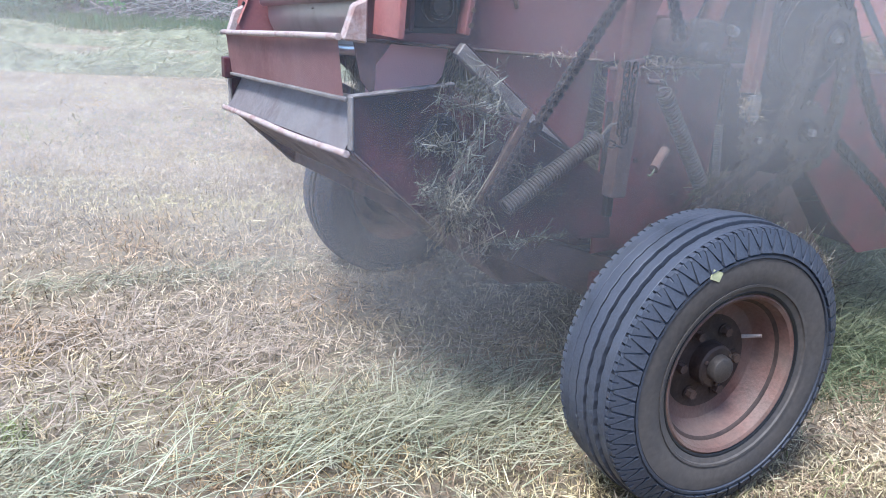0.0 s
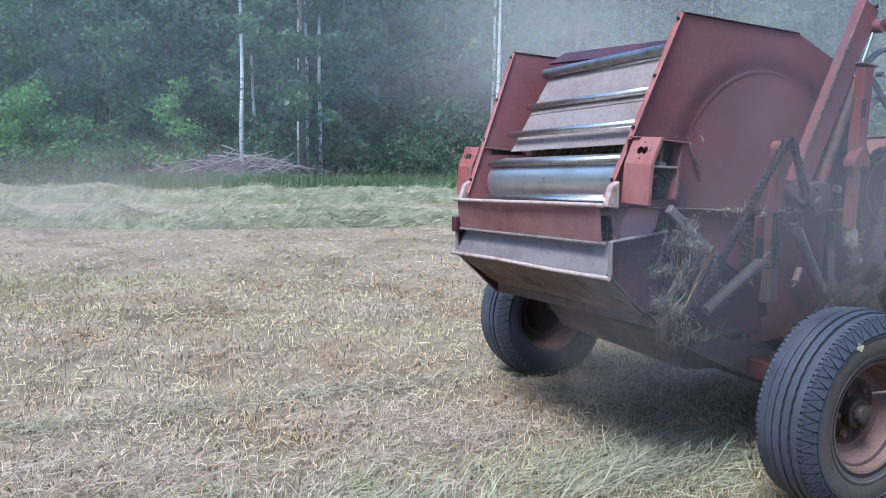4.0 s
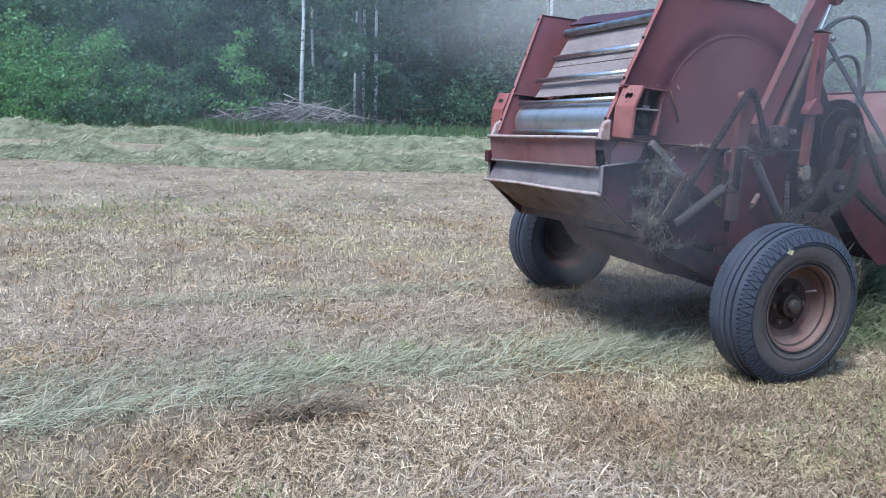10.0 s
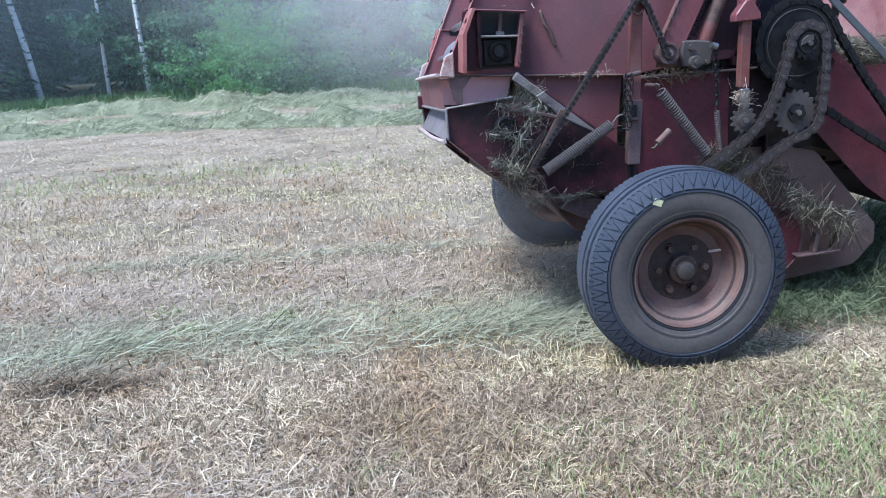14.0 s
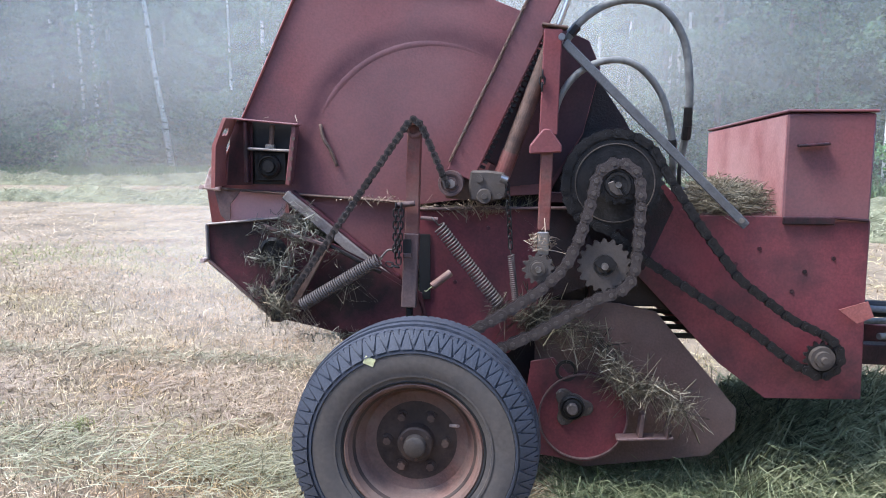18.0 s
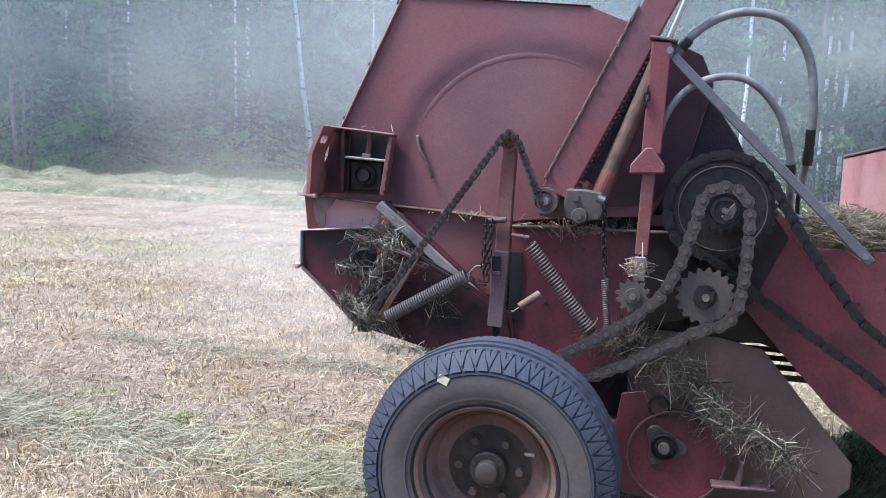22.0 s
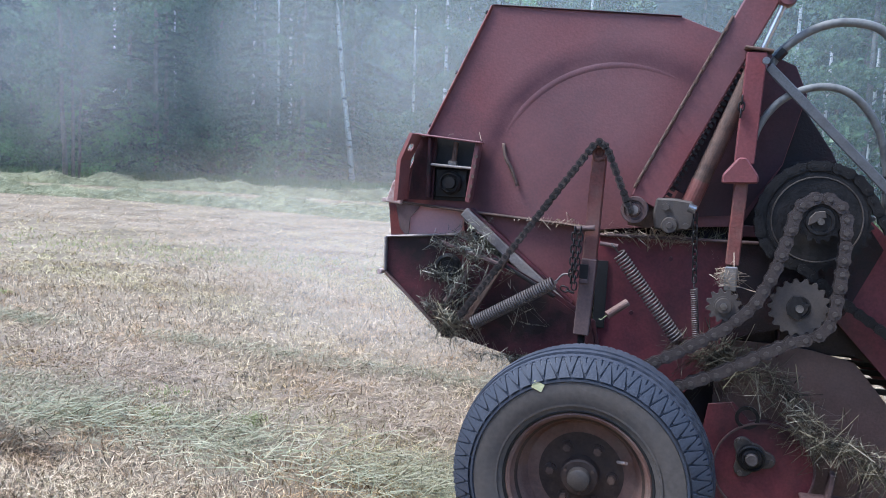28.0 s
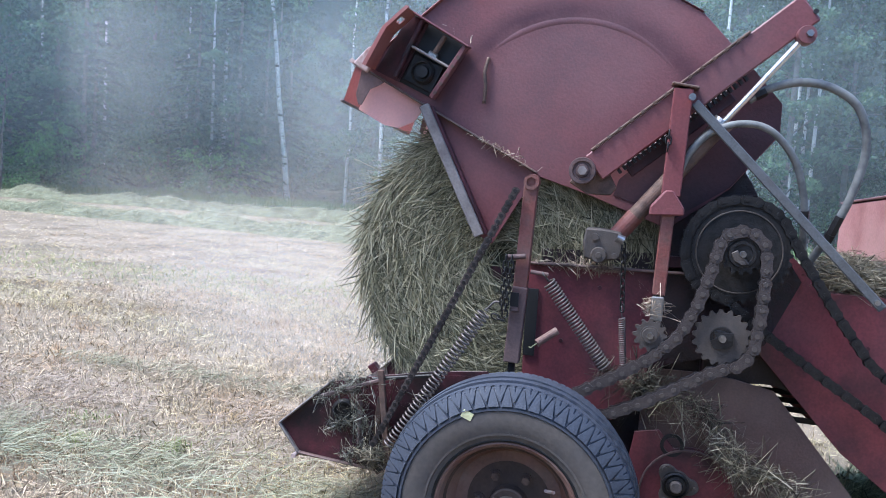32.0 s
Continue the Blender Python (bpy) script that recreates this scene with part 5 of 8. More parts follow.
def roller_link(pitch, h, width, pin):
    """Two figure-eight plates and the pins through them."""
    bm = bmesh.new()
    for y in (-width / 2, width / 2):
        pts = []
        for cx, a0 in ((pitch / 2, -125), (-pitch / 2, 55)):
            for k in range(7):
                a = radians(a0 + k * 250 / 6)
                pts.append((cx + h / 2 * math.cos(a), h / 2 * math.sin(a)))
        prism(pts, y - 0.0025, y + 0.0025, 0, bm)
    for cx in (-pitch / 2, pitch / 2):
        old = set(bm.faces)
        rod((cx, -width / 2 - 0.007, 0), (cx, width / 2 + 0.007, 0), pin, None, 8, bm)
        for f in bm.faces:
            if f not in old:
                f.material_index = 1
    return bm


def chain_links(name, loop, y, pitch, label, mat, k=1.0):
    n = 2 * int(loop.length / pitch / 2)
    pitch = loop.length / n
    wide = mesh_of(roller_link(pitch, 0.052 * k, 0.036 * k, 0.010 * k), "outer_link")
    slim = mesh_of(roller_link(pitch, 0.046 * k, 0.022 * k, 0.014 * k), "inner_link")
    for me in (wide, slim):
        me.materials.append(mat)
        me.materials.append(IRON if mat is CHAIN else OILY)
    links = [part(name if i == 0 else "chain_link", slim if i % 2 else wide, mat, baler, label if i == 0 else "") for i in range(n)]
    return [(ob, i * pitch) for i, ob in enumerate(links)], pitch


chain_b, pitch_b = chain_links("drive_chain", LOOP_B, YB, 0.052, "greasy heavy roller chain", CHAIN)
chain_a, pitch_a = chain_links("drive_chain", LOOP_A, YA, 0.046, "greasy black roller chain", OILY, 0.84)
# chain of the pan, over the post's head
PAN_CHAIN_MESH = mesh_of(roller_link(0.030, 0.032, 0.024, 0.009), "chain_link")
SLIM_CHAIN_MESH = mesh_of(roller_link(0.030, 0.020, 0.012, 0.012), "chain_link")
for me in (PAN_CHAIN_MESH, SLIM_CHAIN_MESH):
    me.materials.append(CAKED)
    me.materials.append(OILY)
pan_chain = [part("pan_chain" if i == 0 else "chain_link", SLIM_CHAIN_MESH if i % 2 else PAN_CHAIN_MESH, CAKED, baler, "dusty chain from the post to the pan" if i == 0 else "") for i in range(43)]

# ---- the bale in the chamber ----
BALE_R = 0.70
bale = thing("hay_bale", "freshly pressed round bale of grey-green hay in the open chamber", "hay bale", (1.93, 0, 1.42))


def bale_body():
    bm = bmesh.new()
    seg, rings = 72, []
    for y, k in ((2.46, 0.0), (2.455, 0.5), (2.46, 0.9), (2.50, 0.985), (2.7, 1.0), (3.4, 1.0), (3.62, 0.97), (3.65, 0.0)):
        rings.append([bm.verts.new((k * (BALE_R - 0.03 + 0.015 * noise.noise((math.cos(j * math.tau / seg) * 3, math.sin(j * math.tau / seg) * 3, y * 3))) * math.cos(j * math.tau / seg), y, k * (BALE_R - 0.03) * math.sin(j * math.tau / seg))) for j in range(seg)])
    for a, b in zip(rings, rings[1:]):
        for j in range(seg):
            bm.faces.new((a[j], a[(j + 1) % seg], b[(j + 1) % seg], b[j]))
    return bm


# core darker than the hay: its colour is the shade between the stalks
part("core", bale_body(), material("shade_dark_hay_core", (0.055, 0.055, 0.032), 0.95, 0.0, (0.03, 0.03, 0.018), 12, 0.7, 0.9, 45), bale, smooth=True)


def bale_stalks():
    rng = np.random.default_rng(4)
    n = 21000                                   # the round end
    r = BALE_R * np.sqrt(rng.uniform(0.02, 1.0, n))
    a = rng.uniform(0, math.tau, n)
    root = np.stack([r * np.cos(a), 2.452 - rng.uniform(0, 0.02, n), r * np.sin(a)], 1)
    turn = a + math.pi / 2 + rng.normal(0, 0.6, n)
    ln = rng.uniform(0.06, 0.22, n)
    d = np.stack([np.cos(turn), rng.normal(-0.01, 0.05, n), np.sin(turn)], 1) * ln[:, None]
    up = np.tile([0.0, -1.0, 0.0], (n, 1))
    strips("end_cover", root, d, up, rng.uniform(0.0011, 0.0026, n), BALE_HAY, 0.16, "stuff", bale)
    n = 24000                                   # the rolled side
    a = rng.uniform(0, math.tau, n)
    root = np.stack([BALE_R * np.cos(a) * 0.965, rng.uniform(2.46, 3.62, n), BALE_R * np.sin(a) * 0.965], 1)
    turn = a + math.pi / 2 + rng.normal(0.12, 0.35, n)
    ln = rng.uniform(0.06, 0.20, n)
    d = np.stack([np.cos(turn), rng.normal(0, 0.15, n), np.sin(turn)], 1) * ln[:, None]
    up = np.stack([np.cos(a), np.zeros(n), np.sin(a)], 1)
    strips("side_cover", root, d, up, rng.uniform(0.0009, 0.0021, n), BALE_HAY, 0.12, "stuff", bale)
    n = 520                                     # stalks that stand off the edge
    a = rng.uniform(radians(120), radians(260), n)
    root = np.stack([BALE_R * np.cos(a) * 0.97, rng.uniform(2.45, 2.6, n), BALE_R * np.sin(a) * 0.97], 1)
    d = np.stack([np.cos(a) * 0.6, rng.normal(-0.2, 0.4, n), np.sin(a) * 0.4 - 0.9], 1) * rng.uniform(0.03, 0.11, n)[:, None]
    strips("loose_fringe", root, d, np.tile([0.0, 0.0, 1.0], (n, 1)), rng.uniform(0.001, 0.002, n), BALE_HAY, 0.3, "stuff", bale)


bale_stalks()


def wad(name, centre, size, n, mat, length=(0.04, 0.16), parent=None, label="", seed=1, droop=0.3, shift=(0, 0, 0), width=0.0018, curl=1.2, flat=1.0):
    """A tangle of hay caught on the machine: many fine bent stalks lying in knots."""
    rng = np.random.default_rng(seed)
    knots = rng.normal(0, 0.42, (max(6, n // 9), 3))
    pick = rng.integers(0, len(knots), n)
    root = np.clip(knots[pick] + rng.normal(0, 0.22, (n, 3)), -1.05, 1.05) * np.array(size) + np.array(centre) + np.array(shift)
    lead = rng.normal(0, 1, (len(knots), 3))
    d = lead[pick] * 1.3 + rng.normal(0, 0.5, (n, 3))
    d[:, 1] *= 0.45
    d[:, 2] = d[:, 2] * flat - droop
    d /= np.linalg.norm(d, axis=1, keepdims=True)
    d *= rng.uniform(*length, n)[:, None]
    root -= d * 0.4
    bend = rng.normal(0, 1, (n, 3)) * np.array([1.0, 0.5, flat])
    ob = strips(name, root, d, bend, rng.uniform(0.5, 1.3, n) * width, mat, curl, "stuff", parent)
    return tagged(ob, label, "hay" if parent is None else "")


def drape(name, path, y, thick, n, mat, length, parent=None, label="", seed=1, droop=0.25, curl=1.3, loose=0.75, shift=(0, 0), width=0.0015):
    """Hay slung along a line on the machine: stalks that run with it and cross, and hang off it."""
    rng = np.random.default_rng(seed)
    line = np.array([tuple(v) for v in curve_through([(x, y, z) for x, z in path], 8)])
    f = np.clip(rng.beta(1.2, 1.2, n) * (len(line) - 1), 0, len(line) - 1.001)
    k = f.astype(int)
    along = line[k + 1] - line[k]
    along /= np.linalg.norm(along, axis=1, keepdims=True)
    root = line[k] + (line[k + 1] - line[k]) * (f - k)[:, None] + rng.normal(0, thick, (n, 3)) * np.array([0.8, 0.45, 0.8])
    d = along * rng.choice((-1, 1, 1), n)[:, None] + rng.normal(0, loose, (n, 3)) * np.array([1, 0.35, 1])
    d[:, 2] -= droop
    d /= np.linalg.norm(d, axis=1, keepdims=True)
    d *= rng.uniform(*length, n)[:, None]
    root = root - d * 0.5 + np.array([shift[0], 0, shift[1]])
    bend = rng.normal(0, 1, (n, 3)) * np.array([1.0, 0.4, 1.0])
    return tagged(strips(name, root, d, bend, rng.uniform(0.5, 1.2, n) * width, mat, curl, "stuff", parent), label, "hay" if parent is None else "")


ps = (-PAN_PIVOT[0], 0, -PAN_PIVOT[1])
for k, (path, y, thick, n) in enumerate((([(1.15, 1.205), (1.27, 1.185), (1.39, 1.14)], 2.225, 0.013, 190), ([(1.085, 1.075), (1.20, 1.055), (1.31, 1.02)], 2.24, 0.012, 170), ([(1.24, 1.25), (1.34, 1.21), (1.45, 1.13)], 2.245, 0.015, 190), ([(1.12, 0.925), (1.20, 0.90), (1.28, 0.86)], 2.225, 0.018, 240), ([(1.31, 1.09), (1.27, 0.99), (1.23, 0.90)], 2.225, 0.014, 130))):
    drape("caught_hay", path, y, thick, n, FADED_HAY, (0.015, 0.055), pan, "", 60 + k, 0.1, 1.5, 1.0, (ps[0], ps[2]), 0.0019)
wad("caught_hay", (1.36, 2.24, 1.17), (0.15, 0.015, 0.035), 50, FADED_HAY, (0.02, 0.08), pan, "", 2, 0.3, ps, 0.0017)
wad("caught_hay", (1.40, 2.23, 1.09), (0.11, 0.015, 0.05), 40, FADED_HAY, (0.02, 0.08), pan, "", 3, 0.3, ps, 0.0017)
wad("caught_hay", (1.22, 2.235, 1.01), (0.11, 0.02, 0.075), 30, FADED_HAY, (0.015, 0.06), pan, "", 4, 0.3, ps, 0.0016)
wad("caught_hay", (1.34, 2.235, 0.97), (0.07, 0.02, 0.08), 30, FADED_HAY, (0.015, 0.07), pan, "", 5, 0.3, ps, 0.0017)
wad("caught_hay", (1.27, 2.235, 0.85), (0.07, 0.02, 0.045), 90, FADED_HAY, (0.02, 0.08), pan, "", 25, 0.3, ps, 0.0016)
wad("caught_hay", (1.345, 2.27, 1.27), (0.07, 0.02, 0.05), 40, FADED_HAY, (0.02, 0.07), pan, "", 26, 0.5, ps, 0.0016)
wad("caught_hay", (1.34, 2.26, 0.74), (0.06, 0.02, 0.05), 40, BROWN_HAY, (0.10, 0.26), pan, "", 6, 2.2, ps, 0.0012, 0.3)
wad("caught_hay", (1.56, 2.26, 0.95), (0.10, 0.02, 0.06), 33, FADED_HAY, (0.04, 0.14), pan, "", 7, 0.9, ps, 0.0012)
wad("caught_hay", (1.50, 2.28, 0.70), (0.22, 0.02, 0.015), 240, FADED_HAY, (0.01, 0.05), pan, "", 8, 0.6, ps, 0.0014)
wad("caught_hay", (1.17, 2.225, 0.93), (0.05, 0.015, 0.10), 14, FADED_HAY, (0.04, 0.13), pan, "", 51, 0.8, ps, 0.0015, 0.5)
wad("caught_hay", (1.30, 2.225, 1.06), (0.16, 0.015, 0.09), 14, FADED_HAY, (0.05, 0.15), pan, "", 52, 0.5, ps, 0.0014, 0.5)
wad("caught_hay", (1.25, 2.225, 0.835), (0.075, 0.02, 0.05), 260, TANGLE, (0.02, 0.09), pan, "", 53, 0.3, ps, 0.0013, 1.6)
PICKUP = "tangled dry hay hanging over the pick-up drum"
drape("pickup_hay", [(2.36, 0.79), (2.50, 0.77), (2.64, 0.755), (2.72, 0.68), (2.77, 0.60)], 2.262, 0.026, 520, GREASY_HAY, (0.03, 0.09), None, PICKUP, 9)
drape("pickup_hay", [(2.74, 0.66), (2.79, 0.56), (2.85, 0.51), (2.95, 0.495), (3.04, 0.44), (3.08, 0.37)], 2.20, 0.030, 640, TANGLE, (0.03, 0.11), None, "tangled dry hay on the pick-up bracket", 10, width=0.0022)
drape("pickup_hay", [(2.50, 0.72), (2.62, 0.68), (2.72, 0.60)], 2.235, 0.045, 80, TANGLE, (0.08, 0.20), None, PICKUP, 28, 0.9, 0.5, width=0.002)
drape("pickup_hay", [(2.80, 0.50), (2.92, 0.45), (3.05, 0.36)], 2.19, 0.030, 60, TANGLE, (0.08, 0.18), None, "loose stalks hanging from the pick-up bracket", 27, 1.2, 0.4)
wad("deck_hay", (3.27, 2.50, 1.325), (0.18, 0.20, 0.055), 4200, TANGLE, (0.02, 0.07), None, "heap of dry hay on the deck beside the twine box", 12, 0.0, width=0.0016, curl=1.8, flat=0.5)
wad("deck_hay", (3.33, 2.75, 1.33), (0.11, 0.33, 0.07), 3600, TANGLE, (0.02, 0.07), None, "heap of dry hay on the deck beside the twine box", 13, 0.0, width=0.0016, curl=1.8, flat=0.5)
wad("ledge_hay", (2.15, 2.31, 1.29), (0.22, 0.02, 0.008), 300, BROWN_HAY, (0.015, 0.05), None, "thin hay along the frame's top edge", 14, 0.4)
wad("ledge_hay", (2.43, 2.17, 1.16), (0.030, 0.015, 0.03), 130, BROWN_HAY, (0.02, 0.07), None, "wisp of hay caught above the idler", 15, 0.2)
wad("spring_hay", (2.262, 2.185, 0.865), (0.035, 0.025, 0.035), 130, GREASY_HAY, (0.02, 0.06), None, "wisp of hay caught on the spring", 16, 0.3, width=0.0012, curl=1.7)
wad("chain_hay", (2.42, 2.265, 0.80), (0.10, 0.020, 0.055), 520, GREASY_HAY, (0.03, 0.09), None, "hay packed behind the chain", 17, 0.3, width=0.0014, curl=1.7)
wad("gate_hay", (1.25, 2.22, 1.69), (0.10, 0.02, 0.004), 5, BROWN_HAY, (0.015, 0.03), tailgate, "", 18, 0.1, (-PIVOT[0], 0, -PIVOT[1]))
wad("gate_hay", (1.66, 2.30, 1.33), (0.28, 0.015, 0.004), 60, BROWN_HAY, (0.01, 0.04), tailgate, "", 19, 0.1, (-PIVOT[0], 0, -PIVOT[1]))
wad("chamber_hay", (2.12, 2.56, 1.38), (0.28, 0.05, 0.14), 1200, BALE_HAY, (0.04, 0.10), bale, "", 20, 0.2, (-1.93, 0, -1.42))

# ---- the tractor ahead ----
tractor = thing("tractor", "blue farm tractor hitched ahead of the baler", "tractor", (5.74, 3.13, 0))
tractor.rotation_euler = (0, 0, radians(22))
GREY_PAINT = material("dusty_grey_paint", (0.14, 0.14, 0.15), 0.6, 0.0, (0.13, 0.125, 0.12), 6, 0.5, 0.1, 90, (0.4, 0.37, 0.33), 0.3)
for s in (1, -1):
    y = 0.62 * s
    fender = [(-0.35, 1.42), (-0.30, 1.66), (-0.05, 1.74), (0.75, 1.76), (1.15, 1.55), (1.13, 1.53), (0.74, 1.72), (-0.04, 1.70), (-0.27, 1.63), (-0.32, 1.42)]
    f = part("fender", prism(fender, min(y - 0.22 * s, y + 0.26 * s), max(y - 0.22 * s, y + 0.26 * s), 0.006), BLUE, tractor, "blue sheet fender")
    part("fender_side", prism([(-0.32, 1.42), (-0.27, 1.64), (-0.04, 1.71), (0.74, 1.73), (1.13, 1.54), (0.7, 1.45), (0.2, 1.52)], y - 0.24 * s - 0.004, y - 0.24 * s + 0.004, 0), BLUE, f)
    lamp = part("tail_lamp", block((-0.12, y + 0.02 * s, 1.80), (0.05, 0.16, 0.07), bevel=0.008), BLACK, tractor)
    m = bpy.data.materials.get("red_lamp_glow")
    if m is None:
        m = material("red_lamp_glow", (0.55, 0.02, 0.02), 0.3)
        m.node_tree.nodes["Principled BSDF"].inputs["Emission Color"].default_value = (1.0, 0.06, 0.05, 1)
        m.node_tree.nodes["Principled BSDF"].inputs["Emission Strength"].default_value = 3.0
    part("lens", block((-0.148, y + 0.05 * s, 1.80), (0.008, 0.07, 0.055)), m, lamp, "lit red lens")
    wheel_big = part("rear_wheel", lathe([(0.0, -0.10), (0.12, -0.10), (0.14, 0.0), (0.40, 0.06), (0.45, -0.10), (0.47, -0.12)], 40), GREY_PAINT, tractor)
    wheel_big.location = (0.55, 0.68 * s, 0.72)
    wheel_big.rotation_euler = (0, 0, math.pi if s > 0 else 0)
    part("tyre", lathe([(0.46, -0.14), (0.58, -0.19), (0.70, -0.17), (0.745, -0.12), (0.75, 0.12), (0.70, 0.17), (0.58, 0.19), (0.46, 0.14)], 64, closed=True), RUBBER, wheel_big)
    for k in range(22):
        for q in (-1, 1):
            a = (k + 0.25 * q) * math.tau / 22
            part("tread_bar", beam((0.76 * math.cos(a), 0.0, 0.76 * math.sin(a)), (0.74 * math.cos(a + 0.16), 0.165 * q, 0.74 * math.sin(a + 0.16)), 0.04, 0.05, 0, up=(math.cos(a), 0, math.sin(a))), RUBBER, wheel_big)
part("back_panel", block((-0.30, 0.46, 1.22), (0.02, 0.24, 0.40), (0, 6, 0)), GREY_PAINT, tractor, "dusty pale mudguard flap")
part("axle_housing", block((0.55, 0, 0.74), (0.35, 1.0, 0.34), bevel=0.04), BLACK, tractor)
part("gearbox", block((1.1, 0, 0.85), (1.4, 0.5, 0.55), bevel=0.05), BLACK, tractor)
part("bonnet", block((2.6, 0, 1.35), (1.6, 0.72, 0.55), bevel=0.06), BLUE, tractor, "blue bonnet")
cab = part("cab", block((0.75, 0, 1.45), (1.30, 1.0, 0.5), bevel=0.03), BLUE, tractor)
part("roof", block((0.70, 0, 2.72), (1.55, 1.45, 0.14), bevel=0.05), GREY_PAINT, cab)
for x, y in ((0.08, 0.62), (0.08, -0.62), (1.35, 0.60), (1.35, -0.60)):
    part("pillar", beam((x - 0.05, y, 1.70), (x + 0.02, y * 0.97, 2.66), 0.09, 0.07), GREY_PAINT, cab)
GLASS = bpy.data.materials.new("cab_glass")
GLASS.use_nodes = True
GLASS.node_tree.nodes["Principled BSDF"].inputs["Transmission Weight"].default_value = 1.0
GLASS.node_tree.nodes["Principled BSDF"].inputs["Roughness"].default_value = 0.05
GLASS.node_tree.nodes["Principled BSDF"].inputs["Base Color"].default_value = (0.85, 0.9, 0.9, 1)
for pane in (part("window", block((0.06, 0, 2.18), (0.006, 1.12, 0.86), bevel=0), GLASS, cab), part("window", block((0.72, 0.60, 2.18), (1.2, 0.006, 0.86), bevel=0), GLASS, cab), part("window", block((0.72, -0.60, 2.18), (1.2, 0.006, 0.86), bevel=0), GLASS, cab)):
    pane.visible_shadow = False
part("seat", block((0.65, 0, 1.85), (0.45, 0.5, 0.55), bevel=0.08), BLACK, cab)
for y in (-0.28, 0.28):
    part("lower_link", beam((0.2, y * 0.8, 0.55), (-0.75, y * 1.3, 0.50), 0.05, 0.06), BLACK, tractor)
hitch_frame = part("hitch_frame", beam((-0.78, 0.16, 1.15), (-1.15, 0.10, 0.70), 0.08, 0.04), GREY_PAINT, tractor, "grey triangular hitch frame")
part("frame_leg", beam((-0.78, 0.16, 1.17), (-0.33, -0.10, 0.40), 0.09, 0.04), GREY_PAINT, hitch_frame)
part("frame_leg", beam((-0.78, 0.16, 1.17), (-0.60, 0.45, 0.40), 0.09, 0.04), GREY_PAINT, hitch_frame)
part("frame_bar", beam((-1.0, 0.12, 0.80), (-0.45, 0.0, 0.80), 0.04, 0.03), GREY_PAINT, hitch_frame)
part("top_link", rod((-0.78, 0.16, 1.16), (0.1, 0.05, 1.30), 0.025), GREY_PAINT, tractor)
for i, pts in enumerate(([(-1.9, 0.25, 0.80), (-1.5, 0.2, 0.78), (-1.0, 0.15, 0.95), (-0.6, 0.12, 1.12), (-0.2, 0.1, 1.2)], [(-1.9, 0.3, 0.72), (-1.4, 0.3, 0.70), (-0.9, 0.28, 0.86), (-0.5, 0.2, 1.05), (-0.1, 0.15, 1.08)], [(-1.8, 0.1, 0.68), (-1.2, 0.05, 0.66), (-0.7, 0.02, 0.78), (-0.55, 0.05, 0.98), (-0.7, 0.1, 1.15), (-0.4, 0.1, 1.22)])):
    part("hose", sweep(curve_through(pts, 8), 0.016, 8), HOSE if i else GREY_PAINT, tractor)
for i in range(5):
    part("linkage_rod", rod((-1.7 + 0.1 * i, -0.15 + 0.12 * i, 0.50 + 0.03 * i), (-0.3, -0.3 + 0.12 * i, 0.48 + 0.04 * (i % 3)), 0.018), RUST, tractor)

# ---- the field ----
def fan(n, near, far, seed, power=1.6):
    """Places over the visible field, thinning out with distance from the walk."""
    rng = np.random.default_rng(seed)
    a = rng.uniform(radians(20), radians(190), n)
    r = near + (far - near) * rng.uniform(0, 1, n) ** power
    return np.column_stack([-0.3 + r * np.cos(a) * 1.15, -0.6 + r * np.sin(a)])


field = thing("stubble", "short pale straw stubble and cut stalks on the mown field", "stubble", kind="stuff")
strewn("upright_stubble", fan(115000, 0.2, 9.0, 21, 1.2), GROUND - 0.01, (0.03, 0.085), STRAW, 0.42, 0.0023, seed=31, parent=field)


behind = np.random.default_rng(25)
strewn("far_stubble", np.column_stack([behind.uniform(-14, 16, 45000), behind.uniform(-12, 1, 45000)]), GROUND - 0.005, (0.05, 0.13), STRAW, 0.85, 0.0045, seed=36, parent=field)


def clumped(n, per, spread, near, far, seed, power):
    """Places in small clumps, and the way in which each clump lies."""
    rng = np.random.default_rng(seed + 500)
    mid = np.repeat(fan(n // per, near, far, seed, power), per, axis=0)
    ang = np.repeat(rng.uniform(0, math.tau, n // per), per)
    return mid + rng.normal(0, spread, mid.shape), ang


lying, ways = clumped(180000, 10, 0.026, 0.2, 10.0, 22, 1.25)
strewn("lying_straw", lying, GROUND + np.random.default_rng(5).uniform(-0.004, 0.022, len(lying)), (0.025, 0.09), STRAW, 0.97, 0.0019, seed=32, bend=0.15, heading=ways, swing=0.5, parent=field)
lying, ways = clumped(110000, 8, 0.05, 4.0, 16.0, 24, 1.2)
strewn("lying_straw", lying, GROUND + np.random.default_rng(6).uniform(0.0, 0.03, len(lying)), (0.03, 0.10), STRAW, 0.92, 0.0022, seed=34, bend=0.15, heading=ways, swing=0.4, parent=field)
strewn("far_stubble", fan(100000, 7.0, 26.0, 23, 1.0), GROUND - 0.005, (0.03, 0.10), STRAW, 0.9, 0.0042, seed=33, parent=field)


near_walk, ways = np.random.default_rng(77), None
lying = np.repeat(np.column_stack([near_walk.uniform(-1.6, 4.2, 9000), near_walk.uniform(-1.0, 1.9, 9000)]), 9, axis=0) + near_walk.normal(0, 0.028, (81000, 2))
ways = np.repeat(near_walk.uniform(0, math.tau, 9000), 9)
strewn("lying_straw", lying, GROUND + near_walk.uniform(-0.004, 0.028, len(lying)), (0.025, 0.085), STRAW, 0.95, 0.0020, seed=35, bend=0.2, heading=ways, swing=0.6, parent=field)


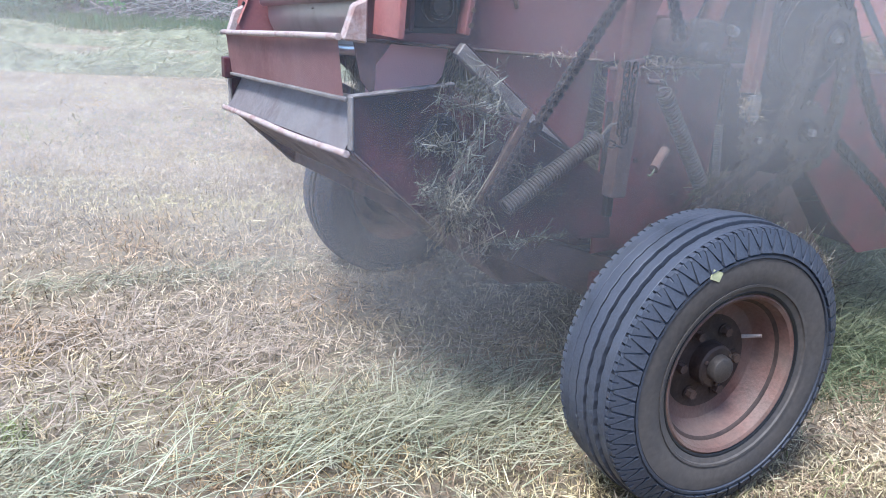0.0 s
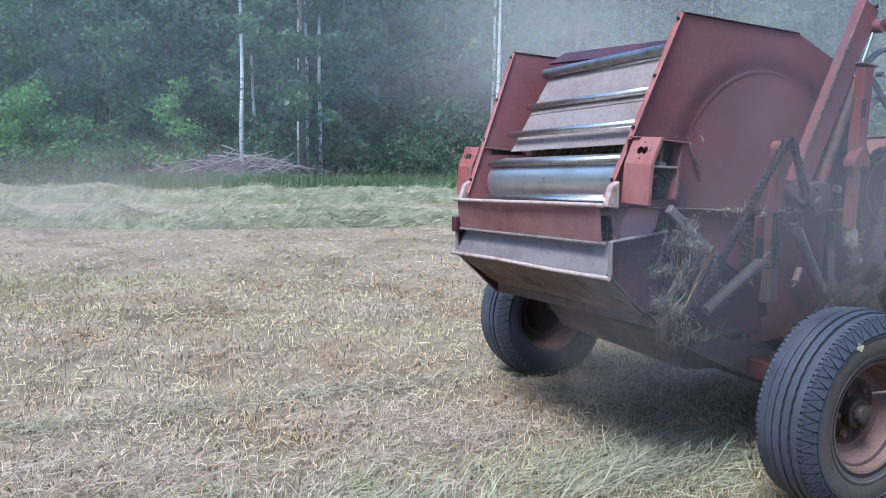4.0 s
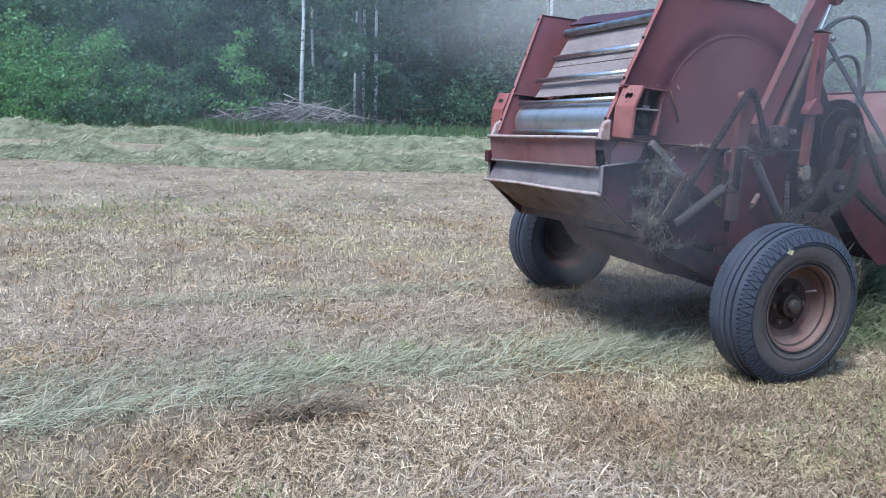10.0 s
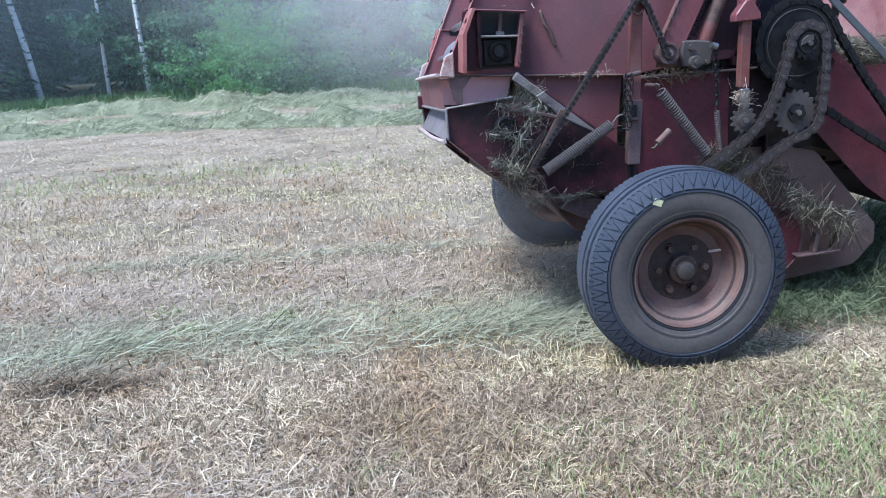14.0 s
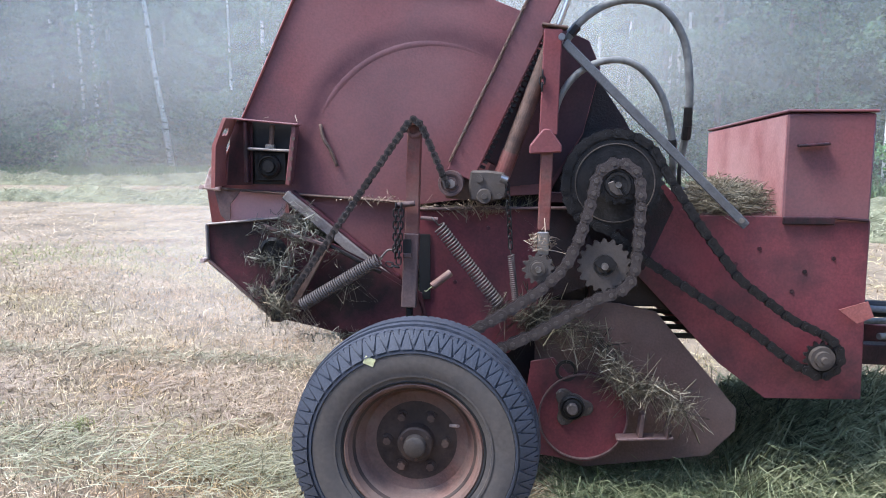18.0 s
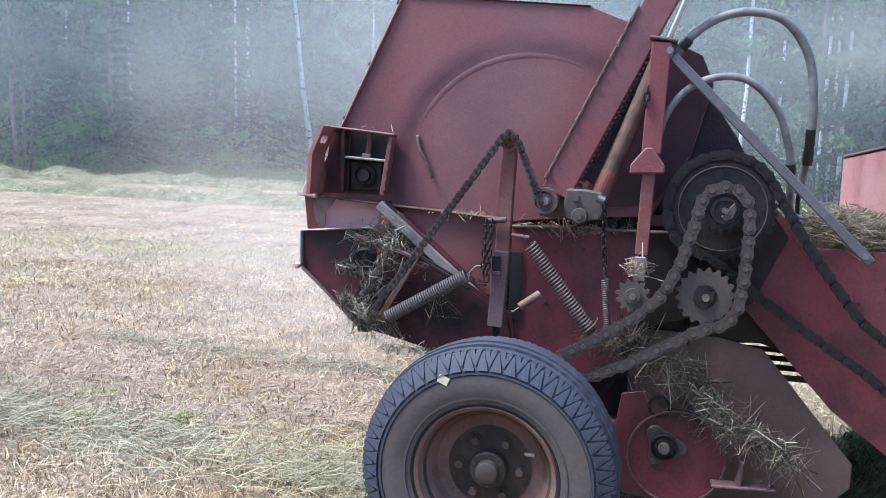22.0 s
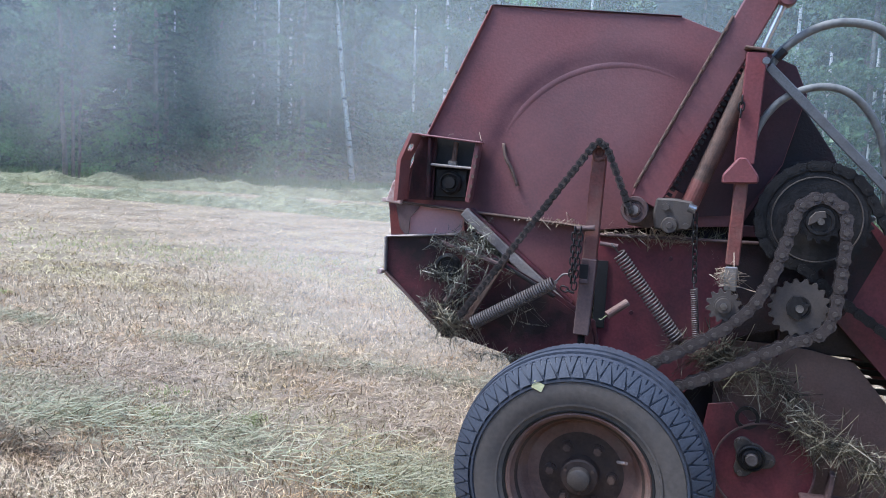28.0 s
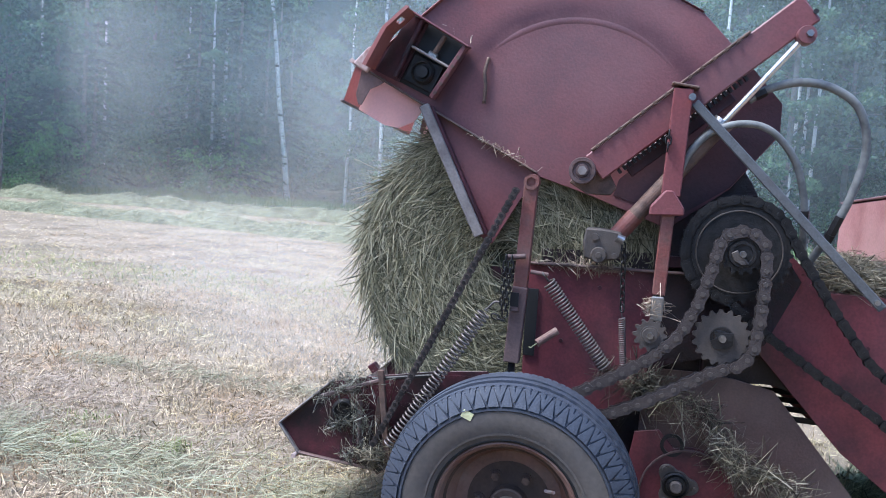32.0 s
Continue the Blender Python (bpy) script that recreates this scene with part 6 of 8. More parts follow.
def strip_hay(name, y, width, x0, x1, n, mat, height, seed, label, swing=0.9, drift=0.0):
    """A thin line of hay left along the machine's track."""
    rng = np.random.default_rng(seed)
    x = rng.uniform(x0, x1, 3 * n)
    keep = np.array([0.5 + 1.1 * noise.noise((v * 1.1, seed * 3.0, 7)) for v in x]) > rng.uniform(0, 1, 3 * n)
    x = x[keep][:n]
    n = len(x)
    cy = y + drift * (x - x1) + 0.12 * np.array([noise.noise((v * 0.9, seed, 0)) for v in x])
    dens = np.array([0.5 + 0.5 * noise.noise((v * 1.7, seed * 2.0, 1)) for v in x])
    yy = cy + rng.normal(0, 0.5, n) * width * (0.6 + 0.6 * dens)
    off = np.abs(yy - cy) / width
    z = GROUND + 0.02 + rng.uniform(0, 1, n) * height * np.clip(1 - off, 0.1, 1) * (0.5 + dens)
    return strewn(name, np.column_stack([x, yy]), z, (0.06, 0.21), mat, 1.0, 0.0017, heading=radians(-4), swing=swing, seed=seed, bend=0.12, label=label, category="hay")


strip_hay("hay_line", 2.55, 0.56, -7.0, 1.8, 10500, HAY, 0.035, 41, "thin line of grey-green hay left on the stubble", drift=-0.02)
strip_hay("hay_line", 4.32, 0.22, -8.0, 1.8, 4200, HAY, 0.03, 42, "thin line of grey-green hay left on the stubble")
strip_hay("hay_litter", 3.4, 0.8, -6.0, 3.2, 12000, BROWN_HAY, 0.03, 43, "brown hay litter between the lines", 1.2)
strip_hay("hay_line", 2.45, 0.42, 0.6, 3.4, 2400, HAY, 0.03, 47, "grey-green hay litter beside the wheel", 1.2)
swath = np.random.default_rng(51)
sx = swath.uniform(-3.2, 2.1, 2600)
sx = sx[np.array([0.62 + 0.8 * noise.noise((v * 1.6, 3.0, 1)) for v in sx]) > swath.uniform(0, 1, 2600)]
sy = np.interp(sx, (-3.2, -1.62, -1.1, -0.5, 0.4, 1.6, 2.1), (2.08, 2.27, 2.40, 2.47, 2.43, 2.44, 2.46)) + swath.normal(0, 1, len(sx)) * (0.09 + 0.05 * np.clip(sx + 1.5, 0, 2))
strewn("hay_line", np.column_stack([sx, sy]), GROUND + 0.03 + 0.03 * swath.uniform(0, 1, len(sx)), (0.12, 0.30), SWATH_HAY, 1.0, 0.0019, heading=radians(8), swing=0.6, bend=0.15, seed=52, label="narrow line of long grey-green hay on the stubble", category="hay")
clump = np.random.default_rng(44)
mounds = np.concatenate([clump.normal((-1.15, 1.95), (0.13, 0.045), (900, 2)), clump.normal((-0.92, 1.95), (0.10, 0.04), (450, 2))])
strewn("brown_clump", mounds[::2], GROUND + 0.02 + 0.055 * clump.uniform(0, 1, len(mounds[::2])), (0.05, 0.16), DARK_LITTER, 0.95, 0.0018, heading=radians(-6), swing=0.9, bend=0.3, seed=46, label="dark brown clump of dry hay on the stubble", category="hay")
strewn("brown_clump", mounds[1::4] * np.array([1.0, 1.02]), GROUND + 0.05 + 0.05 * clump.uniform(0, 1, len(mounds[1::4])), (0.06, 0.18), TANGLE, 0.95, 0.0018, heading=radians(-6), swing=1.0, bend=0.3, seed=53, label="paler dry stalks over the brown clump", category="hay")
strip_hay("brown_clump", 0.75, 0.5, -2.4, 0.6, 1800, BROWN_HAY, 0.025, 45, "thin brown patch of dry hay on the stubble", 1.0)


litter = np.random.default_rng(48)
strewn("brown_litter", np.column_stack([litter.uniform(-2.5, 4.8, 46000), -0.9 + 3.0 * litter.uniform(0, 1, 46000) ** 1.5]), GROUND + litter.uniform(0, 0.032, 46000), (0.03, 0.09), DARK_LITTER, 0.85, 0.0017, seed=49, label="brown broken stalks among the stubble", category="hay")


patchy = np.random.default_rng(90)
spots = np.repeat(np.column_stack([patchy.uniform(0.2, 2.6, 260), patchy.uniform(0.2, 1.6, 260)]), 70, axis=0) + patchy.normal(0, 0.07, (18200, 2))
strewn("brown_litter", spots, GROUND + patchy.uniform(0.01, 0.04, len(spots)), (0.03, 0.09), DARK_LITTER, 0.85, 0.0018, seed=91, label="brown broken stalks in patches among the stubble", category="hay")


def tuft(x, y, n=130, r=0.07, h=(0.04, 0.09), seed=1):
    rng = np.random.default_rng(seed)
    xy = np.column_stack([rng.normal(x, r, n), rng.normal(y, r, n)])
    strewn("grass_tuft", xy, GROUND, h, TUFT, 0.55, 0.0022, seed=seed, label="small yellow-green tuft in the stubble", category="grass")


for i, (x, y) in enumerate(((-0.66, 2.70), (-0.11, 2.88), (-0.8, 3.1), (1.6, 0.35), (2.3, 0.15), (1.3, 1.05), (-3.2, 3.3), (-1.4, 1.2), (0.35, 0.9), (-4.2, 5.2))):
    tuft(x, y, 110 if i < 2 else 70, 0.05 if i < 2 else 0.07, seed=60 + i)
# greener ground by the walk and a green streak further out
strewn("green_grass", np.random.default_rng(71).normal((2.7, 0.55), (0.8, 0.38), (9000, 2)), GROUND, (0.05, 0.12), TUFT, 0.5, 0.0022, seed=72, label="short green grass coming through the stubble", category="grass")
strewn("green_grass", np.random.default_rng(73).normal((-3.0, 9.0), (2.8, 0.6), (2500, 2)), GROUND, (0.05, 0.11), TUFT, 0.5, 0.004, seed=74, label="faint green streak in the stubble", category="grass")


def bank(name, line, width, height, n, mat, felt, label, seed, stalk=(0.12, 0.36), thick=0.005):
    """A heaped line of hay: a rounded matted core under loose stalks."""
    rng = np.random.default_rng(seed)
    pts = curve_through([(x, y, 0) for x, y in line], 40)
    bm = bmesh.new()
    rings = []
    prof = [-1.0, -0.85, -0.7, -0.5, -0.3, -0.1, 0.1, 0.3, 0.5, 0.7, 0.85, 1.0]
    for i, p in enumerate(pts):
        d = (pts[min(i + 1, len(pts) - 1)] - pts[max(i - 1, 0)]).normalized()
        side = Vector((-d.y, d.x, 0))
        row = []
        for u in prof:
            h = height * max(0.0, 1 - u * u) * (0.70 + 1.0 * noise.noise((p.x * 0.75, p.y * 0.75, u * 1.1 + seed))) + 0.42 * height * noise.noise((p.x * 1.3, p.y * 1.3, u * 3)) + 0.22 * height * noise.noise((p.x * 3.5, p.y * 3.5, u * 6))
            w = width * (1 + 0.25 * noise.noise((p.x * 0.5, p.y * 0.5, seed)))
            q = p + side * u * w
            row.append(bm.verts.new((q.x, q.y, GROUND + float(dip(q.x, q.y)) + (h if abs(u) < 1 else -0.02))))
        rings.append(row)
    for a, b in zip(rings, rings[1:]):
        for k in range(len(prof) - 1):
            bm.faces.new((a[k], a[k + 1], b[k + 1], b[k]))
    co = np.array([[v.co[:] for v in row] for row in rings])
    top = thing(name, label, "windrow", kind="stuff")
    part("core", bm, felt, top, smooth=True)
    i = rng.integers(0, len(pts) - 1, n)
    k = rng.integers(0, len(prof) - 1, n)
    fu, fv = rng.uniform(0, 1, n)[:, None], rng.uniform(0, 1, n)[:, None]
    root = co[i, k] * (1 - fu) * (1 - fv) + co[i + 1, k] * fu * (1 - fv) + co[i, k + 1] * (1 - fu) * fv + co[i + 1, k + 1] * fu * fv
    along = co[i + 1, k] - co[i, k]
    ang = np.arctan2(along[:, 1], along[:, 0]) + rng.normal(0, 0.9, n)
    ln = rng.uniform(*stalk, n)
    d = np.stack([np.cos(ang), np.sin(ang), rng.normal(0.02, 0.22, n)], 1) * ln[:, None]
    root[:, 2] += 0.01
    strips("stalks", root, d, np.tile([0.0, 0.0, 1.0], (n, 1)), rng.uniform(0.6, 1.4, n) * thick, mat, 0.35, "stuff", top)


def field_line(*pts):
    return [turned(x, y) for x, y in pts]


bank("windrow", field_line((-30, 2.5), (-23, 7.6), (-17, 11.2), (-11, 13.2), (-6, 13.4), (-1, 14.2), (7, 15.2), (24, 16.5)), 0.66, 0.30, 24000, WINDROW_HAY, FELT_PALE, "long windrow of raked grey-green hay", 81)
bank("windrow", field_line((-36, 3.5), (-28, 10.5), (-21, 15.6), (-14, 18.1), (-8, 18.1), (-2, 18.9), (8, 19.8), (24, 20.8)), 0.75, 0.35, 19000, WINDROW_HAY, FELT_PALE, "long windrow of raked grey-green hay", 82)
# the matted core is coloured dark, as shaded hay
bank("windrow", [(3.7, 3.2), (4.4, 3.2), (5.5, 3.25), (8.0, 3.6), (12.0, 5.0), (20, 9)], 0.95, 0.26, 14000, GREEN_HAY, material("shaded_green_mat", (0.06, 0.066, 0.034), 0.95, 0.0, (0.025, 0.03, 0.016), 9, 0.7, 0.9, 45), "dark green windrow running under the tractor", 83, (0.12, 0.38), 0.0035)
strewn("green_litter", np.random.default_rng(84).normal((4.2, 2.4), (0.5, 0.22), (7000, 2)), GROUND + 0.02, (0.08, 0.22), GREEN_HAY, 0.9, 0.002, seed=85, label="green hay at the pick-up's edge", category="hay")
GREEN_SWATH = stalks("freshly_raked_green_hay", [(0.19, 0.205, 0.105), (0.34, 0.355, 0.20), (0.07, 0.082, 0.04), (0.46, 0.46, 0.28), (0.03, 0.036, 0.018), (0.27, 0.285, 0.155)], through_light=0.25)
heap = np.random.default_rng(88)
hx, hy = 3.38 + 2.6 * heap.uniform(0, 1, 9000) ** 1.3, 2.25 + 1.3 * heap.uniform(0, 1, 9000)
rise = 0.26 * np.clip(1 - ((hy - 3.2) / 0.95) ** 2, 0, 1) * np.clip((hx - 3.2) / 0.7, 0, 1)
strewn("green_litter", np.column_stack([hx, hy]), GROUND + 0.015 + rise * heap.uniform(0.75, 1.15, 9000), (0.14, 0.38), GREEN_SWATH, 0.93, 0.0032, heading=radians(-12), swing=0.8, bend=0.5, seed=89, label="long fresh green hay heaped before the pick-up", category="hay")
spill = np.random.default_rng(86)
n_spill = 10000
mid_y = 2.38 + 0.06 * np.sin(np.linspace(0, 40, n_spill))
strewn("green_litter", np.column_stack([spill.uniform(2.55, 5.2, n_spill), spill.normal(mid_y, 0.20)]), GROUND + 0.01 + 0.07 * spill.uniform(0, 1, n_spill) ** 2, (0.08, 0.28), GREEN_HAY, 0.93, 0.002, seed=87, bend=0.4, label="loose dark green hay spilled beside the pick-up", category="hay")

# ---- the wood beyond the field ----
EDGE = [(-44, -8), (-37, 4), (-32, 11), (-28, 16), (-23, 20.5), (-16, 23.5), (-8, 23.5), (0, 23.5), (10, 24), (25, 25), (45, 26)]


def edge_at(u, back=0.0):
    """A place along the wood's edge, u from 0 to 1, so far behind it."""
    t = u * (len(EDGE) - 1)
    i = min(int(t), len(EDGE) - 2)
    f = t - i
    x = EDGE[i][0] * (1 - f) + EDGE[i + 1][0] * f
    y = EDGE[i][1] * (1 - f) + EDGE[i + 1][1] * f
    dx, dy = EDGE[i + 1][0] - EDGE[i][0], EDGE[i + 1][1] - EDGE[i][1]
    ln = math.hypot(dx, dy)
    return turned(x - dy / ln * back, y + dx / ln * back)


def leaf_cloud(name, centres, radii, n, size, mat, parent, seed, flat=0.6):
    rng = np.random.default_rng(seed)
    centres, radii = np.array(centres, float), np.array(radii, float)
    k = rng.choice(len(centres), n, p=radii ** 2 / (radii ** 2).sum())
    v = rng.normal(0, 1, (n, 3))
    v /= np.linalg.norm(v, axis=1, keepdims=True)
    v[:, 2] *= flat
    root = centres[k] + v * radii[k][:, None] * rng.uniform(0.35, 1.05, n)[:, None]
    d = v * 0.6 + rng.normal(0, 0.5, (n, 3))
    d[:, 2] -= 0.25
    d /= np.linalg.norm(d, axis=1, keepdims=True)
    d *= rng.uniform(0.7, 1.3, n)[:, None] * size
    up = rng.normal(0, 1, (n, 3))
    return strips(name, root, d, up, rng.uniform(0.35, 0.55, n) * size, mat, 0.2, "stuff", parent)


def make_tree(name, label, height, trunk_r, bark, leaf_mat, start, spread, limbs, leaves, leaf_size, seed, lean=0.0, stems=1):
    rnd = random.Random(seed)
    tree = thing(name, label, "tree", group="trees of the wood's edge")
    centres, radii = [], []
    trunk_bm, limb_bm = bmesh.new(), bmesh.new()
    for s in range(stems):
        a = rnd.uniform(0, 6.28)
        out = 0.25 * s
        top = Vector((lean * height + math.cos(a) * out * 2.2, math.sin(a) * out * 2.2, height * (1 - 0.12 * s)))
        foot = Vector((math.cos(a) * out, math.sin(a) * out, -0.1))
        line = [foot.lerp(top, k / 7) + Vector((noise.noise((k * 0.7, seed, s)), noise.noise((k * 0.7, seed + 9, s)), 0)) * 0.09 * min(k, 5) / 2 for k in range(8)]
        sweep(line, lambda t: trunk_r * (1 - 0.8 * t) / (1 + 0.5 * s), 9, trunk_bm)
        for i in range(limbs):
            t = start + (0.97 - start) * (i + rnd.random()) / limbs
            p = line[0].lerp(line[-1], t)
            k = min(6, int(t * 7))
            p = line[k].lerp(line[k + 1], t * 7 - k)
            ang = rnd.uniform(0, 6.28)
            reach = spread * (1.15 - t) * rnd.uniform(0.6, 1.25) + 0.3
            q = p + Vector((math.cos(ang) * reach, math.sin(ang) * reach, reach * rnd.uniform(0.1, 0.6)))
            mid = p.lerp(q, 0.5) + Vector((0, 0, reach * 0.12))
            sweep([p, mid, q], lambda f: max(0.006, trunk_r * 0.22 * (1 - 0.8 * f)), 5, limb_bm)
            for f in (0.45, 0.75, 1.0):
                centres.append(p.lerp(q, f) + Vector((rnd.uniform(-0.2, 0.2), rnd.uniform(-0.2, 0.2), rnd.uniform(-0.25, 0.1))))
                radii.append(rnd.uniform(0.25, 0.6) * (0.55 + spread / 4))
    part("trunk", trunk_bm, bark, tree, smooth=True)
    part("limb", limb_bm, bark if bark is not BARK else GREY_BARK, tree, smooth=True)
    leaf_cloud("crown", centres, radii, leaves, leaf_size, leaf_mat, tree, seed)
    return tree


def make_spruce(height, seed):
    rnd = random.Random(seed)
    tree = thing("spruce_tree", "dark green spruce in the shade of the wood", "tree", group="trees of the wood's edge")
    part("trunk", sweep([(0, 0, -0.1), (0, 0, height * 0.5), (0, 0, height)], lambda t: 0.14 * (1 - 0.9 * t), 8), GREY_BARK, tree)
    rng = np.random.default_rng(seed)
    roots, dirs = [], []
    z = 0.9
    while z < height - 0.3:
        reach = 1.9 * (1 - z / height) ** 0.8 + 0.15
        for k in range(9):
            a = rng.uniform(0, 6.28)
            ln = reach * rng.uniform(0.7, 1.1)
            m = int(14 * ln) + 5
            f = rng.uniform(0.1, 1, m)
            base = np.stack([np.cos(a) * ln * f, np.sin(a) * ln * f, z - 0.30 * ln * f ** 1.5 + 0.05 * f], 1)
            sd = np.array([-np.sin(a), np.cos(a), 0])
            w = rng.normal(0, 1, (m, 1))
            dr = sd * w * 0.6 + np.array([np.cos(a), np.sin(a), -0.55]) * rng.uniform(0.3, 1.0, (m, 1))
            roots.append(base)
            dirs.append(dr * 0.22)
        z += 0.34
    roots, dirs = np.concatenate(roots), np.concatenate(dirs)
    n = len(roots)
    strips("crown", roots, dirs, rng.normal(0, 1, (n, 3)), rng.uniform(0.03, 0.06, n), NEEDLE, 0.1, "stuff", tree)
    return tree


protos = [
    make_tree("birch_tree", "tall birch with white dark-flecked bark at the wood's edge", 15, 0.13, BARK, LEAF, 0.36, 1.7, 18, 3600, 0.13, 101, -0.13),
    make_tree("birch_tree", "tall birch with white dark-flecked bark at the wood's edge", 14, 0.10, BARK, LEAF, 0.35, 1.5, 16, 3200, 0.13, 102, -0.02),
    make_tree("birch_tree", "slender birch with pale bark inside the wood", 13, 0.075, BARK, LEAF, 0.22, 1.4, 16, 3200, 0.13, 103, 0.015),
    make_tree("aspen_tree", "grey-stemmed aspen inside the wood", 14, 0.12, GREY_BARK, LEAF, 0.10, 1.9, 24, 6500, 0.14, 104),
    make_tree("alder_tree", "many-stemmed leafy alder at the wood's edge", 6.5, 0.06, GREY_BARK, LEAF, 0.15, 1.6, 10, 5600, 0.12, 105, 0.03, 3),
    make_spruce(11, 106),
    make_spruce(8, 107),
    make_tree("young_aspen_tree", "young light-green aspen at the wood's edge", 9, 0.07, GREY_BARK, BRIGHT_LEAF, 0.16, 1.7, 18, 5200, 0.12, 108, 0.0, 2),
]
protos.append(make_tree("rowan_tree", "three-stemmed pale tree with bare leaning lower stems", 10, 0.10, GREY_BARK, LEAF, 0.38, 1.7, 14, 4200, 0.13, 109, -0.03, 3))
shrubs = [
    make_tree("shrub", "leafy green shrub at the field's edge", 3.0, 0.03, GREY_BARK, BRIGHT_LEAF, 0.05, 1.3, 9, 4600, 0.08, 111, 0, 4),
    make_tree("shrub", "leafy green shrub at the field's edge", 1.5, 0.02, GREY_BARK, LEAF, 0.05, 0.9, 7, 1800, 0.09, 112, 0, 4),
    make_tree("sapling", "young birch sapling at the field's edge", 3.2, 0.02, GREY_BARK, BRIGHT_LEAF, 0.15, 0.7, 12, 900, 0.09, 113),
]
for s in shrubs:
    tagged(s, category="shrub", group="shrubs of the wood's edge")


def plant(proto, x, y, size, turn, used=set()):
    m = pose(x, y, GROUND - 0.05, 0, 0, turn)
    if proto.name not in used:
        used.add(proto.name)
        proto.matrix_basis = m
        return proto
    return copy_thing(proto, m)


def to_field(x, y):
    a = radians(-TURN)
    return x * math.cos(a) - y * math.sin(a), x * math.sin(a) + y * math.cos(a)


# clearings: single birches and the brush pile stand free before the other trees
FREE = [((2.6, 0.0), (-24.4, 21.8), 2.0), ((2.6, 0.0), (-20.9, 23.6), 1.6), ((-1.1, -2.3), (-7.75, 24.9), 2.5), ((-1.1, -2.3), (-5.5, 25.4), 2.0), ((2.6, 0.0), (-22.5, 23.2), 1.0), ((2.6, 0.0), (-28.4, 11.6), 1.1)]


def is_free(x, y):
    fx, fy = to_field(x, y)
    for (vx, vy), (lx, ly), wide in FREE:
        a = math.atan2(ly - vy, lx - vx) - math.atan2(fy - vy, fx - vx)
        near, far = math.hypot(fx - vx, fy - vy), math.hypot(lx - vx, ly - vy)
        if near < far + 0.8 and abs(near * math.sin(a)) < wide:
            return False
    return True


rnd = random.Random(7)
for i in range(190):
    u = (i + rnd.random()) / 190
    back = rnd.choice((0.5, 1.5, 3, 5, 7, 9, 12, 15)) + rnd.uniform(-0.7, 0.7)
    x, y = edge_at(u, back)
    k = rnd.choices(range(7), (0.2, 0.2, 1.3, 5, 5 if back < 5 else 1.5, 3, 3))[0]
    turn = rnd.uniform(0, 360)
    fx, fy = to_field(x, y)
    if -12.5 < fx < 3 and (back < 2.2 or (k in (4, 6) and back < 6)):
        continue
    if is_free(x, y):
        plant(protos[k], x, y, 1, turn)
for i in range(70):
    u = (i + rnd.random()) / 70
    x, y = edge_at(u, rnd.uniform(-0.6, 2.5))
    k, turn = rnd.choices(range(3), (3, 5, 2))[0], rnd.uniform(0, 360)
    if is_free(x, y) and not -12 < to_field(x, y)[0] < 1:
        plant(shrubs[k], x, y, 1, turn)
# landmarks: single birches, the leafy corner, the brush pile
for fx, fy, k in ((-24.4, 21.8, 0), (-20.9, 23.6, 1), (-22.5, 23.2, 2), (-26.8, 20.2, 1), (-30.2, 16.8, 2), (-28.2, 19.2, 2), (-31.8, 15.0, 2), (-7.75, 24.9, 2), (0.4, 26.6, 2), (-32.8, 13.2, 4), (-32.4, 13.0, 7), (-35.0, 9.4, 7), (-17.6, 24.0, 7), (-37.5, 5.5, 7), (-31.5, 16.5, 4), (-29.0, 18.0, 4), (-19.0, 24.6, 4), (-21.6, 24.2, 3), (-12.5, 25.5, 4), (-28.4, 11.6, 8), (-6.6, 28.5, 2), (-5.7, 27.8, 2), (0.3, 28.1, 2)):
    plant(protos[k], *turned(fx, fy), 1, 0 if k == 0 else fx * 50)
for fx, fy, k in ((-15.2, 22.6, 0), (-14.3, 22.4, 1), (-13.5, 22.2, 0), (-16.4, 22.8, 0), (-12.7, 22.6, 1), (-17.3, 22.7, 1), (-9.3, 23.3, 2), (-14.6, 23.6, 0), (-16.0, 24.0, 0), (-11.9, 23.2, 1), (-29.6, 15.0, 1), (-30.4, 14.2, 0), (-31.6, 12.2, 0), (-32.4, 11.0, 0), (-33.2, 9.6, 1), (-31.0, 13.2, 1), (-34.6, 7.6, 0)):
    plant(shrubs[k], *turned(fx, fy), 1, fx * 77)
pile = thing("brush_pile", "heap of bleached cut branches at the wood's edge", "brush pile", (*turned(-7.8, 24.2), GROUND))
for i in range(90):
    f = rnd.gauss(0.2, 1.15)
    d = rnd.gauss(0, 0.4)
    z = rnd.uniform(0.05, 1.0) * max(0.25, 1 - abs(f) / 4)
    ang = radians(TURN) + rnd.gauss(0, 0.75)
    ln = rnd.choice((0.25, 0.4, 0.55, 1.0))
    c = Vector((f * math.cos(radians(TURN)) - d * math.sin(radians(TURN)), f * math.sin(radians(TURN)) + d * math.cos(radians(TURN)), z))
    v = Vector((math.cos(ang), math.sin(ang), rnd.gauss(0, 0.3))) * ln
    part("branch", sweep([c - v, c + Vector((0, 0, rnd.uniform(-0.05, 0.1))), c + v], lambda t: 0.02 * (1 - 0.6 * t), 5), DEAD_WOOD, pile)
brush = np.random.default_rng(98)
n_brush = 2600
along, deep = brush.normal(-0.9, 1.7, n_brush), brush.normal(0.5, 0.5, n_brush)
fx, fy = along * math.cos(radians(TURN)) - deep * math.sin(radians(TURN)), along * math.sin(radians(TURN)) + deep * math.cos(radians(TURN))
way = np.stack([brush.normal(0, 0.6, n_brush), brush.normal(0, 0.4, n_brush), brush.normal(0.25, 0.4, n_brush)], 1) * brush.uniform(0.15, 0.7, n_brush)[:, None]
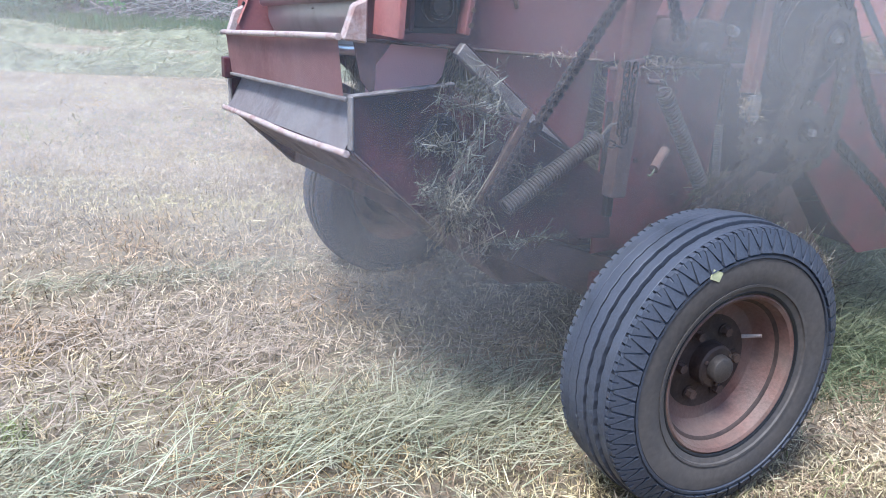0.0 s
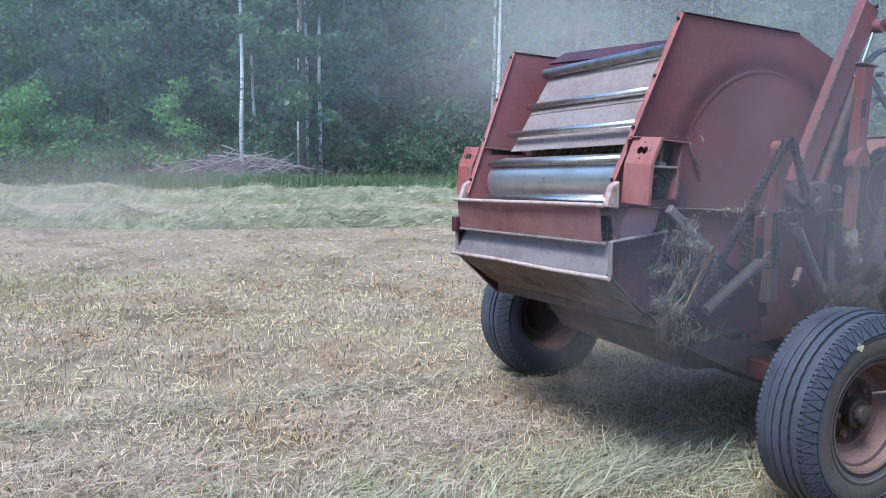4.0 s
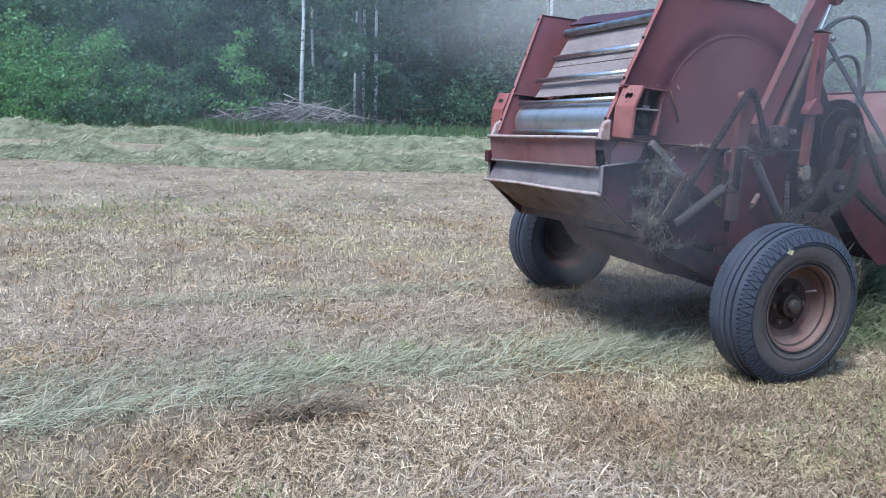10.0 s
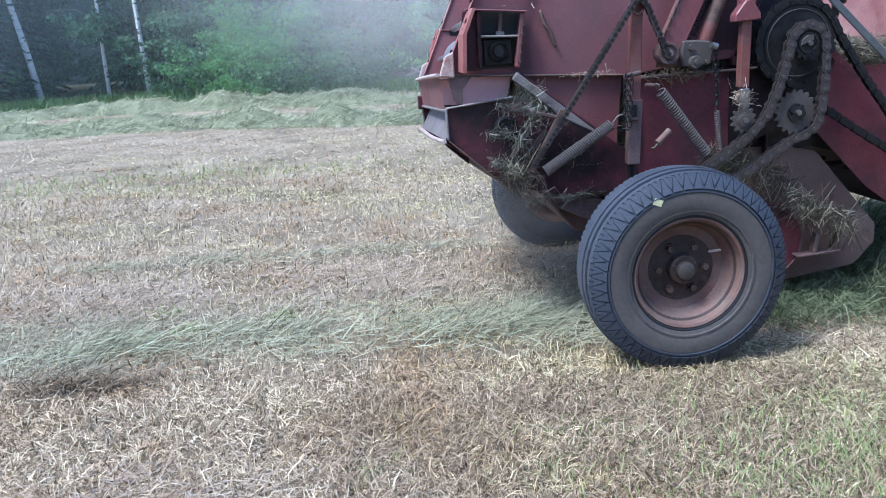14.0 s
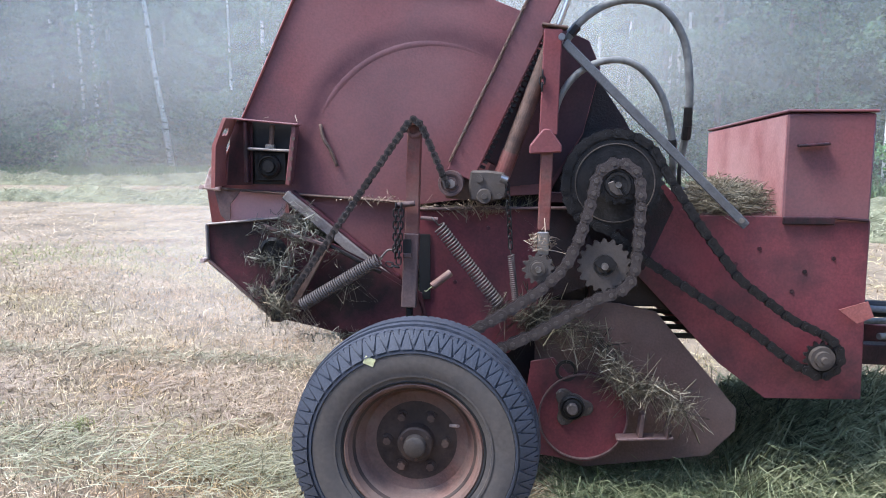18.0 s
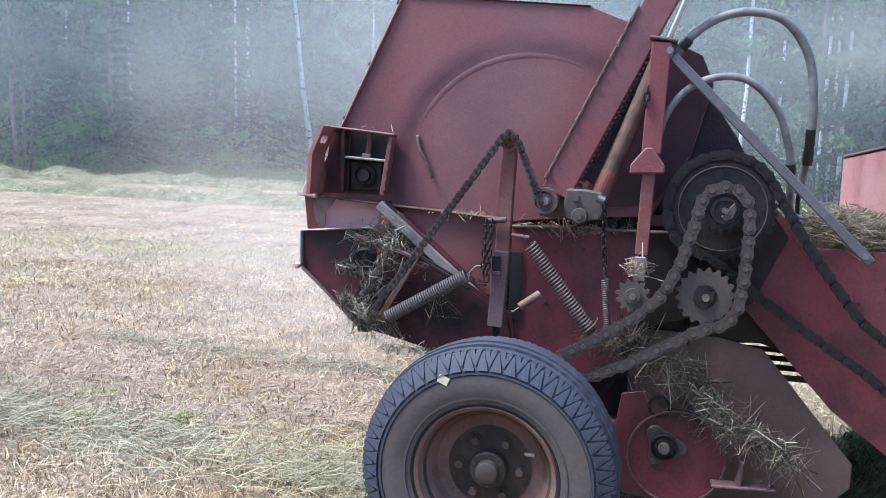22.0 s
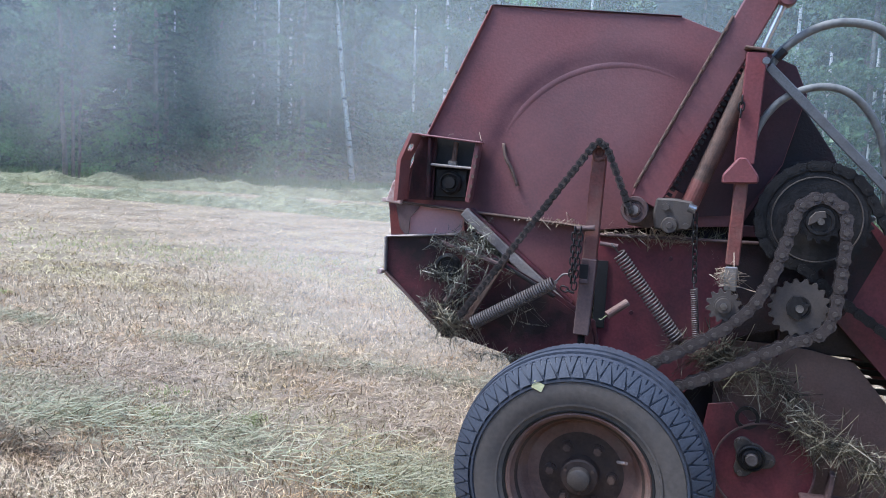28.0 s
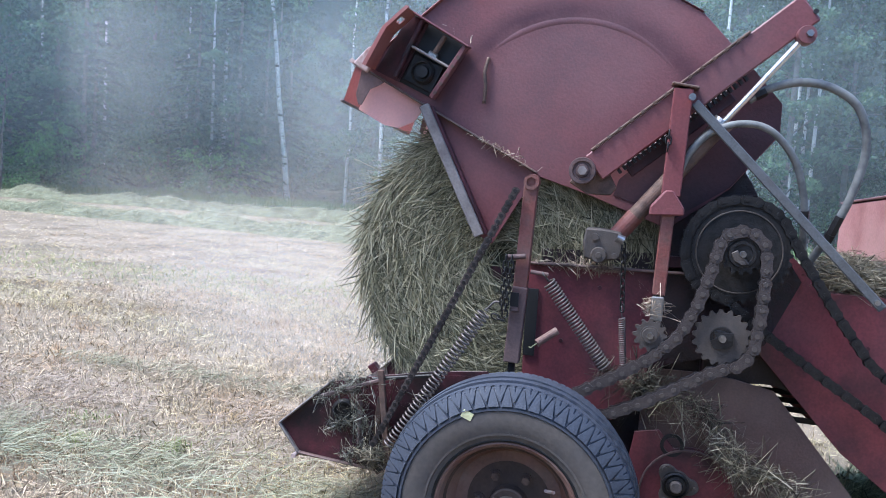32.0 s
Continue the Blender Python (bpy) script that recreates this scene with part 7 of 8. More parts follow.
DEAD_TWIG = stalks("dead_twigs", [(0.17, 0.135, 0.14), (0.27, 0.22, 0.23), (0.10, 0.08, 0.085)])
strips("twigs", np.column_stack([fx, fy, brush.uniform(0.05, 0.75, n_brush) * np.exp(-(along / 3.5) ** 2)]), way, brush.normal(0, 1, (n_brush, 3)), brush.uniform(0.004, 0.010, n_brush), DEAD_TWIG, 0.2, "stuff", pile)
rng = np.random.default_rng(91)
edge_xy = np.array([edge_at(u, b) for u, b in zip(rng.uniform(0.05, 0.95, 30000), rng.normal(-0.8, 0.7, 30000))])
strewn("tall_grass", edge_xy, GROUND, (0.15, 0.55), GRASS, 0.25, 0.012, seed=92, label="strip of uncut green grass along the wood", category="grass")
# undergrowth, and the dark floor of the wood
rng = np.random.default_rng(95)
spots = [edge_at(u, b) for u, b in zip(rng.uniform(0.04, 0.96, 900), 2.2 + 11 * rng.uniform(0, 1, 900) ** 1.3)]
spots = [(x, y, GROUND + h) for (x, y), h in zip(spots, rng.uniform(0.1, 1.5, 900)) if is_free(x, y)]
undergrowth = leaf_cloud("undergrowth", spots, rng.uniform(0.35, 0.95, len(spots)), 80000, 0.085, LEAF, None, 96, 0.8)
tagged(undergrowth, "shaded undergrowth of leafy seedlings inside the wood", "undergrowth", kind="stuff")
spots = [edge_at(u, b) for u, b in zip(rng.uniform(0.04, 0.96, 500), rng.uniform(5, 18, 500))]
spots = [(x, y, h) for (x, y), h in zip(spots, rng.uniform(1.5, 9.0, 500))]
boughs = leaf_cloud("far_foliage", spots, rng.uniform(0.7, 1.6, len(spots)), 60000, 0.22, NEEDLE, None, 97, 0.5)
tagged(boughs, "dark foliage in the depth of the wood", "foliage", kind="stuff")
floor_bm = bmesh.new()
rows = [[floor_bm.verts.new((*edge_at(u / 60, b), GROUND + z)) for u in range(61)] for b, z in ((-0.2, -0.09), (0.5, 0.02), (3, 0.10), (9, 0.12), (26, 0.12))]
for low_row, high_row in zip(rows, rows[1:]):
    for i in range(60):
        floor_bm.faces.new((low_row[i], low_row[i + 1], high_row[i + 1], high_row[i]))
tagged(part("forest_floor", floor_bm, material("leaf_mould", (0.045, 0.042, 0.026), 1.0, 0.0, (0.022, 0.026, 0.015), 2.5, 0.6, 0.8, 30), smooth=True), "dark leaf mould under the trees", "ground", kind="structure")
# the depth of the wood: a plain sheet with the shade in its colour
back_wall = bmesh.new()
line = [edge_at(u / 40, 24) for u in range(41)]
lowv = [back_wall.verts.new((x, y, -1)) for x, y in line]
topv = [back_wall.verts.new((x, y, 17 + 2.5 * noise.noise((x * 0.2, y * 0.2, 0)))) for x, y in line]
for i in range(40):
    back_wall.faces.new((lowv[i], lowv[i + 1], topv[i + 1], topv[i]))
tagged(part("backdrop", back_wall, material("deep_wood", (0.04, 0.058, 0.055), 1.0, 0, (0.03, 0.045, 0.04), 0.5, 0.7, 0.1, 4)), "dark sheet for the shaded depth of the wood", "backdrop", kind="structure")
# an unseen wall added behind the walk; it cuts the low sky light
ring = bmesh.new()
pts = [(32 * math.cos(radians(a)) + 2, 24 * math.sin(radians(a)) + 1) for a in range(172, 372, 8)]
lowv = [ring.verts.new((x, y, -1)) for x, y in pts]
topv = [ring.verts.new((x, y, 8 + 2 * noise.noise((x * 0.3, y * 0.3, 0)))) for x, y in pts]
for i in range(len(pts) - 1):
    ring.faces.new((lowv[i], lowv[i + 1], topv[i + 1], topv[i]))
tagged(part("backdrop", ring, bpy.data.materials["deep_wood"]), "unseen wall added behind the walk to block low sky light", "backdrop", kind="structure")

# ---- dust in the air ----
def dust_material(name, density, tint, lift):
    """Thin dust on a sheet: clear at its rim, uneven within; the haze is its tint and density."""
    m = bpy.data.materials.new(name)
    m.use_nodes = True
    n, l = m.node_tree.nodes, m.node_tree.links
    n.remove(n["Principled BSDF"])
    co, info = n.new("ShaderNodeTexCoord"), n.new("ShaderNodeObjectInfo")
    ball = n.new("ShaderNodeTexGradient")
    ball.gradient_type = "SPHERICAL"
    l.new(co.outputs["Object"], ball.inputs[0])
    add = n.new("ShaderNodeVectorMath")
    add.operation = "ADD"
    big = n.new("ShaderNodeVectorMath")
    big.operation = "SCALE"
    big.inputs[0].default_value = (37.0, 11.0, 23.0)
    l.new(info.outputs["Random"], big.inputs["Scale"])
    l.new(co.outputs["Object"], add.inputs[0])
    l.new(big.outputs[0], add.inputs[1])
    tex = n.new("ShaderNodeTexNoise")
    tex.inputs["Scale"].default_value, tex.inputs["Detail"].default_value, tex.inputs["Distortion"].default_value = 1.1, 3, 0.3
    l.new(add.outputs[0], tex.inputs["Vector"])
    mr = n.new("ShaderNodeMapRange")
    mr.inputs[1].default_value, mr.inputs[2].default_value, mr.inputs[3].default_value = 0.3, 0.7, 0.4
    l.new(tex.outputs["Fac"], mr.inputs[0])
    mul = n.new("ShaderNodeMath")
    mul.operation = "MULTIPLY"
    rim = n.new("ShaderNodeMapRange")
    rim.interpolation_type = "SMOOTHSTEP"
    rim.inputs[2].default_value = 0.85
    l.new(ball.outputs["Fac"], rim.inputs[0])
    l.new(rim.outputs[0], mul.inputs[0])
    l.new(mr.outputs[0], mul.inputs[1])
    where, level, ground_fade = n.new("ShaderNodeNewGeometry"), n.new("ShaderNodeSeparateXYZ"), n.new("ShaderNodeMapRange")
    ground_fade.interpolation_type = "SMOOTHSTEP"
    ground_fade.inputs[1].default_value, ground_fade.inputs[2].default_value = 0.0, lift
    l.new(where.outputs["Position"], level.inputs[0])
    l.new(level.outputs["Z"], ground_fade.inputs[0])
    thin = n.new("ShaderNodeMath")
    thin.operation = "MULTIPLY"
    l.new(mul.outputs[0], thin.inputs[0])
    l.new(ground_fade.outputs[0], thin.inputs[1])
    den = n.new("ShaderNodeMath")
    den.operation, den.use_clamp = "MULTIPLY", True
    den.inputs[1].default_value = density
    l.new(thin.outputs[0], den.inputs[0])
    clear, haze, both, soft = n.new("ShaderNodeBsdfTransparent"), n.new("ShaderNodeBsdfDiffuse"), n.new("ShaderNodeMixShader"), n.new("ShaderNodeBsdfTranslucent")
    haze.inputs["Color"].default_value = tint
    soft.inputs["Color"].default_value = tint
    scat = n.new("ShaderNodeMixShader")
    scat.inputs[0].default_value = 0.5
    l.new(haze.outputs[0], scat.inputs[1])
    l.new(soft.outputs[0], scat.inputs[2])
    l.new(den.outputs[0], both.inputs[0])
    l.new(clear.outputs[0], both.inputs[1])
    l.new(scat.outputs[0], both.inputs[2])
    l.new(both.outputs[0], n["Material Output"].inputs["Surface"])
    return m


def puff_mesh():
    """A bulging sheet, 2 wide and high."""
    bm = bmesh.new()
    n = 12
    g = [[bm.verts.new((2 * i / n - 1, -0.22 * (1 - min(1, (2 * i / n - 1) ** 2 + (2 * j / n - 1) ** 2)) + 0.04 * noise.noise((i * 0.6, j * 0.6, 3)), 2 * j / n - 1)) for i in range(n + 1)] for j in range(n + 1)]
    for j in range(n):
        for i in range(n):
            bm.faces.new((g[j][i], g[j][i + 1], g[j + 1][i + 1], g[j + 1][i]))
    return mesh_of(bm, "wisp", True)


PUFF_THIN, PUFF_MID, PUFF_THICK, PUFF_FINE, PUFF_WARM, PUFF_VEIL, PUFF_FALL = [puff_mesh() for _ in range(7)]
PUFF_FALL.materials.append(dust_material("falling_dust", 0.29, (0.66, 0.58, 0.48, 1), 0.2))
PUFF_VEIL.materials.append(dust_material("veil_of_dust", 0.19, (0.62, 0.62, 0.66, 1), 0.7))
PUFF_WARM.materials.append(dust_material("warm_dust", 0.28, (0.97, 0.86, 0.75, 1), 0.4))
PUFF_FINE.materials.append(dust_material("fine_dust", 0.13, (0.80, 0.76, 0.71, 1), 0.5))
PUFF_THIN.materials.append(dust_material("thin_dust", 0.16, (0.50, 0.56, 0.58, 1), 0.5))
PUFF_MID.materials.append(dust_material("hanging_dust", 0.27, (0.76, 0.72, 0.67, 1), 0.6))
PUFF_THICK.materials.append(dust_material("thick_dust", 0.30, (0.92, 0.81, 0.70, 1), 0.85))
clouds = []


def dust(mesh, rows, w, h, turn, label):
    """A drifting cloud drawn as thin tinted sheets: the places of its middle in time, half its width and height."""
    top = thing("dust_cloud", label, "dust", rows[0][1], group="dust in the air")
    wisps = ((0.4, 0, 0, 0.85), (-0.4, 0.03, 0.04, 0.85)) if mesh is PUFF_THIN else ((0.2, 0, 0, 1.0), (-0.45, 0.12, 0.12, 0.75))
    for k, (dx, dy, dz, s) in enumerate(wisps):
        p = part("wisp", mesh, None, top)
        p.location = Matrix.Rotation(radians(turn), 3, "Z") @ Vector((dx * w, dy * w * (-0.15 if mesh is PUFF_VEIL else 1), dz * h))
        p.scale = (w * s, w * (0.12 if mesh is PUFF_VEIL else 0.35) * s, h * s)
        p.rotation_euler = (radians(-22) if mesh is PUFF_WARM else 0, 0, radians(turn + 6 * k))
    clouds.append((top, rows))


def field_rows(*rows):
    return [(t, (*turned(x, y), z)) for t, x, y, z in rows]


WOOD_HAZE = "pale haze of hay dust drifting before the wood"
# a thin veil of sheets that stays; the blue-grey air haze is their tint
for fx, fy, turn in ((-2, 20.0, 0), (-15, 19.5, 4), (-27, 10.0, 40), (10, 20.0, 0), (-31, 2.0, 62)):
    dust(PUFF_THIN, field_rows((0, fx, fy, 4.0), (32, fx + (7 if fx > 0 else -2), fy + 0.3, 4.2)), 13, 8.0, TURN + turn, WOOD_HAZE)
for fx, fy, turn in ((-21, 16.0, 22), (-29, 8.5, 45), (-12, 17.0, 5)):
    dust(PUFF_THIN, field_rows((0, fx - 24, fy - 9, 4.0), (12, fx - 22, fy - 8, 4.0), (17, fx, fy, 4.2), (32, fx + 1.5, fy, 4.4)), 13, 7.5, TURN + turn, WOOD_HAZE)
# clouds that come out from behind the machine and pass along the wood
dust(PUFF_MID, field_rows((0, 14, 15.5, 3.2), (8.5, 12, 16.0, 3.4), (11.5, 0, 16, 3.4), (14, -7, 16.3, 3.4), (16, -10, 16.5, 3.4), (20, -13, 17, 3.6), (25, -18, 17.0, 3.8), (32, -25, 14, 4.0)), 8.5, 5.5, TURN, WOOD_HAZE)
dust(PUFF_MID, field_rows((0, 16, 14.0, 3.0), (12, 14, 14.5, 3.0), (16, -14, 14.5, 3.0), (20, -18, 14.0, 3.2), (26, -24, 12.0, 3.6), (32, -32, 8, 4.0)), 7.5, 5.0, TURN + 10, WOOD_HAZE)
dust(PUFF_MID, field_rows((0, 16, 15.0, 3.6), (14, 8, 15.5, 3.6), (17, -0.5, 16, 3.6), (19, -5, 16.0, 3.4), (24, -11, 17, 3.2), (32, -15, 17.5, 3.2)), 8.5, 5.5, TURN, WOOD_HAZE)
dust(PUFF_MID, field_rows((0, 18, 16.0, 3.6), (13, 6, 16.5, 3.6), (17, -19, 12.5, 3.4), (22, -25, 8.0, 3.6), (32, -30, 3.0, 4.0)), 8.0, 5.5, TURN + 40, WOOD_HAZE)
dust(PUFF_MID, [(0, (6.0, 8.5, 2.6)), (9, (6.0, 9.0, 2.8)), (12, (3.5, 11, 3.0)), (14, (1.0, 13, 3.2)), (17, (2.0, 16, 3.4)), (20, (6, 20, 4)), (32, (20, 30, 5))], 3.6, 2.3, -30, WOOD_HAZE)
dust(PUFF_MID, [(0, (7.5, 9.5, 2.9)), (9, (7.5, 10.0, 3.0)), (12, (5.0, 12, 3.2)), (15, (2.5, 15, 3.4)), (20, (10, 24, 4)), (32, (24, 34, 5))], 3.4, 2.5, -30, WOOD_HAZE)
NEAR_HAZE = "pale dust blown out from under the baler"
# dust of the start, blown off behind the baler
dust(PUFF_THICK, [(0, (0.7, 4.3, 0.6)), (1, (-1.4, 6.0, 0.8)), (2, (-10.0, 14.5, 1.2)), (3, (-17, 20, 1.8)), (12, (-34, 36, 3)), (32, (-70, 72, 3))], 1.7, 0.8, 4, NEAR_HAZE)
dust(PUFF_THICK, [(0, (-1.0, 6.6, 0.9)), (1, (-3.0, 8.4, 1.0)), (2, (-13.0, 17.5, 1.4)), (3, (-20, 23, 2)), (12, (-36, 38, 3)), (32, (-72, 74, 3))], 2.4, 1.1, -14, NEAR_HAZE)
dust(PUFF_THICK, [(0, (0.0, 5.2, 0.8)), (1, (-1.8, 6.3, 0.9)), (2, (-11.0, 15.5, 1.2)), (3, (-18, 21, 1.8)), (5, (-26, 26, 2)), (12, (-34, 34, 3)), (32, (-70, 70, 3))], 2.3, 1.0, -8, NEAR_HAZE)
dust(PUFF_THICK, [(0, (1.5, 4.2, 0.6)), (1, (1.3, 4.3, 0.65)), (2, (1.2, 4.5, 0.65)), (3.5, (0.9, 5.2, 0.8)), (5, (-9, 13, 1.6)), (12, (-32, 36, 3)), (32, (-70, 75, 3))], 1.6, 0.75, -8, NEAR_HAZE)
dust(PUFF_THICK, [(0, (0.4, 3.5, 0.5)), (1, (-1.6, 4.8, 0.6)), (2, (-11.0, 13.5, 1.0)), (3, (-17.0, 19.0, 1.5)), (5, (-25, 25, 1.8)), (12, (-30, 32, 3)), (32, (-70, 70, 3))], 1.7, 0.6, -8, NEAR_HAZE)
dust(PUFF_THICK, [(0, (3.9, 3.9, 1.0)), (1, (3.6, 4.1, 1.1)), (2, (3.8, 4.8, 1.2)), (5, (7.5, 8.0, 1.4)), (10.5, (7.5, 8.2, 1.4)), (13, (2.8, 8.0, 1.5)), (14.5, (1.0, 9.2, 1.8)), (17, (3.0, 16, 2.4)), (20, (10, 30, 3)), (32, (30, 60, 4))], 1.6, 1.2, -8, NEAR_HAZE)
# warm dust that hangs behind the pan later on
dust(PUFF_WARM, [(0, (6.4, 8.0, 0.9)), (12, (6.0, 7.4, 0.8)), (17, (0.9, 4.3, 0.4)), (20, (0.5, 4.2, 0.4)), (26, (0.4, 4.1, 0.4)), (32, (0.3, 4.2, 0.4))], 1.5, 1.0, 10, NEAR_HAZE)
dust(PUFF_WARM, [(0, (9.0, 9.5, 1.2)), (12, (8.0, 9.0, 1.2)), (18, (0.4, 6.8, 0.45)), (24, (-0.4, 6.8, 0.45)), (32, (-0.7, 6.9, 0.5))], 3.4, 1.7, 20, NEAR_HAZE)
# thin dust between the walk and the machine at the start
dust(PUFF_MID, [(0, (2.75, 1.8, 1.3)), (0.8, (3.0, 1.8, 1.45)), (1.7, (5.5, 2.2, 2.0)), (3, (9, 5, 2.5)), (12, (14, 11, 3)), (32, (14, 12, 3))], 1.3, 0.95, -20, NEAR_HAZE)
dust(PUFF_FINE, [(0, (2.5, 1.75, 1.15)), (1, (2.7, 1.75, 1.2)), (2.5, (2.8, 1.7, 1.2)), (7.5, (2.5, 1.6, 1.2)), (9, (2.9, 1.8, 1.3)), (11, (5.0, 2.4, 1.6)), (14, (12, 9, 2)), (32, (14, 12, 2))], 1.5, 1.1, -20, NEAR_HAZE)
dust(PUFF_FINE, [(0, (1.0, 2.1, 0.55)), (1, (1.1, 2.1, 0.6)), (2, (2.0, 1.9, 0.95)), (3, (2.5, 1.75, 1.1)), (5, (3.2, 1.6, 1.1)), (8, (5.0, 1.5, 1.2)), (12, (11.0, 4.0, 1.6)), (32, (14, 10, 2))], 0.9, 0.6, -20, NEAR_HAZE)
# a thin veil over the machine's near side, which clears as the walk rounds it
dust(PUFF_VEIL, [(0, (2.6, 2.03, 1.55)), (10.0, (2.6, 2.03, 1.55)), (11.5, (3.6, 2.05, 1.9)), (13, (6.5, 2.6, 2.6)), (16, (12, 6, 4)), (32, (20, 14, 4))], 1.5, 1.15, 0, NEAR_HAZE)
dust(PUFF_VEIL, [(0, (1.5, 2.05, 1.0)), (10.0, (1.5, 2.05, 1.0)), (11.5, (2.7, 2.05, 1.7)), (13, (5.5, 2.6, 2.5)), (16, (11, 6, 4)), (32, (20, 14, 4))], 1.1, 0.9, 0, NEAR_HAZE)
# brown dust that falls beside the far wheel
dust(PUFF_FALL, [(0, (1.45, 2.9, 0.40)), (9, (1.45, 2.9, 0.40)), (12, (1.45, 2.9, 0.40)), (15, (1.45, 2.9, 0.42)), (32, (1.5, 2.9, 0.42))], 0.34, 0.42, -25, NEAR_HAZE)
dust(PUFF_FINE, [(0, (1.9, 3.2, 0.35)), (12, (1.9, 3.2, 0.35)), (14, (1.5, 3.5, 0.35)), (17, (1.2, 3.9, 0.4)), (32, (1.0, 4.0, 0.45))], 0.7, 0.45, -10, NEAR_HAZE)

# ---- motion ----
def turn_y(x, y, z, degrees):
    return pose(x, y, z, 0, degrees, 0)


GATE_ROWS = [(0.0, 0.0), (30.45, 0.0), (30.6, 0.8), (30.8, 3.4), (31.0, 6.6), (31.2, 9.3), (31.4, 12.8), (31.6, 16.2), (31.8, 19.7), (32.0, 23.4)]
PAN_ROWS = [(0.0, 0.0), (30.45, 0.0), (30.6, 1.8), (30.8, 6.0), (31.0, 11.0), (31.2, 15.6), (31.4, 22.5), (31.6, 28.5), (31.8, 33.8), (32.0, 37.4)]


def value_at(rows, t):
    return float(np.interp(t, [r[0] for r in rows], [r[1] for r in rows]))


def gate_point(x, z, t):
    a = radians(value_at(GATE_ROWS, t))
    dx, dz = x - PIVOT[0], z - PIVOT[1]
    return PIVOT[0] + dx * math.cos(a) + dz * math.sin(a), PIVOT[1] - dx * math.sin(a) + dz * math.cos(a)


def pan_point(x, z, t):
    a = radians(-value_at(PAN_ROWS, t))
    dx, dz = x - PAN_PIVOT[0], z - PAN_PIVOT[1]
    return PAN_PIVOT[0] + dx * math.cos(a) + dz * math.sin(a), PAN_PIVOT[1] - dx * math.sin(a) + dz * math.cos(a)


END_TIMES = [0.0, 30.45] + [30.6 + 0.1 * k for k in range(15)]
SPEED_B, SPEED_A, SPEED_BAR = 0.60, 1.45, 0.70
LOOP_G = Loop(loop_around([(1.60, 2.185), (1.50, 2.12), (1.42, 2.02), (1.27, 1.83), (1.125, 1.665), (1.205, 1.475, 0.172, 155, 350), (1.39, 1.54), (1.43, 1.70), (1.50, 1.88), (1.58, 2.02), (1.70, 2.11), (1.88, 2.15), (1.80, 2.19)]))


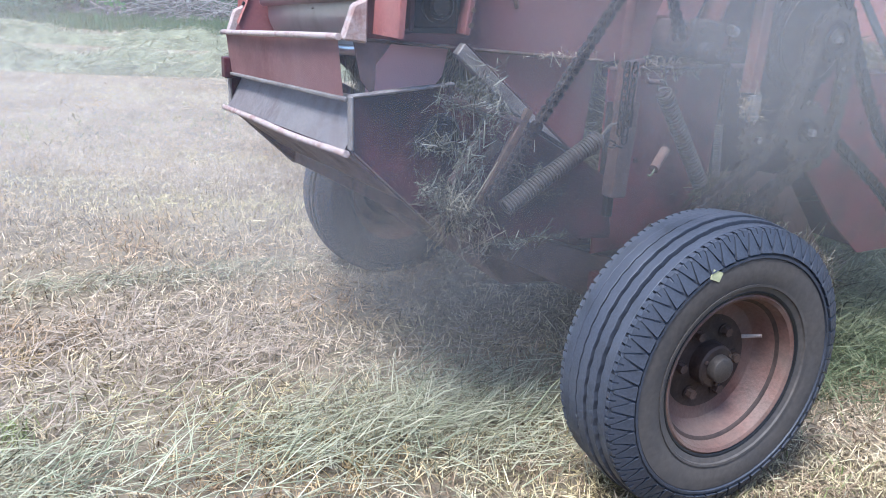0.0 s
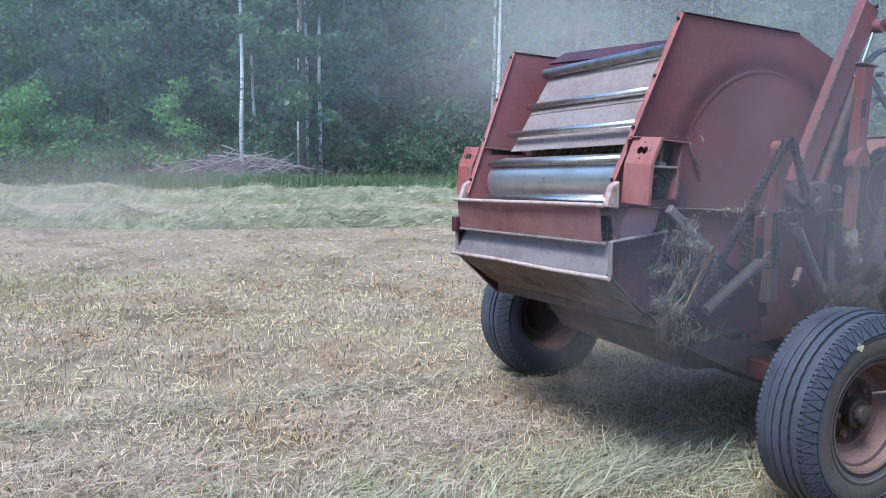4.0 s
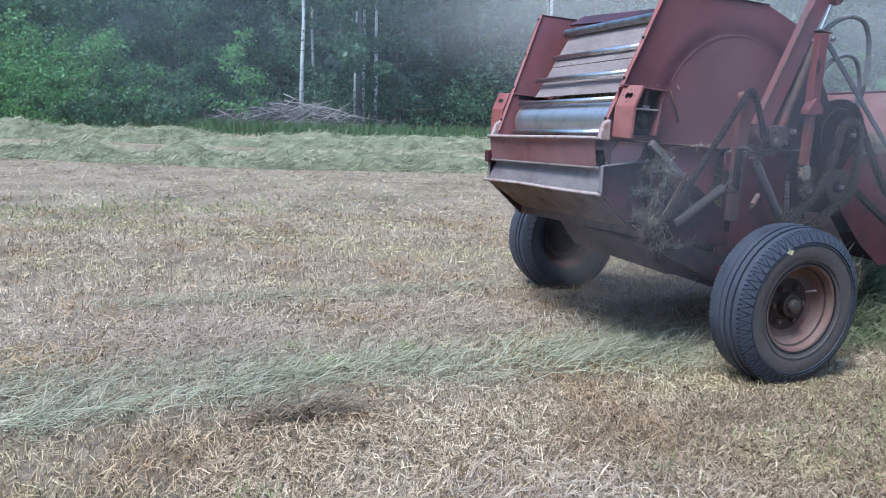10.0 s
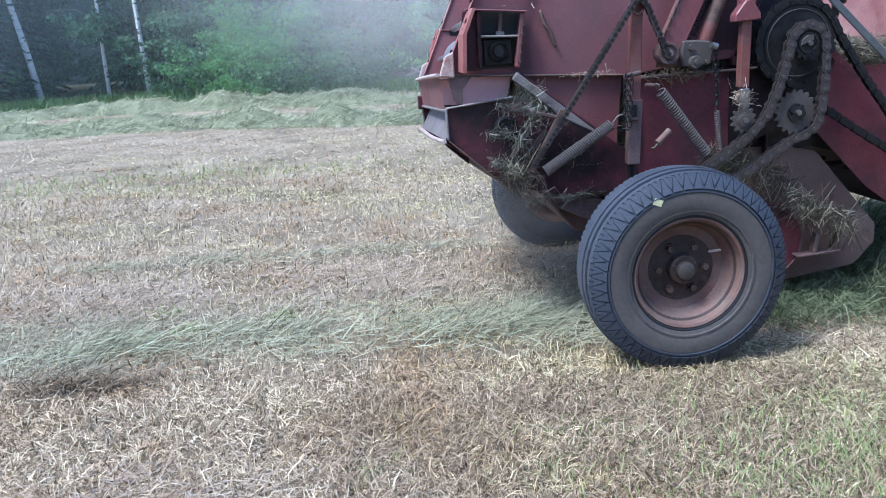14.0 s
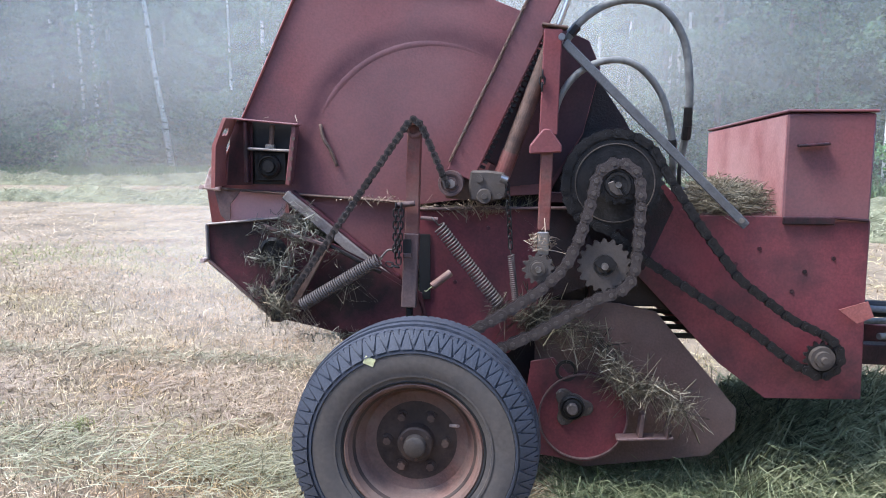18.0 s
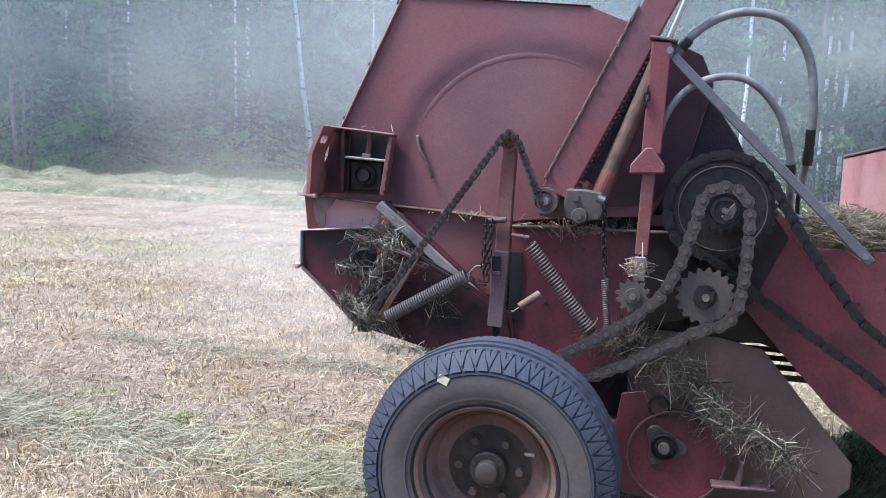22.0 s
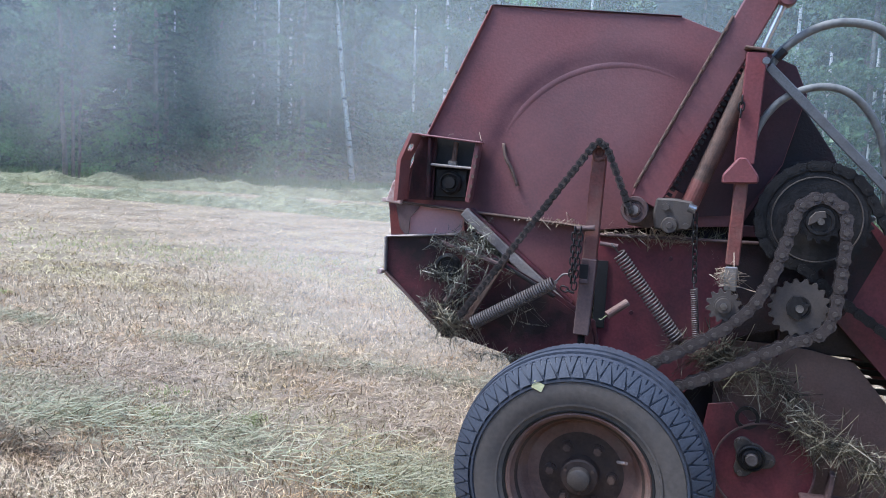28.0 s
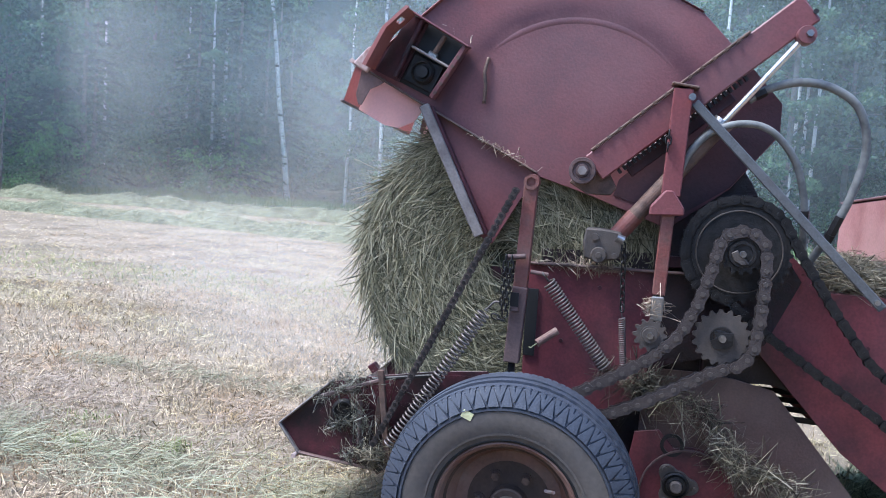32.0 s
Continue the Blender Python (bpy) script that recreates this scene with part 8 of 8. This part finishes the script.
def motions():
    walk(tailgate, [(t, turn_y(PIVOT[0], 0, PIVOT[1], a)) for t, a in GATE_ROWS])
    walk(pan, [(t, turn_y(PAN_PIVOT[0], 0, PAN_PIVOT[1], -a)) for t, a in PAN_ROWS])
    # the bale settles out on the pan
    walk(bale, [(0.0, turn_y(2.03, 0, 1.40, 0)), (30.5, turn_y(2.03, 0, 1.40, 0)), (31.0, turn_y(1.95, 0, 1.39, 2)), (31.4, turn_y(1.89, 0, 1.34, 6)), (31.7, turn_y(1.84, 0, 1.30, 10)), (32.0, turn_y(1.77, 0, 1.26, 16))])
    # hydraulic cylinder
    barrel_rows, piston_rows = [], []
    for t in END_TIMES:
        x, z = gate_point(2.565, 2.275, t)
        eye = Vector((x, CYL_FOOT.y - 0.04, z))
        q = (eye - CYL_FOOT).to_track_quat("Z", "Y").to_matrix().to_4x4()
        barrel_rows.append((t, Matrix.Translation(CYL_FOOT) @ q))
        piston_rows.append((t, Matrix.Translation(eye) @ q))
    walk(barrel, barrel_rows)
    walk(piston, piston_rows)
    # the pan's spring and chain
    for i, ob in enumerate(coils):
        rows = []
        for t in END_TIMES:
            x, z = pan_point(1.385, 0.871, t)
            d = Vector((x - 1.735, 0, z - 1.083))
            f = (i + 1.2) / len(coils)
            angle = math.degrees(math.atan2(d.x, d.z))
            rows.append((t, pose(d.x * f, 0, d.z * f, 0, angle, 0) @ pose(0, 0, 0, 90, 0, 0)))
        walk(ob, rows)
    for i, ob in enumerate(pan_chain):
        rows = []
        for t in END_TIMES:
            ax, az = pan_point(1.332, 0.917, t)
            line = [Vector((ax, az)), Vector((1.848, 1.655)), Vector((1.882, 1.685)), Vector((1.915, 1.66)), Vector((2.02, 1.42))]
            s, p, d = i * 0.030, line[0], line[1] - line[0]
            for a, b in zip(line, line[1:]):
                ln = (b - a).length
                if s <= ln or b is line[-1]:
                    d = (b - a).normalized()
                    p = a + d * min(s, ln)
                    break
                s -= ln
            rows.append((t, pose(p.x, 2.155, p.y, 0, -math.degrees(math.atan2(d.y, d.x)), 0)))
        walk(ob, rows)
    # wheels of the drive
    tenth = [k / 10 for k in range(321)]
    for ob, (x, z, r), y, speed in ((big, BIG, YA, SPEED_A / 0.215), (top_s, TOP, YB, SPEED_A / 0.215), (low_s, LOWER, YB + 0.015, SPEED_B / 0.115), (rear_s, REAR, YB, SPEED_B / 0.085), (idler, IDLER, YB + 0.01, -SPEED_B / 0.07)):
        walk(ob, [(t, turn_y(x, y, z, 20 - math.degrees(speed * t))) for t in tenth])
    walk(front_s, [(k / 20, turn_y(FRONT[0], YA, FRONT[1], -math.degrees(SPEED_A / 0.082 * k / 20))) for k in range(641)])
    for ob, s0 in chain_b:
        walk(ob, [(t, LOOP_B.pose_at(s0 + SPEED_B * t, YB, pitch_b / 2)) for t in tenth])
    for ob, s0 in chain_a:
        walk(ob, [(k / 20, LOOP_A.pose_at(s0 + SPEED_A * k / 20, YA, pitch_a / 2)) for k in range(641)])
    # bars over the drum
    for i, ob in enumerate(bars):
        rows = []
        for t in tenth:
            p = LOOP_G.at(i * LOOP_G.length / BAR_COUNT + SPEED_BAR * t)
            rows.append((t, pose(p.x - PIVOT[0], 0, p.y - PIVOT[1])))
        walk(ob, rows)
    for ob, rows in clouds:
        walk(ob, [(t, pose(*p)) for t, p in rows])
    hinge = pose(3.06, 0, 1.52)
    walk(hose_1, [(t, pose(0, 0, -0.007 * a) @ hinge @ pose(0, 0, 0, 0, a, 0) @ hinge.inverted()) for t, a in ((0.0, 0.0), (30.45, 0.0), (31.0, 4.0), (31.4, 11.0), (32.0, 20.0))])
    tilt = -math.degrees(math.atan(SAG))
    walk(drum, [(t, pose(*DRUM) @ pose(0, 0, 0, tilt, 0, 0) @ pose(0, 0, 0, 0, -math.degrees(SPEED_BAR / DRUM_R * t), 0)) for t in tenth])


motions()
